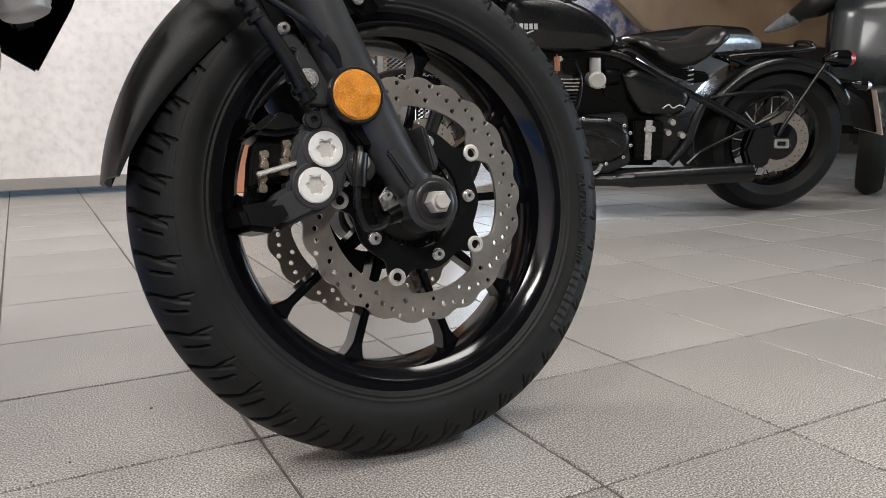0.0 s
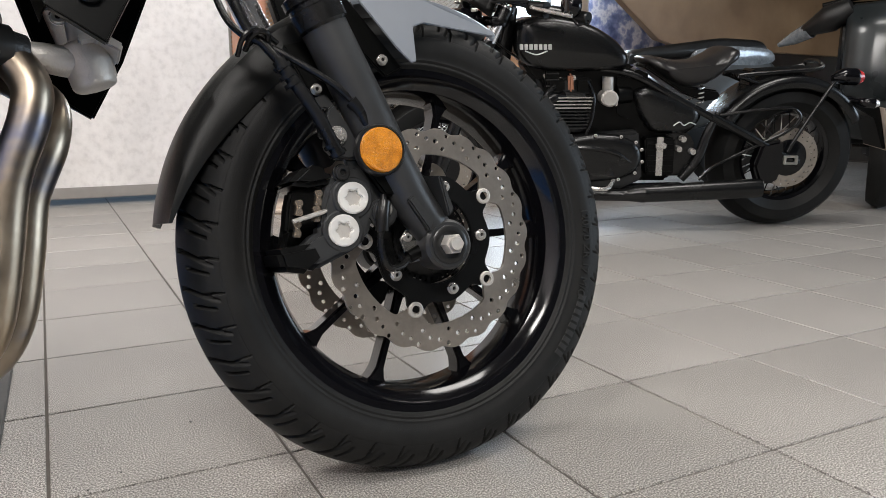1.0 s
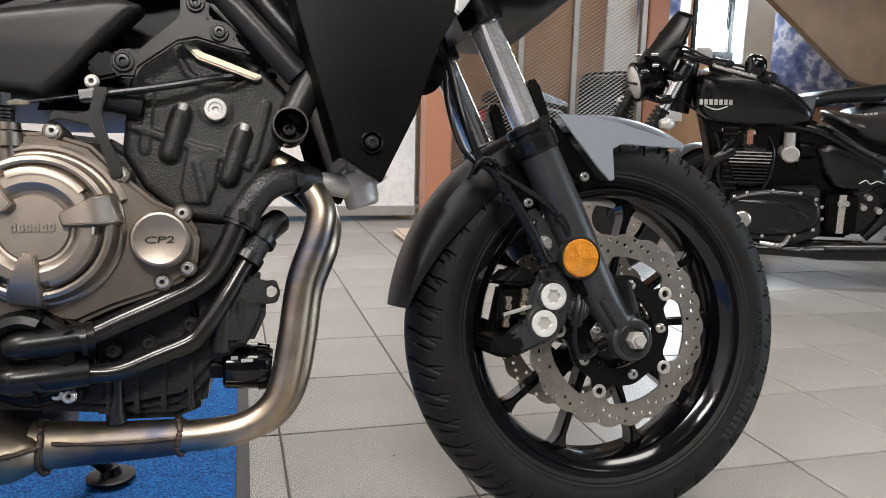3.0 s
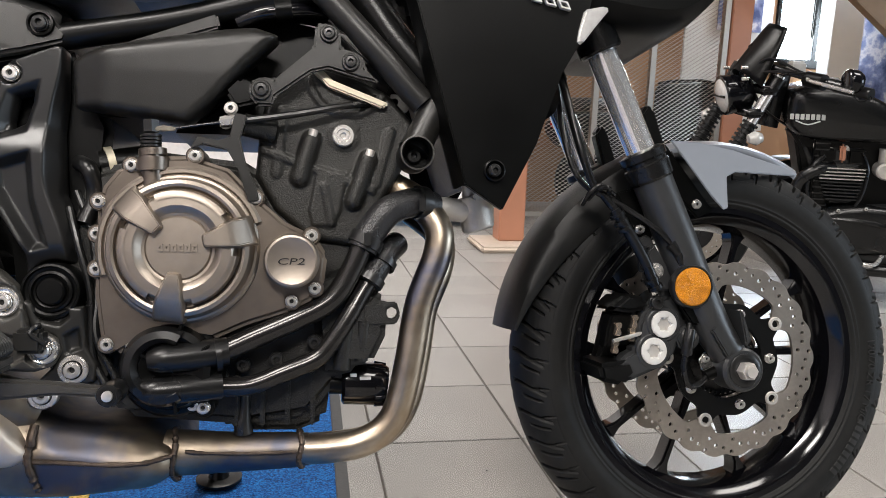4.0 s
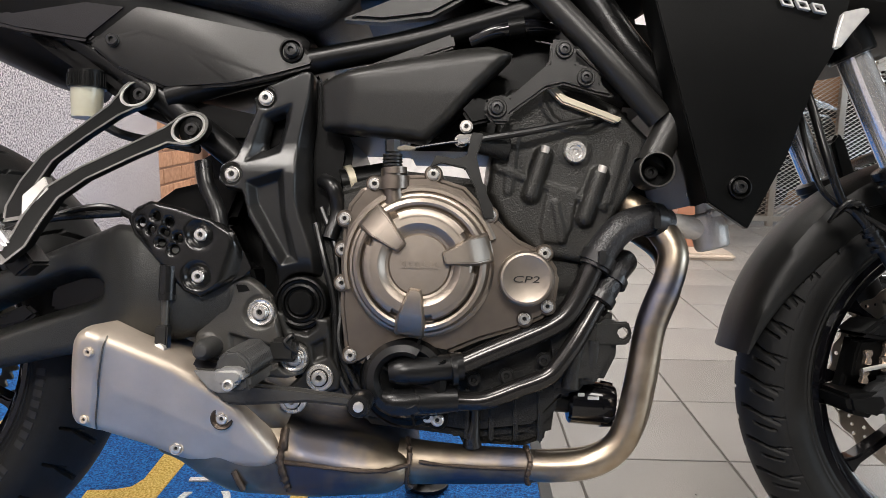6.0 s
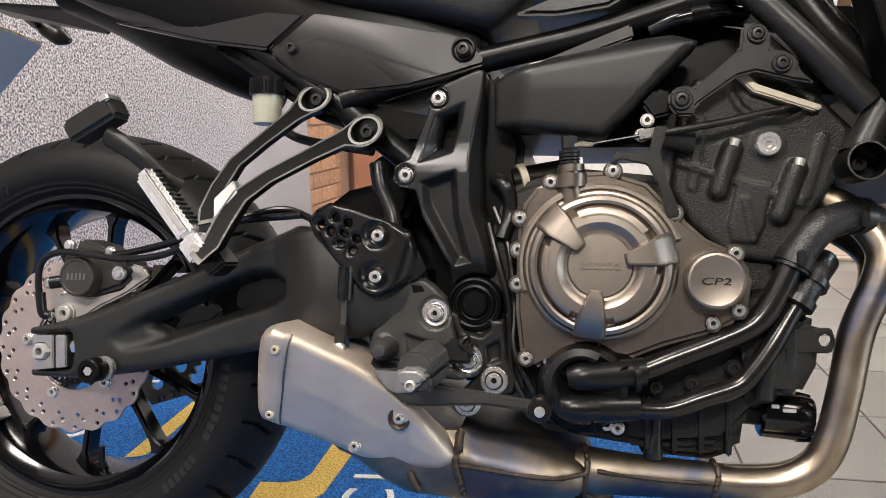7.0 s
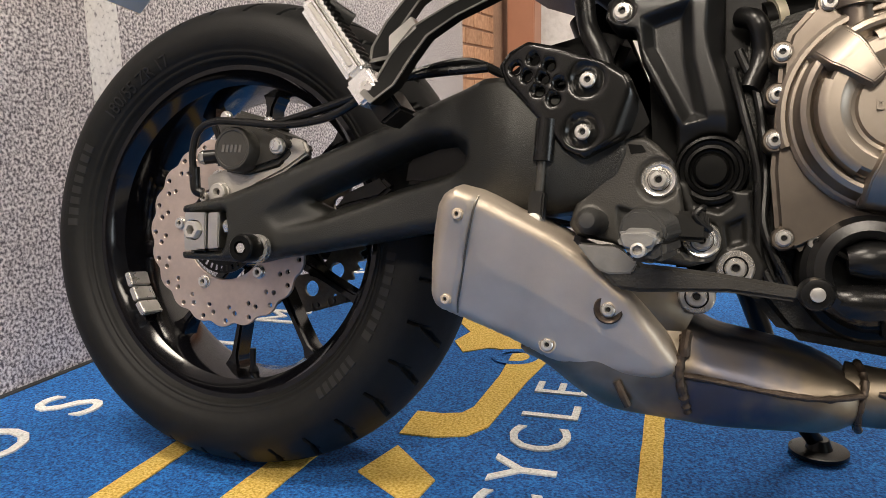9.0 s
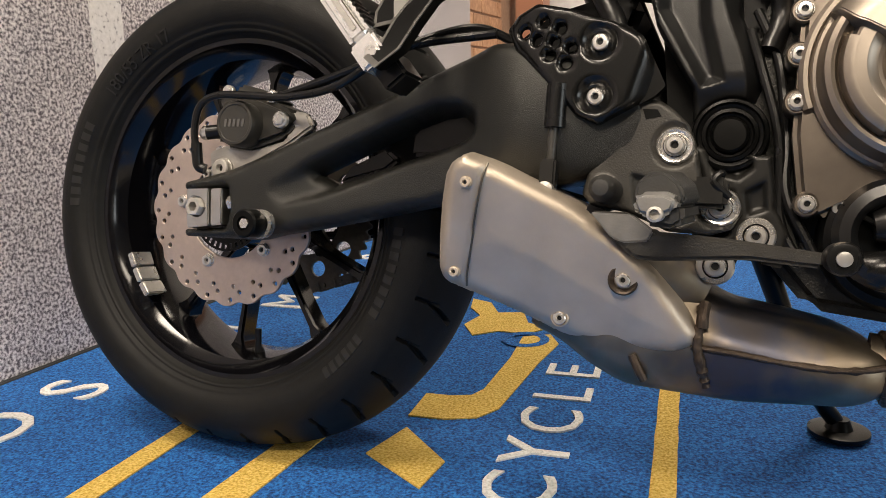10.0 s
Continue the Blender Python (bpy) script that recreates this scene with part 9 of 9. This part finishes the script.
def scooter(x, y, ang, s, paint, label, low=False):
    e = machine("scooter", label, "scooter", x, y, ang, s, "parked scooters")

    def q(name, bm, material, lab="", angle=50):
        if low:
            for p in bm.verts:
                if p.co.x > 0.75 and p.co.z > 0.5:
                    p.co.z = 0.5 + 0.42 * (p.co.z - 0.5)
        return mk(name, bm, material, e, lab, angle)
    for cu in (0.0, 1.25):
        w = q("wheel", lathe([(0.0, -0.03), (0.13, -0.03), (0.15, -0.045), (0.15, 0.045), (0.13, 0.03), (0, 0.03)], cu, 0.24, 40), GLOSSBLK, "black cast wheel")
        tyre_plain(w, cu, 0.24, 0.24, 0.06, 0.15)
    q("rear_body", puff([(-0.28, 0.62), (-0.18, 0.50), (0.05, 0.42), (0.35, 0.33), (0.48, 0.36), (0.50, 0.62), (0.40, 0.72), (0.10, 0.76), (-0.20, 0.74)], [(-0.17, 0.03), (-0.15, 0.006), (-0.08, 0), (0.08, 0), (0.15, 0.006), (0.17, 0.03)], 60), paint, "painted rear body")
    lx = 0.26 if low else 0.0
    q("saddle", puff([(-0.20, 0.75), (0.10, 0.77), (0.40 + lx, 0.73), (0.52 + lx, 0.68), (0.55 + lx, 0.73), (0.42 + lx, 0.79), (0.15, 0.86), (-0.15, 0.85)], [(-0.15, 0.02), (-0.13, 0), (0.13, 0), (0.15, 0.02)], 50), LEATHER, "black saddle")
    q("floor_board", box(0.42, 0.95, -0.18, 0.18, 0.28, 0.36, 0.03, None, 3), PLASTIC)
    q("front_apron", puff([(0.92, 0.34), (0.98, 0.30), (1.12, 0.45), (1.20, 0.62), (1.16, 0.90), (1.05, 1.02), (0.98, 0.98), (0.98, 0.70)], [(-0.22, 0.04), (-0.19, 0.008), (-0.08, 0), (0.08, 0), (0.19, 0.008), (0.22, 0.04)], 50), paint, "painted front apron")
    q("front_mudguard", lathe([(0.255, -0.075), (0.272, -0.05), (0.278, 0), (0.272, 0.05), (0.255, 0.075), (0.265, 0)], 1.25, 0.24, 30, True, None, radians(20), radians(160)), paint)
    q("fork", rod((1.25, 0.09, 0.24), (1.08, 0.09, 0.80), 0.025, 16), PLASTIC)
    q("handlebar", tube([(1.0, -0.34, 1.0), (1.03, -0.15, 1.03), (1.05, 0, 1.03), (1.03, 0.15, 1.03), (1.0, 0.34, 1.0)], 0.014, 12, 6), PLASTIC)
    for sv in (-1, 1):
        if low:
            break
        q("hand_muff_cover", tube([(0.985, 0.39 * sv, 0.885), (0.94, 0.47 * sv, 0.850), (0.89, 0.55 * sv, 0.820)], [0.045, 0.035, 0.012], 14, 5), WRAP, "clear film over the muff")
        q("hand_muff", tube([(1.06, 0.20 * sv, 0.98), (1.04, 0.30 * sv, 0.93), (0.98, 0.42 * sv, 0.88)], [0.05, 0.07, 0.03], 14, 5), LEATHER, "padded black hand muff")
    q("tail_lamp", tube([(-0.27, 0, 0.66), (-0.30, 0, 0.66)], [0.05, 0.035], 20, 1), REDPL, "red tail lamp")
    if low:
        q("film_wrap", puff([(-0.22, 0.735), (-0.10, 0.70), (0.16, 0.70), (0.36, 0.745), (0.34, 0.790), (0.10, 0.815), (-0.18, 0.80)], [(-0.172, 0.01), (-0.165, 0.0), (0.165, 0.0), (0.172, 0.01)], 40), WRAP, "crinkled clear film over the tail")
        for k in range(7):
            q("side_letter", box(0.40 + 0.027 * k, 0.42 + 0.027 * k, 0.168, 0.1735, 0.665 - 0.003 * k, 0.690 - 0.003 * k, 0.001), WHITEMARK, "plain white mark")
    else:
        q("apron_liner", puff([(0.90, 0.30), (0.96, 0.28), (1.04, 0.50), (1.06, 0.75), (1.02, 1.03), (0.94, 1.00), (0.92, 0.70)], [(-0.25, 0.03), (-0.235, 0.0), (0.235, 0.0), (0.25, 0.03)], 40), PLASTIC, "black apron liner")
        q("side_reflector", box(1.08, 1.14, 0.215, 0.225, 0.50, 0.54, 0.004), ORANGE, "amber side reflector")
    q("belly", lext([(0.0, 0.22), (0.10, 0.38), (0.40, 0.36), (0.55, 0.28), (0.40, 0.20), (0.15, 0.18)], -0.11, 0.11, 0.02), PLASTIC)
    return e


scooter(5.44, 1.98, 213, 0.95, CLEARBAG, "dark metallic grey scooter with padded hand muffs")
scooter(4.58, 2.42, 170, 0.98, SILVERP, "silver grey scooter in clear film behind the bobber, its shade put into the paint", True)
scooter(2.75, 4.05, 20, 0.92, PLASTIC, "dark scooter stored behind the mesh")

# ---------- loose pieces of the setting: bricks and floor tiles ----------
bk0 = None
for r in range(34):
    for c in range(3):
        y0 = 2.335 + c * 0.222 + (0.111 if r % 2 else 0) - 0.111
        y1 = y0 + 0.212
        y0, y1 = max(y0, 2.335), min(y1, 2.838)
        if y1 - y0 < 0.03 or r > 22:
            continue
        key = round(y1 - y0, 3)
        z0 = 0.004 + r * 0.075
        mk("brick", box(-0.590, -0.574, y0, y1, z0, z0 + 0.066, 0.003, None, 1), BRICKM, brickwall)

TP_Y, JOINT = 0.3025, 0.0045
TX0, TY0 = 1.911, 0.108
SKEW = -0.016  # the courses are laid slightly out of square
rest = []
TILES = {}
for i in range(-16, 19):
    wide = 0.3000 if i < 0 else 0.2860
    for j in range(-16, 17):
        y = TY0 + (j + 0.5) * TP_Y
        x = TX0 + (i + 0.5) * wide + SKEW * (y - TY0)
        if not (-2.9 < x < 7.1 and -4.5 < y < 4.6):
            continue
        if 0.85 < x < 4.9 and -0.75 < y < 3.5:
            if wide not in TILES:
                tbm = box(-wide / 2 + JOINT / 2, wide / 2 - JOINT / 2, -TP_Y / 2 + JOINT / 2, TP_Y / 2 - JOINT / 2, -0.010, 0.0, 0.0012, None, 1)
                for q in tbm.verts:
                    q.co.x += SKEW * q.co.y
                TILES[wide] = mk("tile", tbm, TILE, floor)
                TILES[wide].location = (x, y, 0)
            else:
                share("tile", TILES[wide], (x, y, random.uniform(-0.0006, 0.0004)), floor)
        else:
            rest.append((x, y, wide))
V, F = [], []
for x, y, wide in rest:
    b = len(V)
    hx, hy = wide / 2 - JOINT / 2, TP_Y / 2 - JOINT / 2
    V += [(x + a * hx + SKEW * b_ * hy, y + b_ * hy, z) for z in (0, -0.01) for a, b_ in ((-1, -1), (1, -1), (1, 1), (-1, 1))]
    F += [(b, b + 1, b + 2, b + 3), (b, b + 4, b + 5, b + 1), (b + 1, b + 5, b + 6, b + 2), (b + 2, b + 6, b + 7, b + 3), (b + 3, b + 7, b + 4, b)]
far = pydata("far_tiles", V, F, TILE, floor, "the rest of the floor tiles", 30)
far["kind"] = "stuff"
